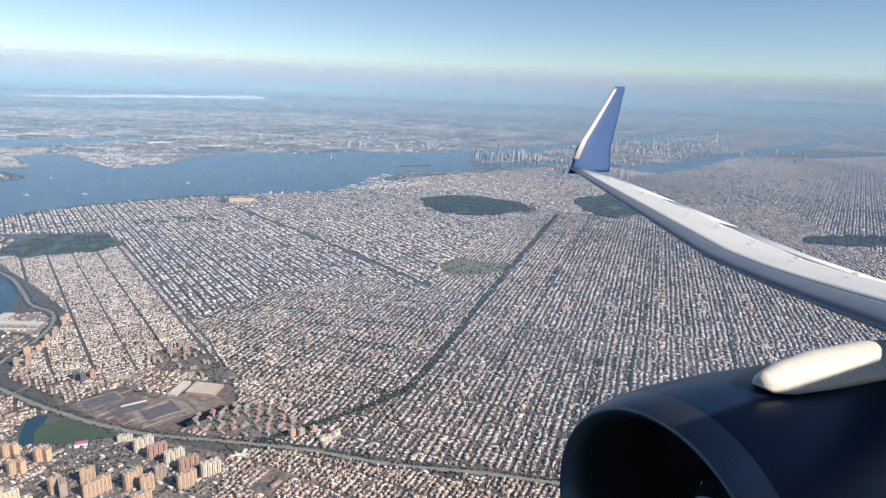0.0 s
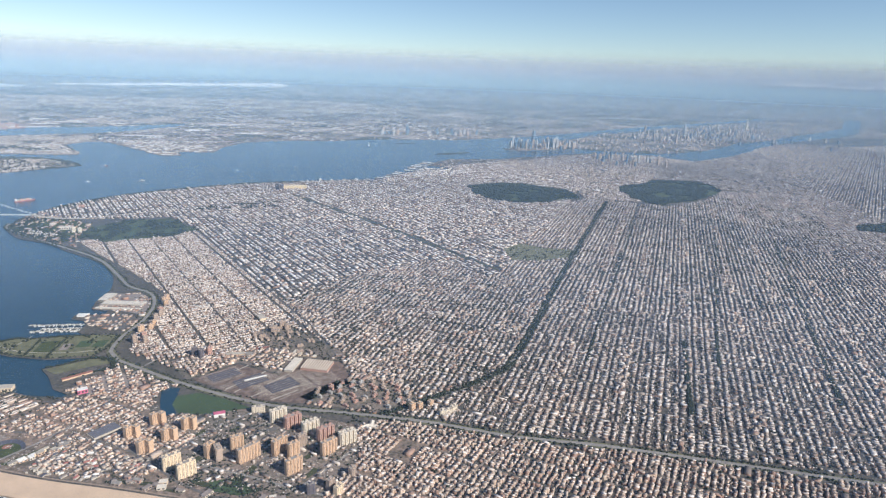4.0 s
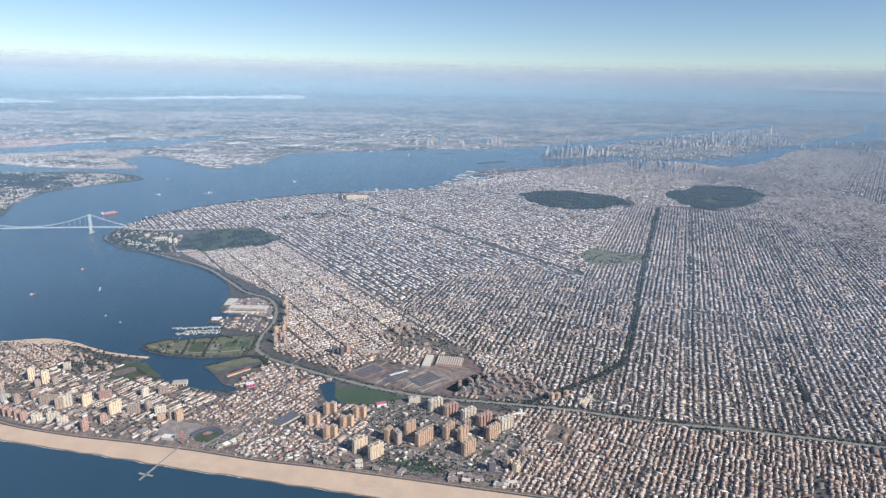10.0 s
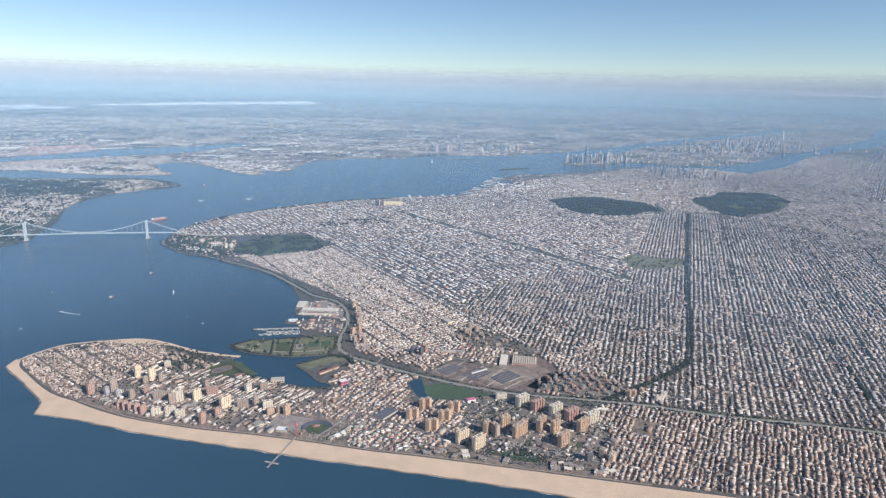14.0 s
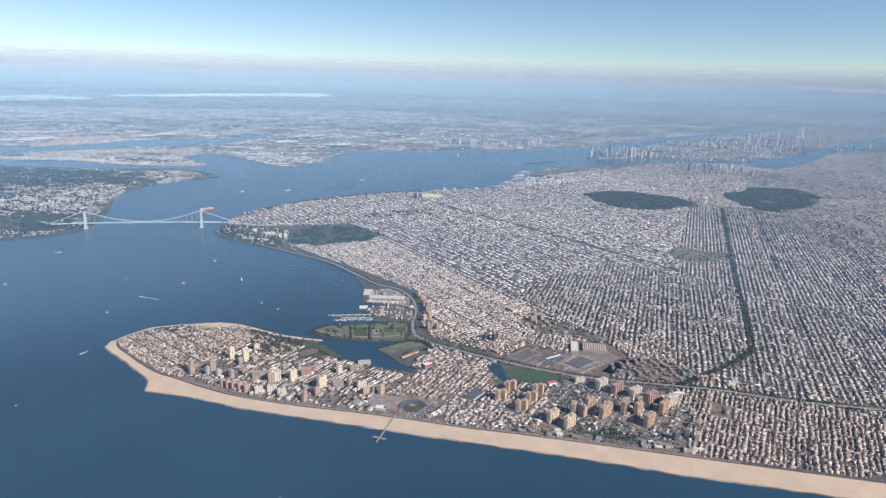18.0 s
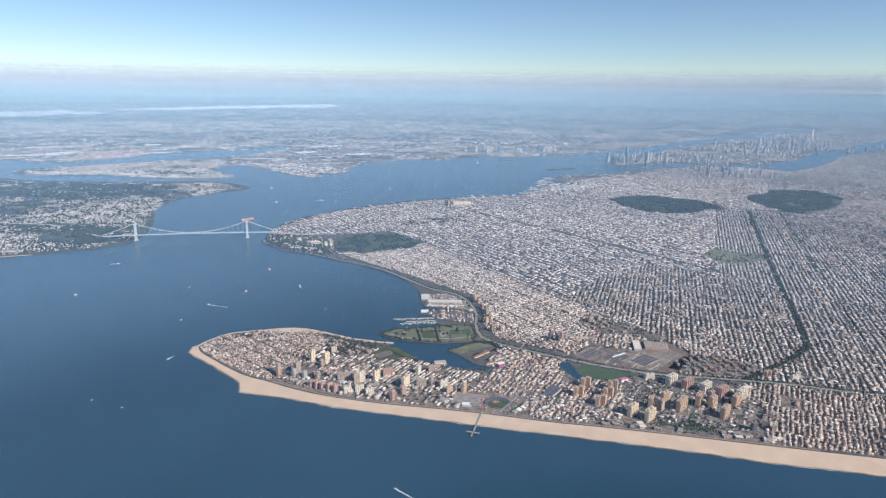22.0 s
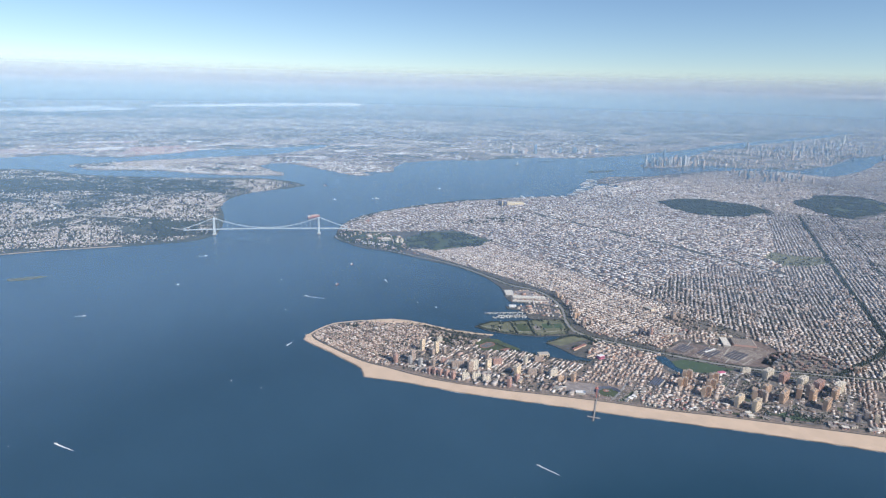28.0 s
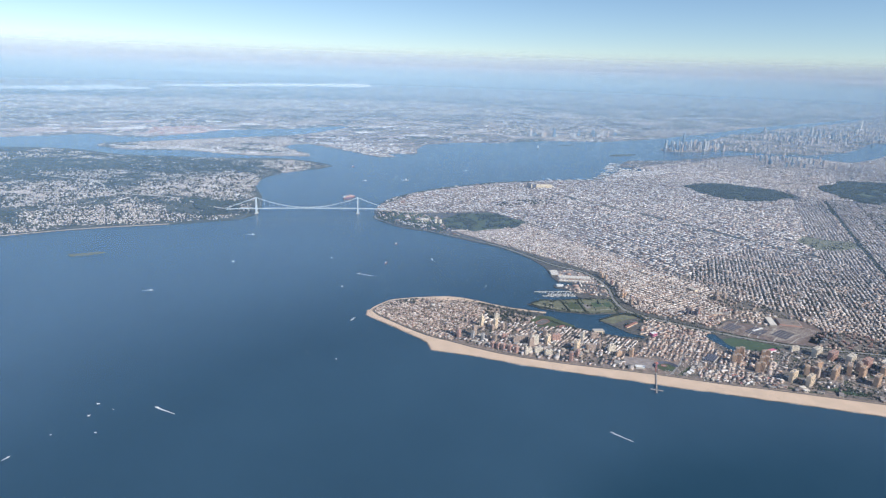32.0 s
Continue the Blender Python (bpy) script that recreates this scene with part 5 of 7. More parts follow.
# cream and tan slabs
for x, y, length, h, tn, col in ((72.6, -15.8, 3.1, 2.7, 49, "cream"), (76.2, -17.4, 3.2, 2.75, 51, "cream"), (84.6, -11.0, 4.4, 2.8, 55, "tan"), (81.2, -8.4, 2.4, 2.8, 40, "tan"),
                                 (89.2, -8.0, 3.2, 2.9, 64, "tan"), (92.2, -8.8, 2.2, 2.9, 45, "tan"), (92.6, -5.5, 1.8, 2.6, 45, "brown"), (93.8, -13.2, 3.2, 2.8, 52, "tan"), (98.2, -6.8, 3.3, 2.8, 52, "tan"),
                                 (77.4, -11.4, 2.0, 2.7, 70, "tan"), (79.3, -12.0, 2.2, 2.7, -50, "brown")):
    apartment_tower(x, y, length, 0.85, h, tn, col, "long " + col + " brick apartment slab with projecting bays", "apartment slabs near the beach", max(3, int(length / 0.6)), 0.14)
for x, y, col in ((84.9, 2.4, "white"), (88.5, 0.8, "red"), (92.6, -0.6, "white"), (96.1, -2.1, "red"), (100.6, -2.8, "white")):
    apartment_tower(x, y, 3.5, 0.85, 2.45, 45, col, col + " brick apartment slab with fluted bays", "staggered apartment slabs", 4, 0.3)
apartment_tower(79.8, 4.6, 2.6, 0.8, 1.3, 20, "white", "lower pale apartment block by the parkway", "staggered apartment slabs", 5)
# the western beach
for x, y, length, h, tn, col in ((-17.2, -9.8, 1.1, 3.0, 70, "brown"), (-16.6, -11.0, 1.2, 2.6, 70, "red"), (-12.4, -8.4, 1.6, 3.1, 60, "brown"), (-12.6, -10.6, 1.0, 2.2, 70, "grey"), (-9.6, -10.8, 1.2, 1.9, 70, "grey"),
                                 (-6.0, -11.0, 1.2, 2.2, 70, "brown"), (-3.6, -8.6, 1.3, 1.7, 20, "red"), (-11.1, -0.8, 1.5, 3.3, 60, "cream"), (-6.8, -1.6, 1.7, 3.3, 65, "cream"), (-4.6, -1.4, 1.1, 1.7, 60, "brown"), (-7.6, -3.2, 1.2, 1.7, 60, "brown"),
                                 (-7.2, 6.0, 1.5, 1.7, 20, "white"), (1.2, -9.8, 4.4, 2.0, 18, "brown"), (5.3, -10.4, 2.4, 2.9, 25, "white"), (4.4, -11.2, 1.6, 2.6, 40, "brown"), (3.9, -17.0, 1.9, 1.9, 20, "white"), (6.6, -15.8, 2.2, 1.8, 20, "white"), (9.4, -16.6, 2.0, 1.7, 20, "white"),
                                 (-6.2, -15.2, 1.3, 1.7, 60, "red"), (-4.6, -15.6, 1.3, 1.8, 60, "red"), (-3.0, -16.0, 1.3, 1.8, 60, "red"), (-1.2, -16.3, 1.3, 1.9, 60, "red"), (0.6, -16.8, 1.3, 1.9, 60, "red"),
                                 (15.6, -18.2, 1.3, 2.5, 70, "red"), (17.4, -15.0, 1.4, 2.0, 60, "red"), (9.1, -8.8, 2.0, 2.6, 60, "cream"), (11.4, -5.8, 2.6, 2.0, 20, "red"), (17.3, -11.0, 2.8, 2.8, 68, "cream"), (21.2, -10.4, 2.5, 2.0, 20, "brown"),
                                 (19.1, -3.0, 1.6, 2.1, 68, "white"), (22.4, -1.2, 1.9, 1.6, 20, "brown"), (23.5, -8.6, 1.3, 2.1, 68, "brown"), (26.9, -9.6, 2.2, 1.9, 30, "white"), (28.7, -12.2, 1.6, 1.6, 30, "tan"), (32.2, -11.4, 1.6, 2.4, 68, "tan"), (30.2, -11.0, 1.3, 1.7, 68, "brown"), (8.2, -2.8, 1.0, 1.7, 68, "brown")):
    apartment_tower(x, y, length, 0.75, h, tn, col, "brick high-rise in " + col + " tones behind the beach", "seaside high-rises", max(2, int(length / 0.5)))
# inland towers
for x, y, length, h, tn, col in ((36.3, 30.2, 1.2, 2.2, 60, "brown"), (38.9, 30.6, 1.1, 2.0, 60, "brown"), (34.0, 36.6, 1.6, 2.0, 60, "tan"), (28.2, 57.6, 1.4, 1.8, 60, "tan"), (27.7, 60.0, 1.3, 1.7, 60, "tan"), (54.4, 26.4, 1.4, 2.2, 30, "dark"), (56.6, 25.4, 1.2, 2.4, 60, "dark"), (57.6, 27.4, 1.2, 2.2, 60, "red"),
                                 (67.4, 43.9, 1.5, 1.6, 40, "brown"), (68.2, 48.0, 1.5, 1.6, 40, "brown"), (70.4, 46.2, 1.4, 1.5, 40, "brown"), (110.8, 11.0, 1.3, 1.7, 60, "tan"), (112.2, 12.2, 1.3, 1.3, 60, "tan"), (114.3, 14.0, 1.3, 1.0, 60, "tan"), (117.9, 10.6, 2.6, 1.2, 30, "white"), (119.4, 12.4, 1.8, 1.2, 60, "white"),
                                 (104.2, -12.5, 1.3, 1.8, 68, "brown"), (101.4, -16.4, 1.4, 1.9, 68, "brown"), (98.6, -18.2, 1.4, 1.9, 30, "dark"), (103.2, -17.6, 1.8, 1.7, 68, "cream"), (-50.0, 123.5, 1.5, 2.2, 60, "white"), (-47.8, 124.3, 1.4, 2.0, 60, "white"), (-78, 166.6, 2.6, 1.2, 40, "red")):
    apartment_tower(x, y, length, 0.8, h, tn, col, "apartment tower in " + col + " brick among low houses", "inland towers", max(2, int(length / 0.5)))
# towers beside the parkway
for k, (x, y) in enumerate(((29.6, 56.0), (31.4, 50.2), (33.3, 44.6), (35.2, 39.0), (36.9, 33.2), (33.0, 47.6), (34.6, 41.6))):
    apartment_tower(x, y, 1.3, 0.8, 1.5 + 0.25 * (k % 3), 62, ("tan", "red", "brown")[k % 3], "pinkish brick apartment tower beside the parkway", "parkway towers", 3)
# low estate blocks
g = np.random.default_rng(60)
for k in range(34):
    x, y = g.uniform(63, 90), g.uniform(32, 47)
    if inside(ESTATE, np.array([x]), np.array([y]))[0]:
        apartment_tower(x, y, 1.7, 0.55, 0.55, g.choice([40, -48]), "brown", "low brown brick estate block on lawns", "estate blocks", 3)
for row in range(9):
    for col in range(9):
        u, v = (row - 4) * 2.4 + g.uniform(-0.5, 0.5), (col - 4) * 1.6 + g.uniform(-0.35, 0.35)
        x, y = 99.2 + u * 0.94 - v * 0.34, 15.8 + u * 0.34 + v * 0.94
        if inside(ESTATE_SOUTH, np.array([x]), np.array([y]))[0] and g.random() < 0.86:
            apartment_tower(x, y, g.uniform(1.1, 1.5), 0.42, g.uniform(0.45, 0.65), 66 + g.choice([0, 0, 90]), g.choice(["brown", "red", "grey"]), "six-storey brick estate block among dark trees", "southern estate blocks", 3)


# ---- large single buildings ----
def hall(name, x, y, length, width, height, turn, wall, roof, label, category, ridges=0, bays=0):
    ob = tagged(new(name), label, category)
    ob.matrix_basis = pose(x, y, LAND, 0, 0, turn)
    bm = bmesh.new()
    box(bm, -length / 2, -width / 2, 0, length / 2, width / 2, height)
    part("wall", bm, wall, ob)
    bm = bmesh.new()
    box(bm, -length / 2 - 0.03, -width / 2 - 0.03, height, length / 2 + 0.03, width / 2 + 0.03, height + 0.04)
    part("roof", bm, roof, ob)
    for k in range(ridges):
        bm = bmesh.new()
        w = length / ridges
        x0 = -length / 2 + k * w
        v = [bm.verts.new(p) for p in ((x0 + 0.05, -width / 2, height + 0.04), (x0 + w * 0.5, -width / 2, height + 0.04), (x0 + w * 0.2, -width / 2, height + 0.2), (x0 + 0.05, width / 2, height + 0.04), (x0 + w * 0.5, width / 2, height + 0.04), (x0 + w * 0.2, width / 2, height + 0.2))]
        for f in ((0, 1, 2), (5, 4, 3), (0, 2, 5, 3), (2, 1, 4, 5)):
            bm.faces.new([v[i] for i in f])
        part("roof_ridge", bm, M_CONCRETE, ob, "white saw-tooth roof ridge")
    for k in range(bays):
        bm = bmesh.new()
        x0 = -length / 2 + (k + 0.5) * length / bays
        box(bm, x0 - length / bays * 0.3, -width / 2 - 0.012, height * 0.25, x0 + length / bays * 0.3, -width / 2 + 0.02, height * 0.75)
        part("window", bm, M_WINDOW, ob, "dark window band")
    return ob


hall("depot_hall", 79.6, 25.6, 6.6, 2.0, 0.6, 88, M_CONCRETE, M_CREAMROOF, "long pale-roofed train depot hall", "depot")
hall("workshop_hall", 85.2, 26.4, 6.6, 5.0, 0.55, -2, M_BRICKS["red"], M_BRICKS["brown"], "brick train workshop under white saw-tooth roof", "workshop", ridges=11)
hall("shopping_hall", 40.4, 5.2, 1.9, 1.3, 0.9, 40, M_PINK, M_WHITE, "pink-fronted store building by the creek", "store", bays=3)
hall("storage_hall", 34.6, 11.4, 6.2, 0.8, 0.4, 52, M_BRICKS["tan"], M_TRACK, "long storage building with orange-red roof", "warehouse")
hall("aquatic_hall", 72.8, 1.7, 2.2, 1.1, 0.7, 30, M_WHITE, M_PINK, "small bright pink-red hall by the ball field", "hall")
M_YELLOW = plain("yellow_concrete", (0.78, 0.64, 0.42), 0.8, spread=0.06, scale=0.6)
hall("terminal_warehouse", -1.5, 247, 16, 5.5, 1.5, 16, M_YELLOW, M_YELLOW, "huge cream concrete waterfront warehouse", "warehouse")
for x, y in ((-8.6, 240.5), (-5.0, 238.0)):
    apartment_tower(x, y, 2.2, 2.0, 3.4, 16, "dark", "dark apartment tower near the waterfront warehouse", "waterfront towers", 3)
hall("pier_store", 10.2, 57.6, 3.0, 5.8, 0.5, 12, M_CONCRETE, M_CREAMROOF, "large cream-roofed waterfront store", "store", bays=6)
hall("pier_shed", 17.8, 54.2, 12, 2.6, 0.45, 8, M_CONCRETE, M_CREAMROOF, "long cream pier shed on the bay", "shed")
hall("quay_shed", 18.6, 50.2, 13, 1.0, 0.3, 8, M_CONCRETE, M_CREAMROOF, "long low pale quay building", "shed")
hall("boat_shed", 12.4, 43.4, 2.4, 1.4, 0.5, 14, M_WHITE, M_WHITE, "white boat shed by the marina", "shed")
hall("school", 60.5, 52, 3.6, 1.8, 0.7, -48, M_BRICKS["cream"], M_CONCRETE, "cream school building beside playing field", "school", bays=5)
hall("hospital", 24.0, 3.2, 3.2, 1.8, 0.8, 18, M_BRICKS["cream"], M_CONCRETE, "broad pale building on the creek shore", "school", bays=5)
hall("rink_hall", 33.8, -18.2, 2.4, 1.3, 0.5, 0, M_CONCRETE, M_WHITE, "low white-roofed hall by the boardwalk", "hall")
wings = tagged(new("winged_hall"), "cream hall with three gabled wings by the parkway", "hall")
wings.matrix_basis = pose(103.4, 3.3, LAND, 0, 0, 35)
for at, turn in (((-0.9, 0.0), 10), ((0.75, 0.45), 62), ((0.75, -0.55), -40)):
    bm = bmesh.new()
    v = [bm.verts.new(q) for q in ((-0.85, -0.5, 0), (0.85, -0.5, 0), (0.85, 0.5, 0), (-0.85, 0.5, 0), (-0.85, -0.5, 0.3), (0.85, -0.5, 0.3), (0.85, 0.5, 0.3), (-0.85, 0.5, 0.3), (-0.85, 0, 0.58), (0.85, 0, 0.58))]
    for f in ((0, 1, 5, 4), (2, 3, 7, 6), (1, 2, 6, 9, 5), (3, 0, 4, 8, 7), (4, 5, 9, 8), (6, 7, 8, 9)):
        bm.faces.new([v[i] for i in f])
    part("wing", bm, M_CREAMROOF, wings).matrix_basis = pose(at[0], at[1], 0, 0, 0, turn)
g = np.random.default_rng(64)
for k in range(34):
    x = g.uniform(64, 104)
    y = -22.0 - 0.03 * (x - 64) + g.uniform(0.3, 2.6)
    if not inside([(80, -17.4), (90.5, -18.5), (90, -21.6), (80, -21.4)], np.array([x]), np.array([y]))[0]:
        hall("seafront_building", x, y, g.uniform(0.7, 1.9), g.uniform(0.5, 1.0), g.uniform(0.25, 0.6), g.choice([-4, 20, 70]), M_BRICKS[g.choice(["cream", "red", "white", "brown"])], [M_CREAMROOF, M_ROOF, M_PAVED, M_PAVED][k % 4], "low seafront building behind the boardwalk", "building", bays=2)

# trains standing in the yard
bm = bmesh.new()
box(bm, -3.4, -0.065, 0, 3.4, 0.065, 0.15)
box(bm, -3.36, -0.05, 0.15, 3.36, 0.05, 0.165)
train0 = tagged(part("train", bm, M_TRAIN), "silver-blue subway train standing in the yard", "train", group="trains in the yard")
first = True
for row, (cx, cy, n, tn) in enumerate(((66.0, 18.0, 12, 50), (73.0, 16.5, 16, 50), (80.5, 16.0, 14, 50))):
    for k in range(n):
        if (k * 7 + row) % 6 in (1, 4):
            continue
        off = (k - n / 2) * 0.3
        m = pose(cx + off * math.cos(radians(tn - 90)), cy + off * math.sin(radians(tn - 90)), LAND + 0.04, 0, 0, tn)
        if first:
            train0.matrix_basis = m
            first = False
        else:
            copy_thing(train0, m)

# workshops and schools round the yard
g = np.random.default_rng(63)
for k in range(40):
    x, y = g.uniform(58, 98), g.uniform(20, 36)
    if inside([(58, 27.5), (66, 26), (77.4, 22), (78.6, 30.6), (91, 31), (96.5, 22), (100, 26), (88, 35), (72, 33), (62, 32)], np.array([x]), np.array([y]))[0]:
        hall("yard_workshop", x, y, g.uniform(0.8, 2.0), g.uniform(0.5, 0.9), g.uniform(0.25, 0.5), g.choice([-2, 20, 88, 50]), M_BRICKS[g.choice(["tan", "red", "brown", "cream"])], [M_CREAMROOF, M_ROOF, M_PAVED, M_CONCRETE][k % 4], "low brick workshop beside the rail yard", "workshop", bays=2)

# rails of the yard
bm = bmesh.new()
for cx, cy, n, tn, half in ((65, 18.5, 30, 50, 4.2), (71, 17, 40, 50, 5.5), (78, 17, 40, 47, 5.0), (82, 16.5, 36, 52, 6.0), (87, 20.5, 26, 46, 4.5)):
    c, sn = math.cos(radians(tn)), math.sin(radians(tn))
    for k in range(n):
        off = (k - n / 2) * 0.26
        px, py = cx + off * sn, cy - off * c
        bend = noise.noise(Vector((k * 0.4, cx, 0))) * 1.5
        ends = [(px - c * (half + bend), py - sn * (half + bend)), (px + c * half, py + sn * half)]
        if all(inside(YARD, np.array([e[0]]), np.array([e[1]]))[0] for e in ends):
            v = [bm.verts.new((ex + s2 * sn * 0.025, ey - s2 * c * 0.025, LAND + 0.045)) for (ex, ey), s2 in ((ends[0], -1), (ends[0], 1), (ends[1], 1), (ends[1], -1))]
            bm.faces.new(v)
tagged(part("yard_rails", bm, M_CONCRETE), "pale steel rails fanning across the yard", "rails", kind="stuff")
for pts in ([(69.2, 12.2), (71.4, 16.2), (74.3, 21.8)], [(71.5, 11.2), (74.6, 17.6)], [(75.8, 9.9), (78.4, 14.2)], [(81.6, 13.8), (85.6, 17.8)], [(80.4, 9.4), (84.7, 14.8)], [(66.8, 19.4), (69.2, 24)], [(77, 16), (80, 21.5)]):
    ribbon("yard_path", curve_line(pts, 1), 0.28, LAND + 0.052, M_CONCRETE, "pale gravel strip between yard tracks", "path")
hall("yard_office", 73.5, 17.8, 5.0, 0.5, 0.3, 42, M_CONCRETE, M_WHITE, "long thin pale shed across the yard", "shed")
# painted stalls and rides behind the boardwalk
g = np.random.default_rng(66)
paints = [M_RED, M_CONCRETE, M_WHITE, M_TRAIN, M_ROOF, M_TIMBER, M_PAVED]
for k in range(110):
    x, y = g.uniform(49, 68), g.uniform(-21.6, -14.5)
    ob = tagged(new("fairground_stall"), "small painted fairground stall near the boardwalk", "stall", group="fairground stalls")
    ob.matrix_basis = pose(x, y, LAND, 0, 0, g.uniform(0, 90))
    w, h = g.uniform(0.15, 0.55), g.uniform(0.12, 0.4)
    bm = bmesh.new()
    box(bm, -w, -w * 0.5, 0, w, w * 0.5, h)
    part("wall", bm, M_CONCRETE, ob)
    bm = bmesh.new()
    prism(bm, [(-w * 1.1, -w * 0.6), (w * 1.1, -w * 0.6), (w * 1.1, w * 0.6), (-w * 1.1, w * 0.6)], h, h + 0.14, 0.3)
    part("roof", bm, paints[(k * 3) % 7], ob)

# running track and ball park
def oval(cx, cy, length, width, turn, n=40):
    """A running track's outline: two straights and two half circles."""
    c, s2, half = math.cos(radians(turn)), math.sin(radians(turn)), (length - width) / 2
    out = []
    for k in range(n):
        a = 2 * math.pi * k / n
        u, v = math.cos(a) * width / 2 + (half if math.cos(a) > 0 else -half), math.sin(a) * width / 2
        out.append((cx + u * c - v * s2, cy + u * s2 + v * c))
    return out


slab("park_track_field", rough_line([(3.2, 8.2), (6.5, 12.6), (10, 12.4), (13, 9.6), (17.2, 6.6), (14.6, 4.6), (9.4, 3.2), (5.5, 3.2)], 1.2, 0.3, 3, True), 0, LAND + 0.03, M_GRASS, "grass sports ground beside the creek", "sports field")
bm = bmesh.new()
vo, vi = [[bm.verts.new((*p, LAND + 0.06)) for p in oval(7.2, 7.2, le, w, 52)] for le, w in ((5.4, 3.0), (4.6, 2.3))]
for k in range(40):
    bm.faces.new((vo[k], vo[(k + 1) % 40], vi[(k + 1) % 40], vi[k]))
tagged(part("running_track", bm, M_TRACK), "red oval running track on grass", "running track", kind="structure")
slab("track_infield", oval(7.2, 7.2, 4.5, 2.2, 52), 0, LAND + 0.057, M_LOT, "dark infield of the running track", "sports field")
slab("play_court", [(11.2, 4.6), (13.6, 6.6), (14.6, 5.6), (12.4, 3.9)], 0, LAND + 0.05, M_TRACK, "red play court beside the track", "play court")
slab("car_park", [(29.8, -17.6), (37.4, -17.8), (38.2, -12.4), (30.2, -11.6)], 0, LAND + 0.04, M_PAVED, "wide open pinkish-grey car park", "car park")
slab("ballpark_field", circle(41.0, -16.2, 2.5, 24, 0.9, 0.3), 0, LAND + 0.05, M_GRASS, "dark green ball park outfield by the beach", "sports field")
slab("ballpark_infield", circle(40.4, -15.2, 0.8, 14, 0.9, 0.3), 0, LAND + 0.055, M_TRACK, "brown ball park infield", "sports field")
bm = bmesh.new()
for k in range(16):
    a0, a1 = radians(20 + k * 11), radians(20 + k * 11 + 10)
    v = [bm.verts.new((41.0 + math.cos(a) * r, -16.2 + math.sin(a) * r * 0.9, z)) for a, r, z in ((a0, 2.4, LAND), (a1, 2.4, LAND), (a1, 3.2, LAND), (a0, 3.2, LAND), (a0, 2.45, LAND + 0.1), (a1, 2.45, LAND + 0.1), (a1, 3.2, LAND + 0.45), (a0, 3.2, LAND + 0.45))]
    for f in ((4, 5, 6, 7), (0, 1, 5, 4), (2, 3, 7, 6), (1, 2, 6, 5), (3, 0, 4, 7)):
        bm.faces.new([v[i] for i in f])
tagged(part("grandstand", bm, M_TRAIN), "curved dark blue grandstand of the ball park", "grandstand")
slab("green_strip", [(43.2, -20.0), (44.4, -20.2), (48.3, -14.4), (47.2, -14.0)], 0, LAND + 0.05, M_GRASS, "green strip of grass beside the ball park", "lawn")
for k, (fx, fy, w, d, tn) in enumerate(((66, -20.8, 3.0, 0.9, -6), (71.5, -20.6, 3.4, 1.2, -4), (76, -21.6, 3.0, 0.7, -3), (94, -21.4, 3.6, 1.0, -4), (99.5, -21.6, 3.2, 1.0, -4), (58, -20.4, 2.6, 0.7, -4))):
    c, sn = math.cos(radians(tn)), math.sin(radians(tn))
    ring = [(fx + u * w / 2 * c - v * d / 2 * sn, fy + u * w / 2 * sn + v * d / 2 * c) for u, v in ((-1, -1), (1, -0.8), (0.9, 1), (-0.4, 0.8), (-1, 0.5))]
    slab("seafront_lawn", rough_line(ring, 0.6, 0.2, k + 40, True), 0, LAND + 0.04, M_LAWN, "dull green lawn between seafront buildings", "lawn")
slab("aquarium_lawn", rough_line([(80.5, -18), (84.5, -17), (90, -19.3), (87, -20.9), (82, -20.6)], 0.8, 0.3, 5, True), 0, LAND + 0.045, M_FIELD, "mown park lawn behind the boardwalk", "lawn")
g = np.random.default_rng(91)
for k in range(34):
    x, y = g.uniform(-12, 4), g.uniform(4.5, 14)
    if inside(COURTS, np.array([x]), np.array([y]))[0]:
        apartment_tower(x, y, g.uniform(0.9, 1.3), 0.45, g.uniform(0.4, 0.6), g.choice([65, -25]), "brown", "low red-brown brick apartment block under trees", "courtyard blocks", 2)
for k in range(26):
    x, y = g.uniform(-12, 30), g.uniform(-17.5, -6)
    if y < -9.5 - 0.30 * (x + 14) and x < 14:
        y += 4
    hall("seaside_block", x, y, g.uniform(0.9, 2.2), g.uniform(0.6, 1.2), g.uniform(0.3, 0.7), g.choice([20, 70, 68]), M_BRICKS[g.choice(["cream", "tan", "white", "brown", "red"])], g.choice([M_CONCRETE, M_ROOF, M_ROOF]), "broad low brick building behind the beach", "building", bays=3)
for k in range(18):
    t = k / 17
    x, y = 45.6 + 5.2 * t + g.uniform(-0.8, 0.8), -19.8 + 7.6 * t + g.uniform(-0.5, 0.5)
    hall("shop_block", x, y, g.uniform(0.8, 1.5), g.uniform(0.5, 0.9), g.uniform(0.25, 0.55), 62, M_BRICKS[g.choice(["cream", "tan", "white"])], g.choice([M_CONCRETE, M_WHITE, M_ROOF]), "bright low shop building along the avenue", "shop", bays=2)
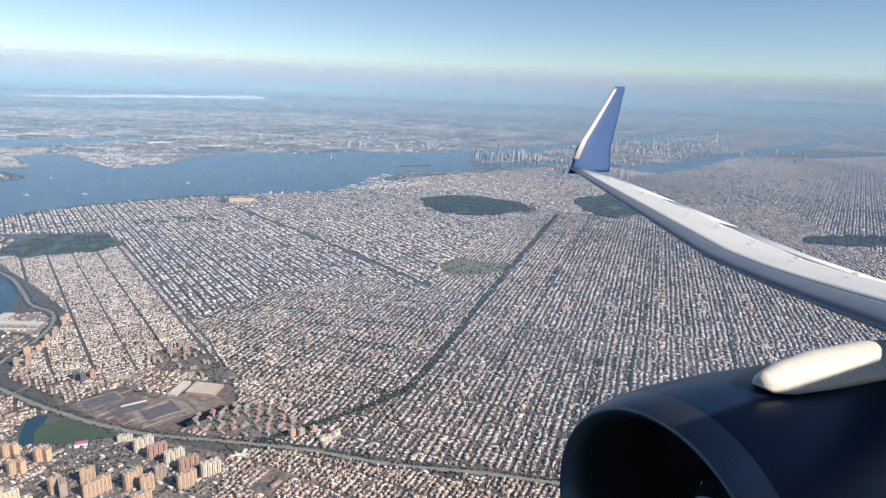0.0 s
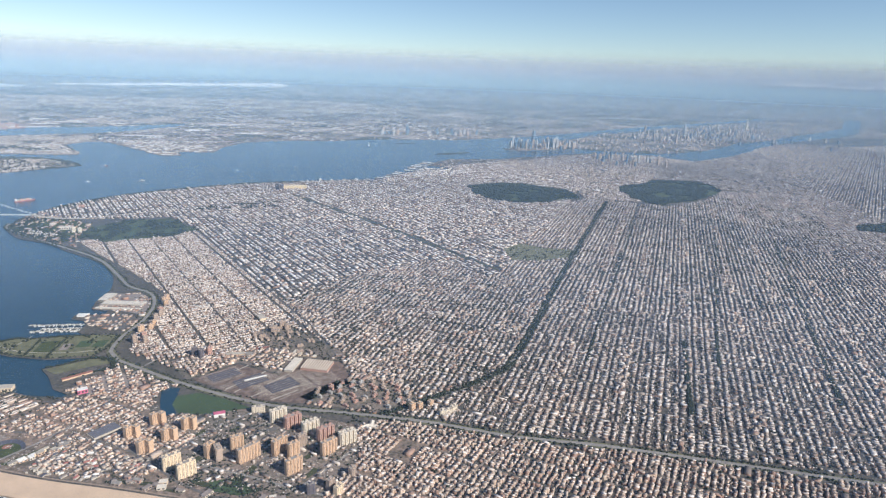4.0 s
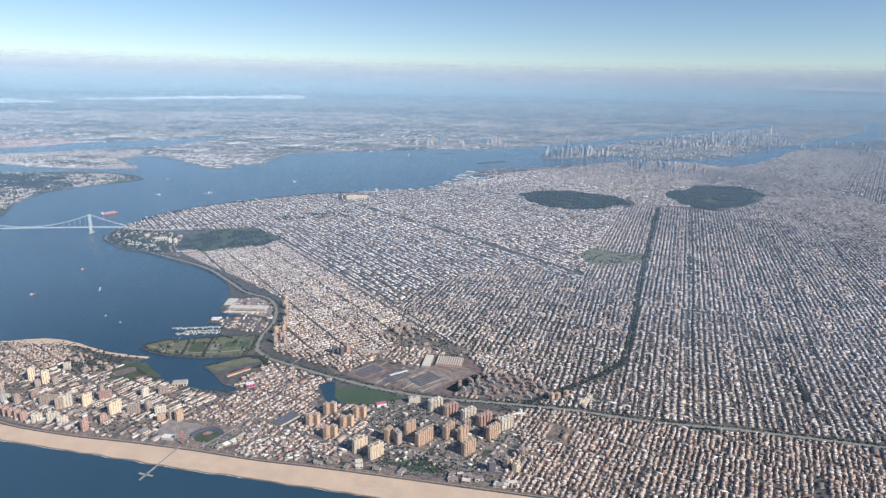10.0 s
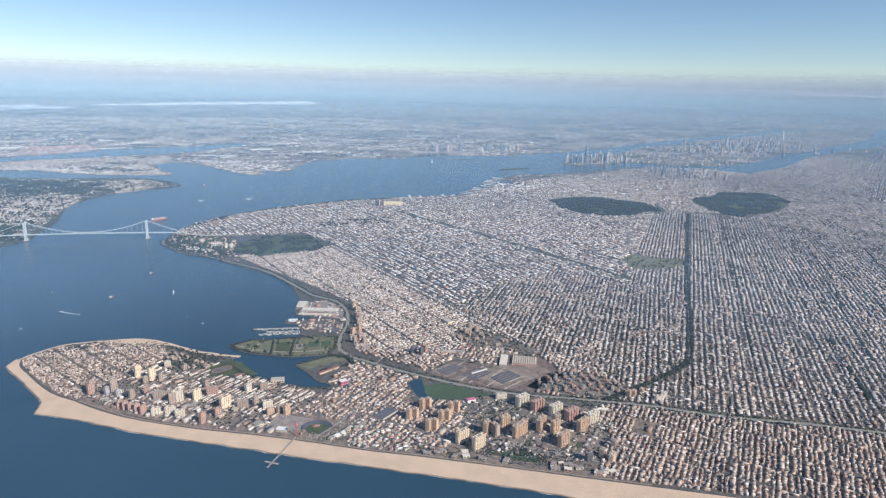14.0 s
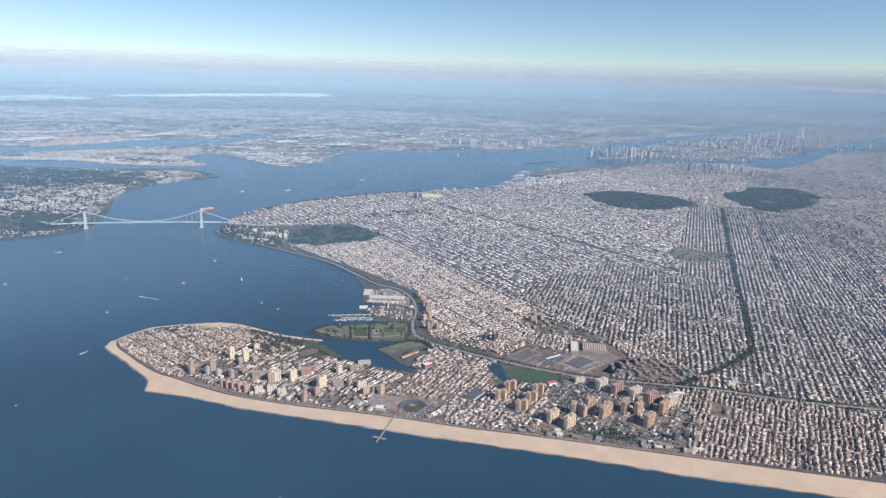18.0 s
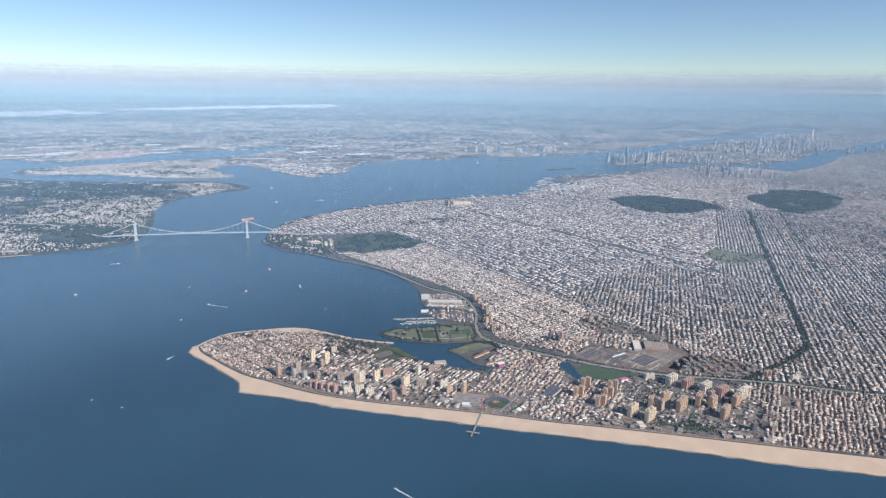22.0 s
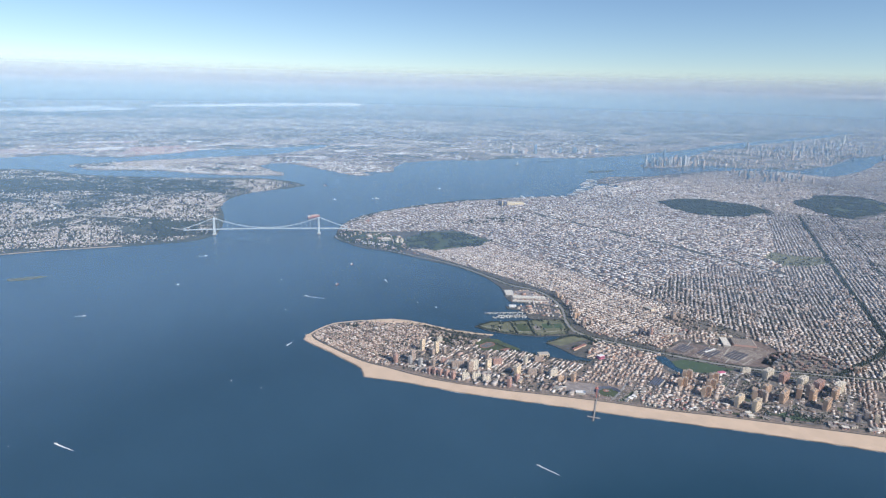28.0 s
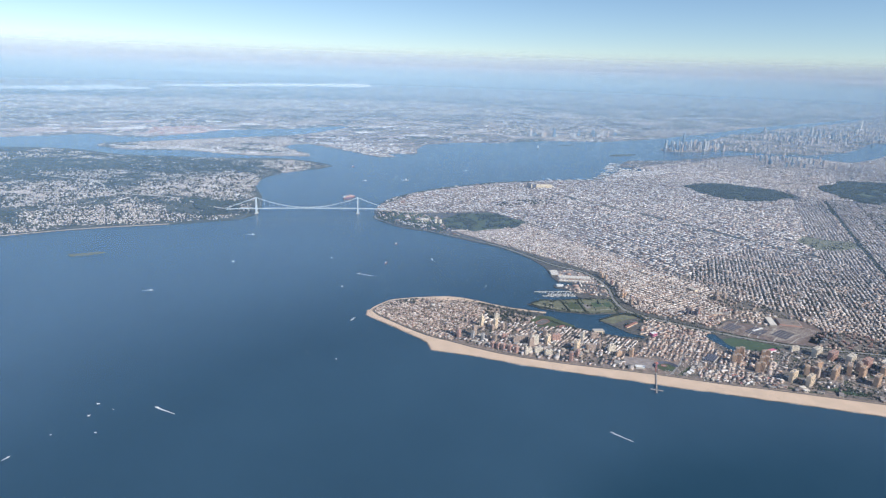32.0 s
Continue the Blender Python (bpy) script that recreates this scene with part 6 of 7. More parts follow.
# railway terminal with vaulted glass sheds
terminal = tagged(new("railway_terminal"), "railway terminal under dark blue glass train sheds", "station")
terminal.matrix_basis = pose(54.2, -7.6, LAND, 0, 0, 62)
bm = bmesh.new()
box(bm, -2.6, -1.4, 0, 2.6, 1.4, 0.3)
part("platform_deck", bm, M_CONCRETE, terminal)
for k in range(5):
    bm = bmesh.new()
    y0 = -1.3 + k * 0.54
    rows = [[bm.verts.new((x, y0 + 0.24 - 0.24 * math.cos(math.pi * j / 6), 0.3 + 0.24 * math.sin(math.pi * j / 6))) for j in range(7)] for x in (-2.5, 2.5)]
    for j in range(6):
        bm.faces.new((rows[0][j], rows[0][j + 1], rows[1][j + 1], rows[1][j]))
    bm.faces.new(rows[0])
    bm.faces.new(rows[1][::-1])
    bmesh.ops.recalc_face_normals(bm, faces=bm.faces)
    part("train_shed", bm, M_TRAIN, terminal, "dark blue vaulted train shed")
for k in range(6):
    bm = bmesh.new()
    box(bm, -2.6, -1.37 + k * 0.54, 0.3, 2.6, -1.31 + k * 0.54, 0.36)
    part("gutter", bm, M_CONCRETE, terminal, "pale gutter between sheds")

# the old red parachute tower on the shore
M_FADED = plain("faded_red_steel", (0.48, 0.17, 0.14), 0.6, scale=2)
tower_ob = tagged(new("parachute_tower"), "tall red steel lattice amusement tower by the beach", "tower")
tower_ob.matrix_basis = pose(37.6, -19.6, LAND)
for a in range(6):
    ang = radians(a * 60)
    bm = bmesh.new()
    prism(bm, circle(math.cos(ang) * 0.16, math.sin(ang) * 0.16, 0.02, 6), 0, 2.6)
    part("leg", bm, M_FADED, tower_ob)
for z in (0.5, 1.0, 1.5, 2.0):
    bm = bmesh.new()
    prism(bm, circle(0, 0, 0.17, 8), z, z + 0.04)
    part("brace_ring", bm, M_FADED, tower_ob)
bm = bmesh.new()
prism(bm, circle(0, 0, 0.5, 12), 2.6, 2.66)
prism(bm, circle(0, 0, 0.3, 12), 2.7, 2.95, 0.3)
part("crown", bm, M_FADED, tower_ob)

# ---- fishing pier ----
pier = tagged(new("fishing_pier"), "long timber fishing pier with a cross-shaped end", "pier")
pier.matrix_basis = pose(37.7, -20.6, 0, 0, 0, -97.5)
for name, x0, y0, x1, y1 in (("deck", 0, -0.16, 11.2, 0.16), ("cross_arm", 9.3, -1.5, 9.75, 1.5)):
    bm = bmesh.new()
    box(bm, x0, y0, 0.26, x1, y1, 0.31)
    part(name, bm, M_TIMBER, pier)
for k in range(14):
    for s in (-1, 1):
        bm = bmesh.new()
        prism(bm, circle(3.4 + k * 0.58, s * 0.12, 0.03, 6), -0.3, 0.27)
        part("pile", bm, M_TIMBER, pier)
# ---- suspension bridge ----
bridge = tagged(new("suspension_bridge"), "long pale grey steel suspension bridge over the strait", "bridge")
TS, TB = Vector((-143.8, 116.4)), Vector((-94.2, 133.0))
span = (TB - TS)
bridge.matrix_basis = pose(TS.x, TS.y, 0, 0, 0, math.degrees(math.atan2(span.y, span.x)))
SPAN, DECK_Z, TOWER_Z = span.length, 2.9, 8.6
for tx in (0, SPAN):
    bm = bmesh.new()
    box(bm, tx - 0.9, -1.5, -0.3, tx + 0.9, 1.5, 0.35)
    tw = part("tower_base", bm, M_CONCRETE, bridge)
    for s in (-1, 1):
        bm = bmesh.new()
        prism(bm, [(tx - 0.42, s * 0.85 - 0.26), (tx + 0.42, s * 0.85 - 0.26), (tx + 0.42, s * 0.85 + 0.26), (tx - 0.42, s * 0.85 + 0.26)], 0.35, TOWER_Z, 0.75)
        part("tower_leg", bm, M_STEEL, bridge)
    for z in (DECK_Z + 0.1, TOWER_Z - 0.8):
        bm = bmesh.new()
        box(bm, tx - 0.3, -0.85, z, tx + 0.3, 0.85, z + 0.6)
        part("tower_portal", bm, M_STEEL, bridge)
SIDE = 15.0


def deck_height(u):
    return DECK_Z + 0.18 * (1 - ((u - SPAN / 2) / (SPAN / 2)) ** 2)


for k in range(40):
    u0, u1 = -SIDE + k * (SPAN + 2 * SIDE) / 40, -SIDE + (k + 1) * (SPAN + 2 * SIDE) / 40
    bm = bmesh.new()
    v = [bm.verts.new((u, s, deck_height(u) + d)) for u in (u0, u1) for s, d in ((-0.62, 0), (0.62, 0), (0.62, -0.3), (-0.62, -0.3))]
    for a in range(4):
        bm.faces.new((v[a], v[(a + 1) % 4], v[4 + (a + 1) % 4], v[4 + a]))
    part("deck_section", bm, M_STEEL, bridge)


def cable_height(u):
    if u < 0:
        return DECK_Z + 0.3 + (TOWER_Z - DECK_Z - 0.3) * (1 + u / SIDE) ** 1.15
    if u > SPAN:
        return DECK_Z + 0.3 + (TOWER_Z - DECK_Z - 0.3) * max(0.0, 1 - (u - SPAN) / SIDE) ** 1.15
    return DECK_Z + 0.5 + (TOWER_Z - DECK_Z - 0.5) * ((u - SPAN / 2) / (SPAN / 2)) ** 2


def tube(points, r, name, mat, parent):
    c = bpy.data.curves.new(name, "CURVE")
    c.dimensions, c.bevel_depth, c.bevel_resolution = "3D", r, 1
    sp = c.splines.new("POLY")
    sp.points.add(len(points) - 1)
    for q, p in zip(sp.points, points):
        q.co = (*p, 1)
    c.materials.append(mat)
    ob = new(name, c)
    ob.parent = parent
    return ob


for s in (-0.62, 0.62):
    tube([(u, s, cable_height(u)) for u in np.linspace(-SIDE, SPAN + SIDE, 60)], 0.09, "main_cable", M_STEEL, bridge)
    for u in np.linspace(2, SPAN - 2, 22):
        bm = bmesh.new()
        box(bm, u - 0.02, s - 0.02, deck_height(u), u + 0.02, s + 0.02, cable_height(u))
        part("hanger", bm, M_STEEL, bridge)
d = span.normalized()
bk_end, si_end = TB + d * SIDE, TS - d * SIDE
ribbon("road_bridge_ramp", curve_line([tuple(bk_end), (-68, 141.5), (-58.5, 149), (-51, 157), (-41, 167.6), (-31, 178)], 3), 1.7, [2.8, 2.2, 1.6, 1.2, 0.9, 0.7, 0.5, 0.4] + [0.3] * 40, M_CONCRETE, "raised approach road curving inland", "road", thick=0.15)
ribbon("road_bridge_ramp_west", curve_line([tuple(si_end), (-175, 122), (-207, 137), (-244, 139), (-279, 165), (-330, 172)], 4), 1.6, [2.8, 2.3, 1.8, 1.4, 1.1, 0.9] + [0.7] * 60, M_CONCRETE, "raised approach road through green hills", "road", thick=0.15)

# ---- vessels ----
def boat(x, y, length, turn, hull_mat, label, wake=0.0, category="boat"):
    ob = tagged(new("boat"), label, category, group="boats on the bay")
    ob.matrix_basis = pose(x, y, 0.0, 0, 0, turn)
    w = length * 0.16
    bm = bmesh.new()
    low = [(-0.5, -0.8), (0.2, -0.9), (0.42, -0.4), (0.5, 0), (0.42, 0.4), (0.2, 0.9), (-0.5, 0.8)]
    vb = [bm.verts.new((a * length, b * w * 0.8, -0.03)) for a, b in low]
    vt = [bm.verts.new((a * length * 1.05, b * w, length * 0.10)) for a, b in low]
    for k in range(7):
        bm.faces.new((vb[k], vb[(k + 1) % 7], vt[(k + 1) % 7], vt[k]))
    bm.faces.new(vt)
    part("hull", bm, hull_mat, ob)
    bm = bmesh.new()
    box(bm, -length * 0.38, -w * 0.6, length * 0.10, -length * 0.12, w * 0.6, length * 0.26)
    box(bm, -length * 0.34, -w * 0.4, length * 0.26, -length * 0.18, w * 0.4, length * 0.32)
    part("cabin", bm, M_WHITE, ob, "white deckhouse")
    if wake:
        bm = bmesh.new()
        c, s = math.cos(radians(turn)), math.sin(radians(turn))
        for k in range(10):
            a, b = -length * 0.5 - wake * k / 10, -length * 0.5 - wake * (k + 1) / 10
            wa, wb = w * 0.7 * (1 - k / 11) + 0.06, w * 0.7 * (1 - (k + 1) / 11) + 0.05
            off = noise.noise(Vector((x, y, k * 0.7))) * 0.08
            v = [bm.verts.new((x + p * c - q * s, y + p * s + q * c, 0.015)) for p, q in ((a, -wa + off), (a, wa + off), (b, wb + off), (b, -wb + off))]
            bm.faces.new(v[::-1])
        tagged(part("wake", bm, M_FOAM), "fading white wake behind a boat", "wake", kind="stuff")
    return ob


def cargo_ship(x, y, turn):
    ob = tagged(new("cargo_ship"), "large red cargo ship stacked with faded containers", "ship")
    ob.matrix_basis = pose(x, y, 0, 0, 0, turn)
    bm = bmesh.new()
    low = [(-4.6, -0.6), (3.4, -0.62), (4.4, -0.3), (4.8, 0), (4.4, 0.3), (3.4, 0.62), (-4.6, 0.6)]
    vb = [bm.verts.new((a * 0.97, b * 0.85, -0.1)) for a, b in low]
    vt = [bm.verts.new((a, b, 0.55)) for a, b in low]
    for k in range(7):
        bm.faces.new((vb[k], vb[(k + 1) % 7], vt[(k + 1) % 7], vt[k]))
    bm.faces.new(vt)
    part("hull", bm, M_RED, ob)
    bm = bmesh.new()
    box(bm, -4.3, -0.5, 0.55, -3.5, 0.5, 1.5)
    box(bm, -4.1, -0.62, 1.3, -3.8, 0.62, 1.45)
    part("deckhouse", bm, M_WHITE, ob, "white deckhouse")
    bm = bmesh.new()
    prism(bm, circle(-4.1, 0, 0.16, 10), 1.5, 1.95)
    part("funnel", bm, M_RED, ob)
    for k in range(5):
        bm = bmesh.new()
        box(bm, -3.1 + k * 1.25, -0.52, 0.55, -2.0 + k * 1.25, 0.52, 1.15 + 0.2 * (k % 2))
        part("container_stack", bm, M_SALMON if k % 2 else M_CONCRETE, ob)


M_SALMON = plain("faded_salmon_paint", (0.62, 0.34, 0.28), 0.7, scale=1.0)
cargo_ship(-112.4, 172.0, 62)
for x, y, length, turn, hull, wake in ((-59.6, 81.4, 1.9, 75, M_RED, 0), (-56.3, 53.0, 2.1, 80, M_RED, 0), (-62.8, 37.1, 1.2, 172, M_WHITE, 7), (-39.8, 63.5, 1.0, 120, M_WHITE, 3.5), (-126.1, 77.9, 1.2, 30, M_WHITE, 2.5),
                                       (-114.6, 38.2, 0.9, 30, M_WHITE, 0), (-124.6, 1.2, 0.9, 20, M_WHITE, 2.5), (-51.0, -6.2, 0.8, 260, M_WHITE, 2.2), (-77, -65.5, 1.2, 165, M_WHITE, 5.0), (-93.7, 242.3, 2.6, 10, M_WHITE, 3),
                                       (-79.5, 53.6, 0.6, 10, M_WHITE, 0), (-46.3, -32.7, 0.45, 10, M_WHITE, 0), (-64.0, 22.2, 0.6, 50, M_WHITE, 0), (-148.1, 287, 2.4, 5, M_RED, 0), (-90.5, -67.1, 0.7, 20, M_WHITE, 0),
                                       (-89.0, -71.8, 0.7, 60, M_WHITE, 0), (-83.1, -77.2, 0.5, 10, M_WHITE, 0), (-91.3, -80, 0.4, 40, M_WHITE, 0), (-85.8, -68.3, 0.3, 0, M_WHITE, 0), (-55.7, -30.6, 0.4, 80, M_WHITE, 0),
                                       (-93.3, -88.3, 0.6, 70, M_WHITE, 1), (24.0, -52.0, 0.9, 150, M_WHITE, 4.5), (-21.5, 40.5, 0.5, 30, M_WHITE, 0), (-14.0, 36.5, 0.5, 50, M_WHITE, 0), (-120, 230, 1.6, 30, M_WHITE, 2),
                                       (-60, 300, 1.6, 20, M_WHITE, 3), (-30, 330, 1.5, 40, M_RED, 0)):
    boat(x, y, length, turn, hull, "small white motor boat" if hull == M_WHITE else "red-hulled working vessel on the bay", wake)

# marina docks with moored boats
for k, (x, y, length, tn) in enumerate(((3.4, 34.6, 14.0, 15.4), (6.5, 31.1, 12.0, 16.7), (8.0, 33.2, 10.0, 16))):
    bm = bmesh.new()
    box(bm, 0, -0.1, 0.03, length, 0.1, 0.14)
    for j in range(int(length / 0.6)):
        box(bm, 0.3 + j * 0.6, -0.5, 0.03, 0.36 + j * 0.6, 0.5, 0.13)
    dock = tagged(part("dock", bm, M_CONCRETE), "pale floating marina dock with finger piers", "dock", group="marina docks")
    dock.matrix_basis = pose(x, y, 0.06, 0, 0, tn)
    g = np.random.default_rng(70 + k)
    for j in range(int(length / 0.34)):
        u, s = 0.3 + j * 0.34, g.choice([-0.4, 0.4])
        c, sn = math.cos(radians(tn)), math.sin(radians(tn))
        if g.random() < 0.85:
            boat(x + u * c - s * sn, y + u * sn + s * c, g.uniform(0.6, 0.95), tn + 90, M_WHITE, "small white moored motor boat")

hall("veterans_hall", -56.6, 127.2, 4.2, 1.6, 1.1, 30, M_BRICKS["white"], M_CREAMROOF, "white hospital wing on green lawns", "hospital", bays=5)
hall("school_complex", 63.8, 28.4, 4.2, 1.3, 0.5, 20, M_BRICKS["tan"], M_CONCRETE, "tan brick school complex beside the rail yard", "school", bays=5)
hall("school_annex", 67.2, 29.4, 2.0, 1.6, 0.4, 20, M_BRICKS["tan"], M_ROOF, "tan brick school annex", "school", bays=3)
hall("red_roofed_hall", 68.8, 33.2, 3.0, 0.9, 0.35, 22, M_BRICKS["red"], M_TRACK, "long hall with a dull red roof", "hall")
# finger piers along the working waterfront
g = np.random.default_rng(95)
QUAYS = curve_line([(2, 273), (42, 293), (55, 340), (59, 362), (66, 399)], 6.5)
for k in range(1, len(QUAYS) - 1):
    if g.random() < 0.2:
        continue
    d = (Vector(QUAYS[k + 1]) - Vector(QUAYS[k - 1])).normalized()
    ob = tagged(new("wharf"), "pale concrete wharf with a low cargo shed", "wharf", group="wharves")
    ob.matrix_basis = pose(QUAYS[k][0], QUAYS[k][1], 0, 0, 0, math.degrees(math.atan2(d.x, -d.y)))
    length, w = g.uniform(6, 11), g.uniform(0.9, 1.6)
    bm = bmesh.new()
    box(bm, -1.5, -w / 2 - 0.5, -0.2, length, w / 2 + 0.5, 0.13)
    part("deck", bm, M_CONCRETE, ob)
    bm = bmesh.new()
    box(bm, length * g.uniform(0.1, 0.5), -w / 2, 0.13, length * 0.95, w / 2, 0.45)
    part("shed", bm, M_WHITE if k % 3 else M_BRICKS["brown"], ob)

# ---- far skyscrapers ----
def skyscraper(x, y, w, h, turn, mat, label, group, spire=False):
    ob = tagged(new("skyscraper"), label, "skyscraper", group=group)
    ob.matrix_basis = pose(x, y, LAND, 0, 0, turn)
    cuts = [(1.0, 0, 0.55), (0.8, 0.55, 0.85), (0.55, 0.85, 1.0)] if w > 2.2 else [(1.0, 0, 0.92), (0.7, 0.92, 1.0)]
    for k, (f, a, b) in enumerate(cuts):
        bm = bmesh.new()
        box(bm, -w * f / 2, -w * f / 2, h * a, w * f / 2, w * f / 2, h * b)
        part("shaft" if k == 0 else "setback", bm, mat, ob)
    if spire:
        bm = bmesh.new()
        prism(bm, circle(0, 0, 0.3, 6), h, h * 1.2, 0.2)
        part("spire", bm, M_STEEL, ob)


g = np.random.default_rng(81)
mats = [M_BRICKS["grey"], M_BRICKS["glass"], M_BRICKS["brown"], M_BRICKS["grey"], M_BRICKS["brown"], M_BRICKS["glass"]]
for k in range(76):
    f = g.random()
    x, y = 122 + 72 * f + g.normal(0, 3), 511 + 36 * f + g.uniform(-1, 36)
    h = g.uniform(3.2, 10.5) * (1.0 if f < 0.65 else 0.7)
    skyscraper(x, y, g.uniform(1.1, 2.5), h, g.uniform(10, 60), mats[k % 6], "downtown office tower in blue haze", "downtown towers", k % 9 == 0)
skyscraper(146, 552, 3.2, 16, 30, M_BRICKS["glass"], "tallest glass tower of the downtown cluster", "downtown towers", True)
for k in range(122):
    f = g.random()
    x, y = 292 + 178 * f + g.normal(0, 12), 690 + 190 * f + g.normal(0, 34)
    h = (g.uniform(3.2, 11) if abs(f - 0.5) < 0.36 else g.uniform(2.5, 6)) * (1 if g.random() < 0.3 else 0.72)
    skyscraper(x, y, g.uniform(1.2, 2.5), h, g.uniform(20, 50), mats[(k * 5) % 6], "midtown office tower in blue haze", "midtown towers", k % 14 == 0)
f = g.random(190)
x, y = 280 + 230 * f + g.normal(0, 14, 190), 690 + 250 * f + g.normal(0, 30, 190)
ok = inside(MANHATTAN, x, y)
many_boxes("midtown_blocks", x[ok], y[ok], g.uniform(1.2, 2.6, ok.sum()), g.uniform(1.2, 2.2, ok.sum()), g.uniform(2.2, 6.5, ok.sum()), np.full(ok.sum(), 0.55), LAND, M_FARTOWN, "mid-height city buildings packed between towers", "buildings")
skyscraper(488, 940, 2.4, 18.5, 30, M_BRICKS["white"], "very tall slender pale tower", "midtown towers")
skyscraper(345, 745, 3.6, 17, 30, M_BRICKS["grey"], "tall stepped stone tower with a spire", "midtown towers", True)
for k in range(20):
    x = g.uniform(-30, 90)
    y = 575 + (x + 50) * 0.45 + g.uniform(0, 24)
    skyscraper(x, y, g.uniform(2, 3.4), g.uniform(3, 8.5), 20, mats[k % 6], "riverside office tower across the harbour", "riverside towers")
skyscraper(4, 602, 3, 12, 20, M_BRICKS["glass"], "tall riverside office tower across the harbour", "riverside towers")
for k in range(50):
    skyscraper(g.uniform(198, 258), g.uniform(425, 488), g.uniform(1.0, 2.0), g.uniform(2.5, 6.5), g.uniform(0, 50), mats[(k + 2) % 6], "downtown tower rising from brick blocks", "inner borough towers")
for k in range(14):
    skyscraper(g.uniform(390, 560), g.uniform(650, 800), g.uniform(2, 3), g.uniform(3, 7), 30, mats[(k + 1) % 6], "riverside apartment tower in haze", "queens towers")
bm = bmesh.new()
prism(bm, circle(-11, 478, 1.1, 8), LAND + 0.05, 1.2, 0.8)
prism(bm, circle(-11, 478, 0.55, 8), 1.2, 2.3, 0.7)
prism(bm, circle(-11, 478, 0.35, 8), 2.3, 3.7, 0.5)
tagged(part("harbour_statue", bm, M_STEEL), "small green statue on a pedestal, far across the water", "statue")

# ---- thin far clouds ----
def cloud(points, thick, seed, label):
    """A long streak of cloud, thin at its tail and fuller towards its head."""
    g = np.random.default_rng(seed)
    bm = bmesh.new()
    (x0, y0, z0), (x1, y1, z1) = points
    length = math.hypot(x1 - x0, y1 - y0)
    for k in range(110):
        t = g.uniform(0, 1)
        swell = (0.22 + 0.78 * t ** 0.8) * min(1, (1.04 - t) / 0.12) ** 0.5
        m = Matrix.Translation((x0 + (x1 - x0) * t, y0 + (y1 - y0) * t, z0 + (z1 - z0) * t + g.normal(0, thick * 0.1) * swell))
        m = m @ Matrix.Rotation(math.atan2(y1 - y0, x1 - x0), 4, "Z") @ Matrix.Diagonal((length * g.uniform(0.02, 0.075), 22 * swell, thick * swell * g.uniform(0.2, 0.62), 1))
        bmesh.ops.create_icosphere(bm, subdivisions=2, radius=1, matrix=m)
    for f in bm.faces:
        f.smooth = True
    tagged(part("cloud", bm, M_CLOUD), label, "cloud", group="thin clouds", kind="structure")


cloud(((-1122, 1517, 5), (-620, 1850, 16)), 15, 1, "long thin white cloud streak below the horizon")
cloud(((-1330, 780, 8), (-930, 1110, 13)), 13, 2, "thin white cloud streak far out")
cloud(((1500, 1900, 72), (850, 1960, 74)), 14, 3, "thin pale cloud bank far out")

# ---- the airliner's wing and engine, at the place where the flight over the bay begins ----
M_NAVY = plain("navy_enamel", (0.008, 0.018, 0.05), 0.33, spread=0.1, scale=20)
M_BLUE = plain("blue_enamel", (0.012, 0.060, 0.19), 0.65, spread=0.06, scale=20)
M_NAVY.node_tree.nodes["Principled BSDF"].inputs["Specular IOR Level"].default_value = 0.25
M_LIP = plain("brushed_lip_metal", (0.13, 0.145, 0.17), 0.4, 0.9, spread=0.08, scale=40)
M_WING = plain("wing_grey_paint", (0.62, 0.62, 0.61), 0.45, spread=0.07, scale=25)
M_EDGE = plain("bare_leading_edge", (0.20, 0.22, 0.26), 0.4, 0.5, spread=0.1, scale=30)
M_CREAM = plain("cream_fairing_paint", (0.74, 0.68, 0.58), 0.4, spread=0.04, scale=25)
M_LINER = plain("dark_inlet_liner", (0.02, 0.022, 0.025), 0.7, spread=0.2, scale=60)
M_SPIRAL = plain("white_spiral_paint", (0.75, 0.75, 0.75), 0.5, scale=60)
METRE = 0.04
HEAD = Vector((-0.819, -0.574, 0)).normalized()
SIDEWAYS = Vector((HEAD.y, -HEAD.x, 0))
aircraft_pose = Matrix.Translation((148.891, -95.581, 68.617)) @ Matrix((
    (-HEAD.x, SIDEWAYS.x, 0, 0), (-HEAD.y, SIDEWAYS.y, 0, 0), (0, 0, 1, 0), (0, 0, 0, 1))) @ Matrix.Diagonal((METRE, METRE, METRE, 1))
aircraft = tagged(new("airliner"), "airliner wing with blended winglet and navy jet engine, in flight", "airplane")
aircraft.matrix_basis = aircraft_pose


def loft(sections, close=True):
    bm = bmesh.new()
    rows = [[bm.verts.new(p) for p in s] for s in sections]
    n = len(rows[0])
    for a, b in zip(rows, rows[1:]):
        for k in range(n):
            bm.faces.new((a[k], a[(k + 1) % n], b[(k + 1) % n], b[k]))
    if close:
        bm.faces.new(rows[0][::-1])
        bm.faces.new(rows[-1])
    bmesh.ops.recalc_face_normals(bm, faces=bm.faces)
    for f in bm.faces:
        f.smooth = len(f.verts) == 4
    return bm


def lead(o):
    return 5.66 + 0.54 * o


def trail(o):
    return 11.77 + 0.30 * o if o > 5.5 else 13.4 + 0.02 * (5.5 - o)


def wing_up(o):
    return -2.82 + 0.26 * (o / 17.2) + 0.45 * max(0.0, (7 - o) / 4) ** 1.3


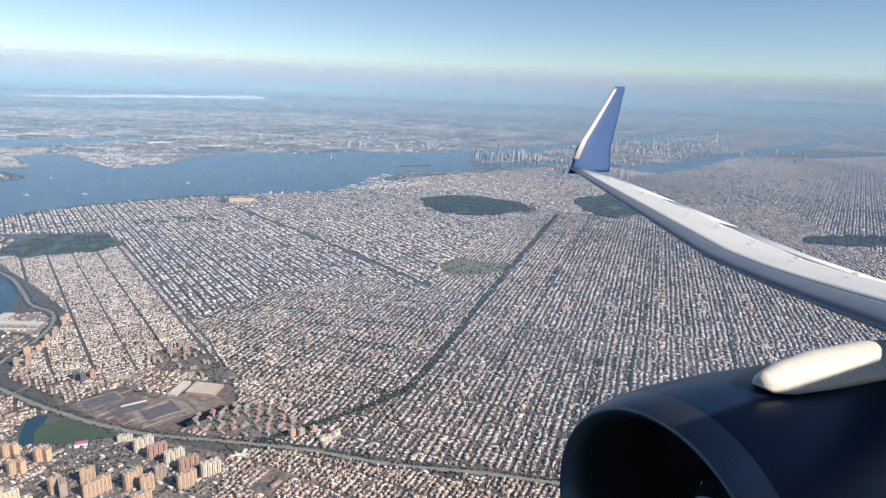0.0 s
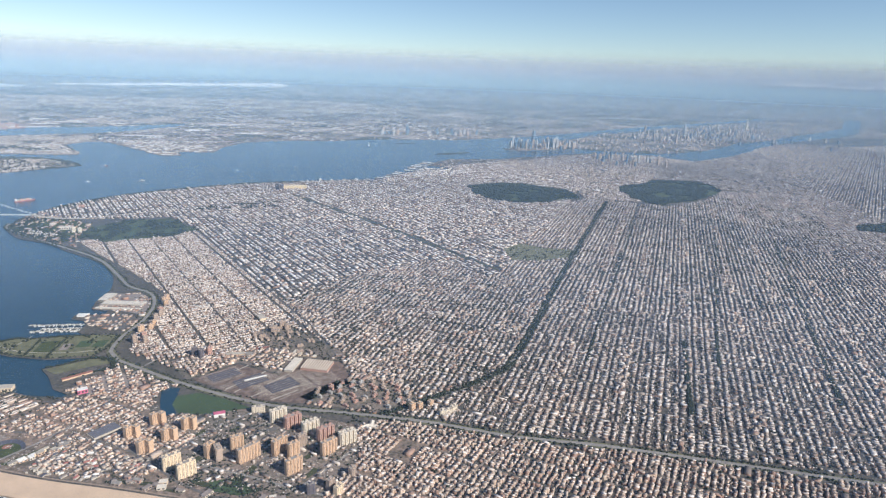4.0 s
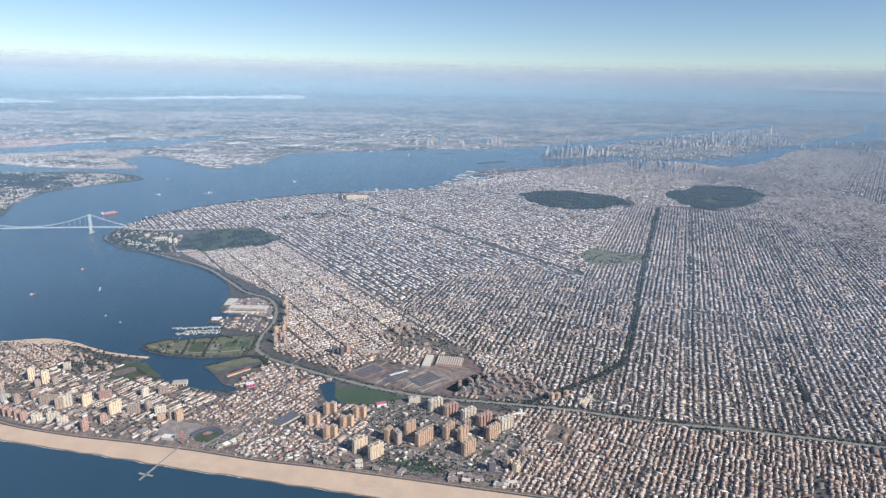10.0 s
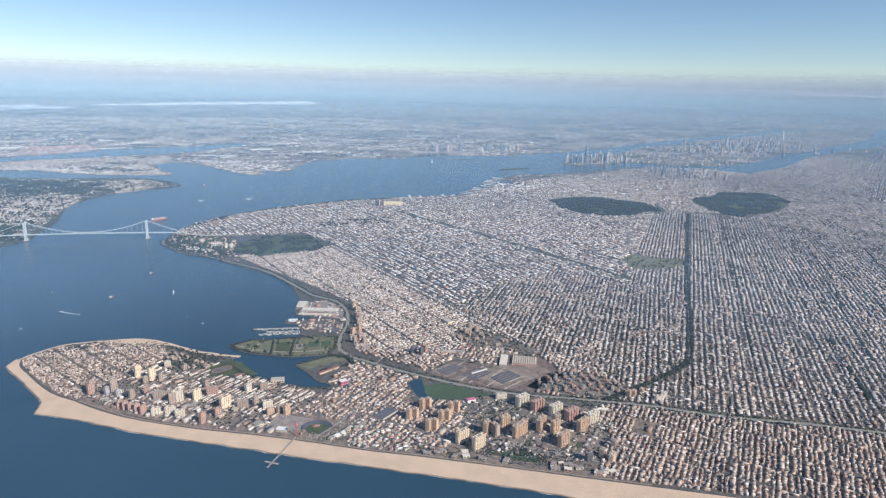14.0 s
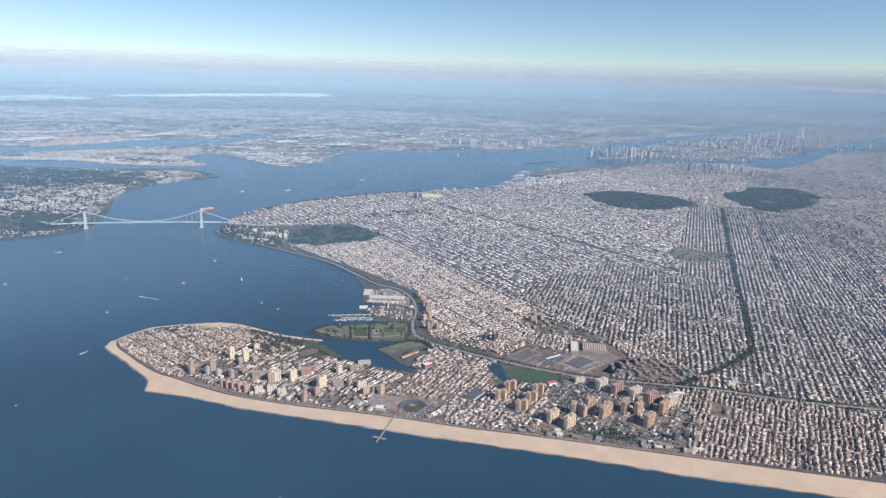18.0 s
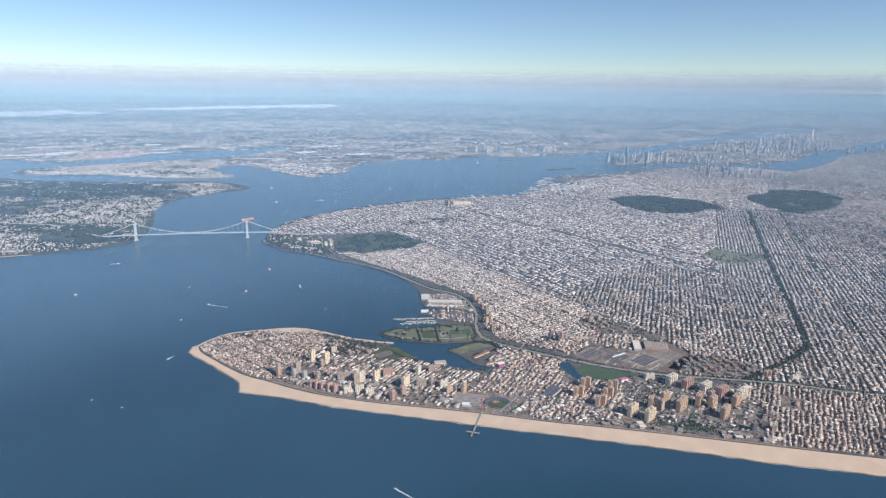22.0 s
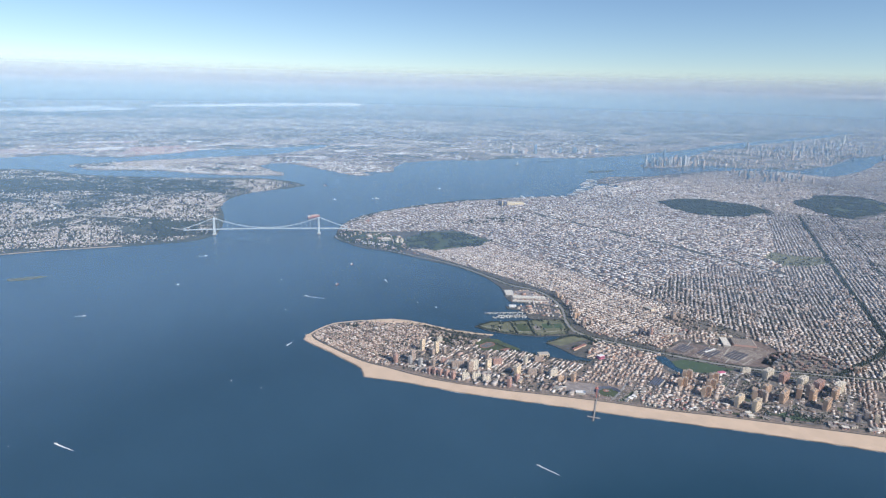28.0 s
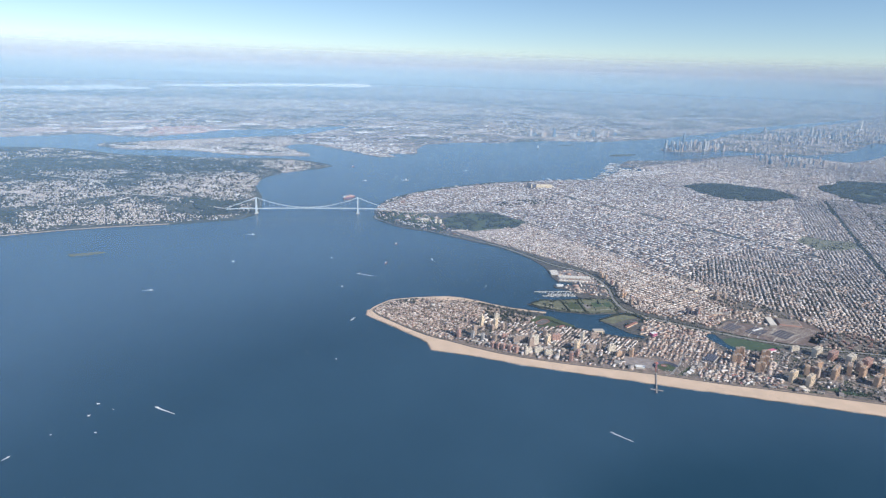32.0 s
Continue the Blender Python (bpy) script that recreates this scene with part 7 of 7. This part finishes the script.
def foil(o, f0, f1, n=9, drop=None):
    """A slice of the wing, from one part of its chord to another."""
    a0, a1 = lead(o), trail(o)
    chord = a1 - a0
    fall = (0.95 - 0.62 * o / 17.2) if drop is None else drop
    th = 0.064 * chord
    pts = []
    fs = [f0 + (f1 - f0) * k / n for k in range(n + 1)]

    def half(f):
        return th * (1.48 * math.sqrt(max(f, 0)) - 0.63 * f - 1.76 * f * f + 1.42 * f ** 3 - 0.5 * f ** 4) * 1.1
    for f in fs:
        pts.append((a0 + chord * f, o, wing_up(o) - fall * f + half(f)))
    for f in reversed(fs):
        pts.append((a0 + chord * f, o, wing_up(o) - fall * f - half(f) * 0.7 - 0.002))
    return pts


spots = [1.0, 2, 3, 4, 5, 6, 7, 8.5, 10.5, 13, 15.2, 16.9]
wing = part("wing", loft([foil(o, 0.12, 0.72) for o in spots]), M_WING, aircraft, "pale grey painted upper wing")
part("slat", loft([foil(o, 0.0, 0.118) for o in spots]), M_EDGE, aircraft, "dark bare-metal leading edge")
for a, b in ((1.0, 5.4), (5.45, 9.9), (9.95, 12.6), (12.65, 16.6)):
    part("flap" if b < 11 else "aileron", loft([foil(a, 0.725, 1.0), foil((a + b) / 2, 0.725, 1.0), foil(b, 0.725, 1.0)]), M_WING, aircraft)
for k in range(9):
    o = 5 + k * 1.25
    bm = bmesh.new()
    c = (trail(o) - lead(o)) * 0.45 + lead(o)
    bmesh.ops.create_uvsphere(bm, u_segments=10, v_segments=5, radius=0.07, matrix=Matrix.Translation((c, o, wing_up(o) - 0.45 * (0.95 - 0.62 * o / 17.2) + 0.1 * (trail(o) - lead(o)) * 0.52)) @ Matrix.Diagonal((1, 1, 0.25, 1)))
    part("access_cap", bm, M_CREAM, aircraft, "small white access cap")


def fin(t):
    """A slice of the winglet at part t of its height."""
    bend = min(1, t / 0.18)
    out = 16.9 + 0.35 * bend + 0.85 * t
    z = -2.72 + 0.22 * bend ** 2 + 2.82 * t
    a0 = 14.75 + 2.95 * t ** 0.92 + 0.1 * bend
    chord = 2.05 - 1.55 * t ** 0.9
    ring = []
    for k in range(12):
        ang = 2 * math.pi * k / 12
        f = 0.5 - 0.5 * math.cos(ang)
        w = 0.05 * chord * (math.sin(ang) * (1.5 if f < 0.5 else 1.0)) * (1 - f * 0.5)
        ring.append((a0 + chord * f, out + w, z - (1 - bend) * 0.05))
    return ring


part("winglet", loft([fin(t) for t in (0, 0.05, 0.1, 0.18, 0.4, 0.7, 0.95, 1.0)]), M_BLUE, aircraft, "blue swept winglet")


def fin_edge(t):
    r = fin(t)
    x, y, z = r[0]
    w = 0.022 + 0.02 * (1 - t)
    return [(x - 0.03, y, z), (x + 0.02, y - w, z), (x + 0.20 * (1 - 0.6 * t), y - w * 2.3, z), (x + 0.20 * (1 - 0.6 * t), y + w * 2.3, z), (x + 0.02, y + w, z)]


part("winglet_edge", loft([fin_edge(t) for t in (0.12, 0.3, 0.5, 0.75, 0.97)]), M_CREAM, aircraft, "bright pale winglet leading edge")

# engine: axis runs aft from the inlet
EA, EO, EU = 4.0, 3.12, -3.84


def engine_ring(a, r, n=48, droop=0.0):
    return [(EA + a, EO + math.cos(2 * math.pi * k / n) * r, EU + droop + math.sin(2 * math.pi * k / n) * r) for k in range(n)]


part("inlet_lip", loft([engine_ring(a, r) for a, r in ((0.42, 1.03), (0.2, 1.05), (0.08, 1.09), (0.02, 1.14), (0.0, 1.16), (0.03, 1.19), (0.10, 1.22), (0.22, 1.245), (0.36, 1.26))], False), M_LIP, aircraft, "bare metal rounded inlet lip")
part("cowl", loft([engine_ring(a, r) for a, r in ((0.362, 1.262), (0.7, 1.27), (1.3, 1.25), (2.2, 1.17), (3.0, 1.08), (3.9, 0.98), (4.6, 0.86))], False), M_NAVY, aircraft, "glossy navy engine cowl")
part("inlet_liner", loft([engine_ring(a, r) for a, r in ((0.42, 1.028), (0.9, 1.05), (1.35, 1.06))], False), M_LINER, aircraft, "dark acoustic inlet liner")
bm = loft([engine_ring(1.36, 1.06), engine_ring(1.38, 1.06)])
part("fan_back", bm, M_LINER, aircraft)
for k in range(22):
    a = 2 * math.pi * k / 22
    bm = bmesh.new()
    v = []
    for r in (0.3, 0.65, 1.04):
        for s in (-1, 1):
            ang = a + s * 0.11 + r * 0.12
            v.append(bm.verts.new((EA + 1.2 + s * 0.07, EO + math.cos(ang) * r, EU + math.sin(ang) * r)))
    bm.faces.new((v[0], v[1], v[3], v[2]))
    bm.faces.new((v[2], v[3], v[5], v[4]))
    bmesh.ops.solidify(bm, geom=bm.faces, thickness=0.015)
    part("fan_blade", bm, M_LINER, aircraft)
part("spinner", loft([engine_ring(0.62 + 0.6 * t, 0.03 + 0.30 * t ** 0.7, 24) for t in (0, 0.15, 0.35, 0.6, 0.8, 1.0)]), M_LINER, aircraft, "dark fan spinner")
pts = []
for k in range(30):
    t = 0.25 + 0.7 * k / 29
    ang = 1.0 + k * 0.19
    r = 0.035 + 0.30 * t ** 0.7
    pts.append((EA + 0.61 + 0.6 * t, EO + math.cos(ang) * r, EU + math.sin(ang) * r))
tube(pts, 0.018, "spinner_spiral", M_SPIRAL, aircraft)["label"] = "white painted spiral"


def fairing(a, w, top, base, n=14):
    return [(a, EO - 0.1 + math.cos(math.pi * k / n) * w, base + math.sin(math.pi * k / n) * (top - base)) for k in range(n + 1)]


part("pylon_fairing", loft([fairing(a, w, t, b) for a, w, t, b in ((5.12, 0.05, -2.44, -2.52), (5.2, 0.11, -2.40, -2.56), (5.45, 0.17, -2.36, -2.60), (6.0, 0.23, -2.35, -2.64), (7.0, 0.27, -2.42, -2.72), (8.0, 0.3, -2.58, -2.9), (9.2, 0.3, -2.85, -3.2))]), M_CREAM, aircraft, "cream rounded pylon fairing")
part("pylon", loft([fairing(a, w, t, b2) for a, w, t, b2 in ((5.2, 0.06, -2.6, -3.1), (5.6, 0.18, -2.58, -3.2), (7.0, 0.26, -2.62, -3.4), (9.0, 0.2, -2.8, -3.5))]), M_NAVY, aircraft, "navy engine pylon")
# fuselage flank beside the window
part("fuselage", loft([[(a, -2.5 + math.cos(2 * math.pi * k / 32) * r, -0.72 + math.sin(2 * math.pi * k / 32) * r) for k in range(32)] for a, r in ((-13, 0.3), (-12, 1.0), (-10.5, 1.5), (-8, 1.85), (0, 1.9), (14, 1.9), (20, 1.5), (27, 0.5))]), M_CREAM, aircraft, "white airliner fuselage flank")
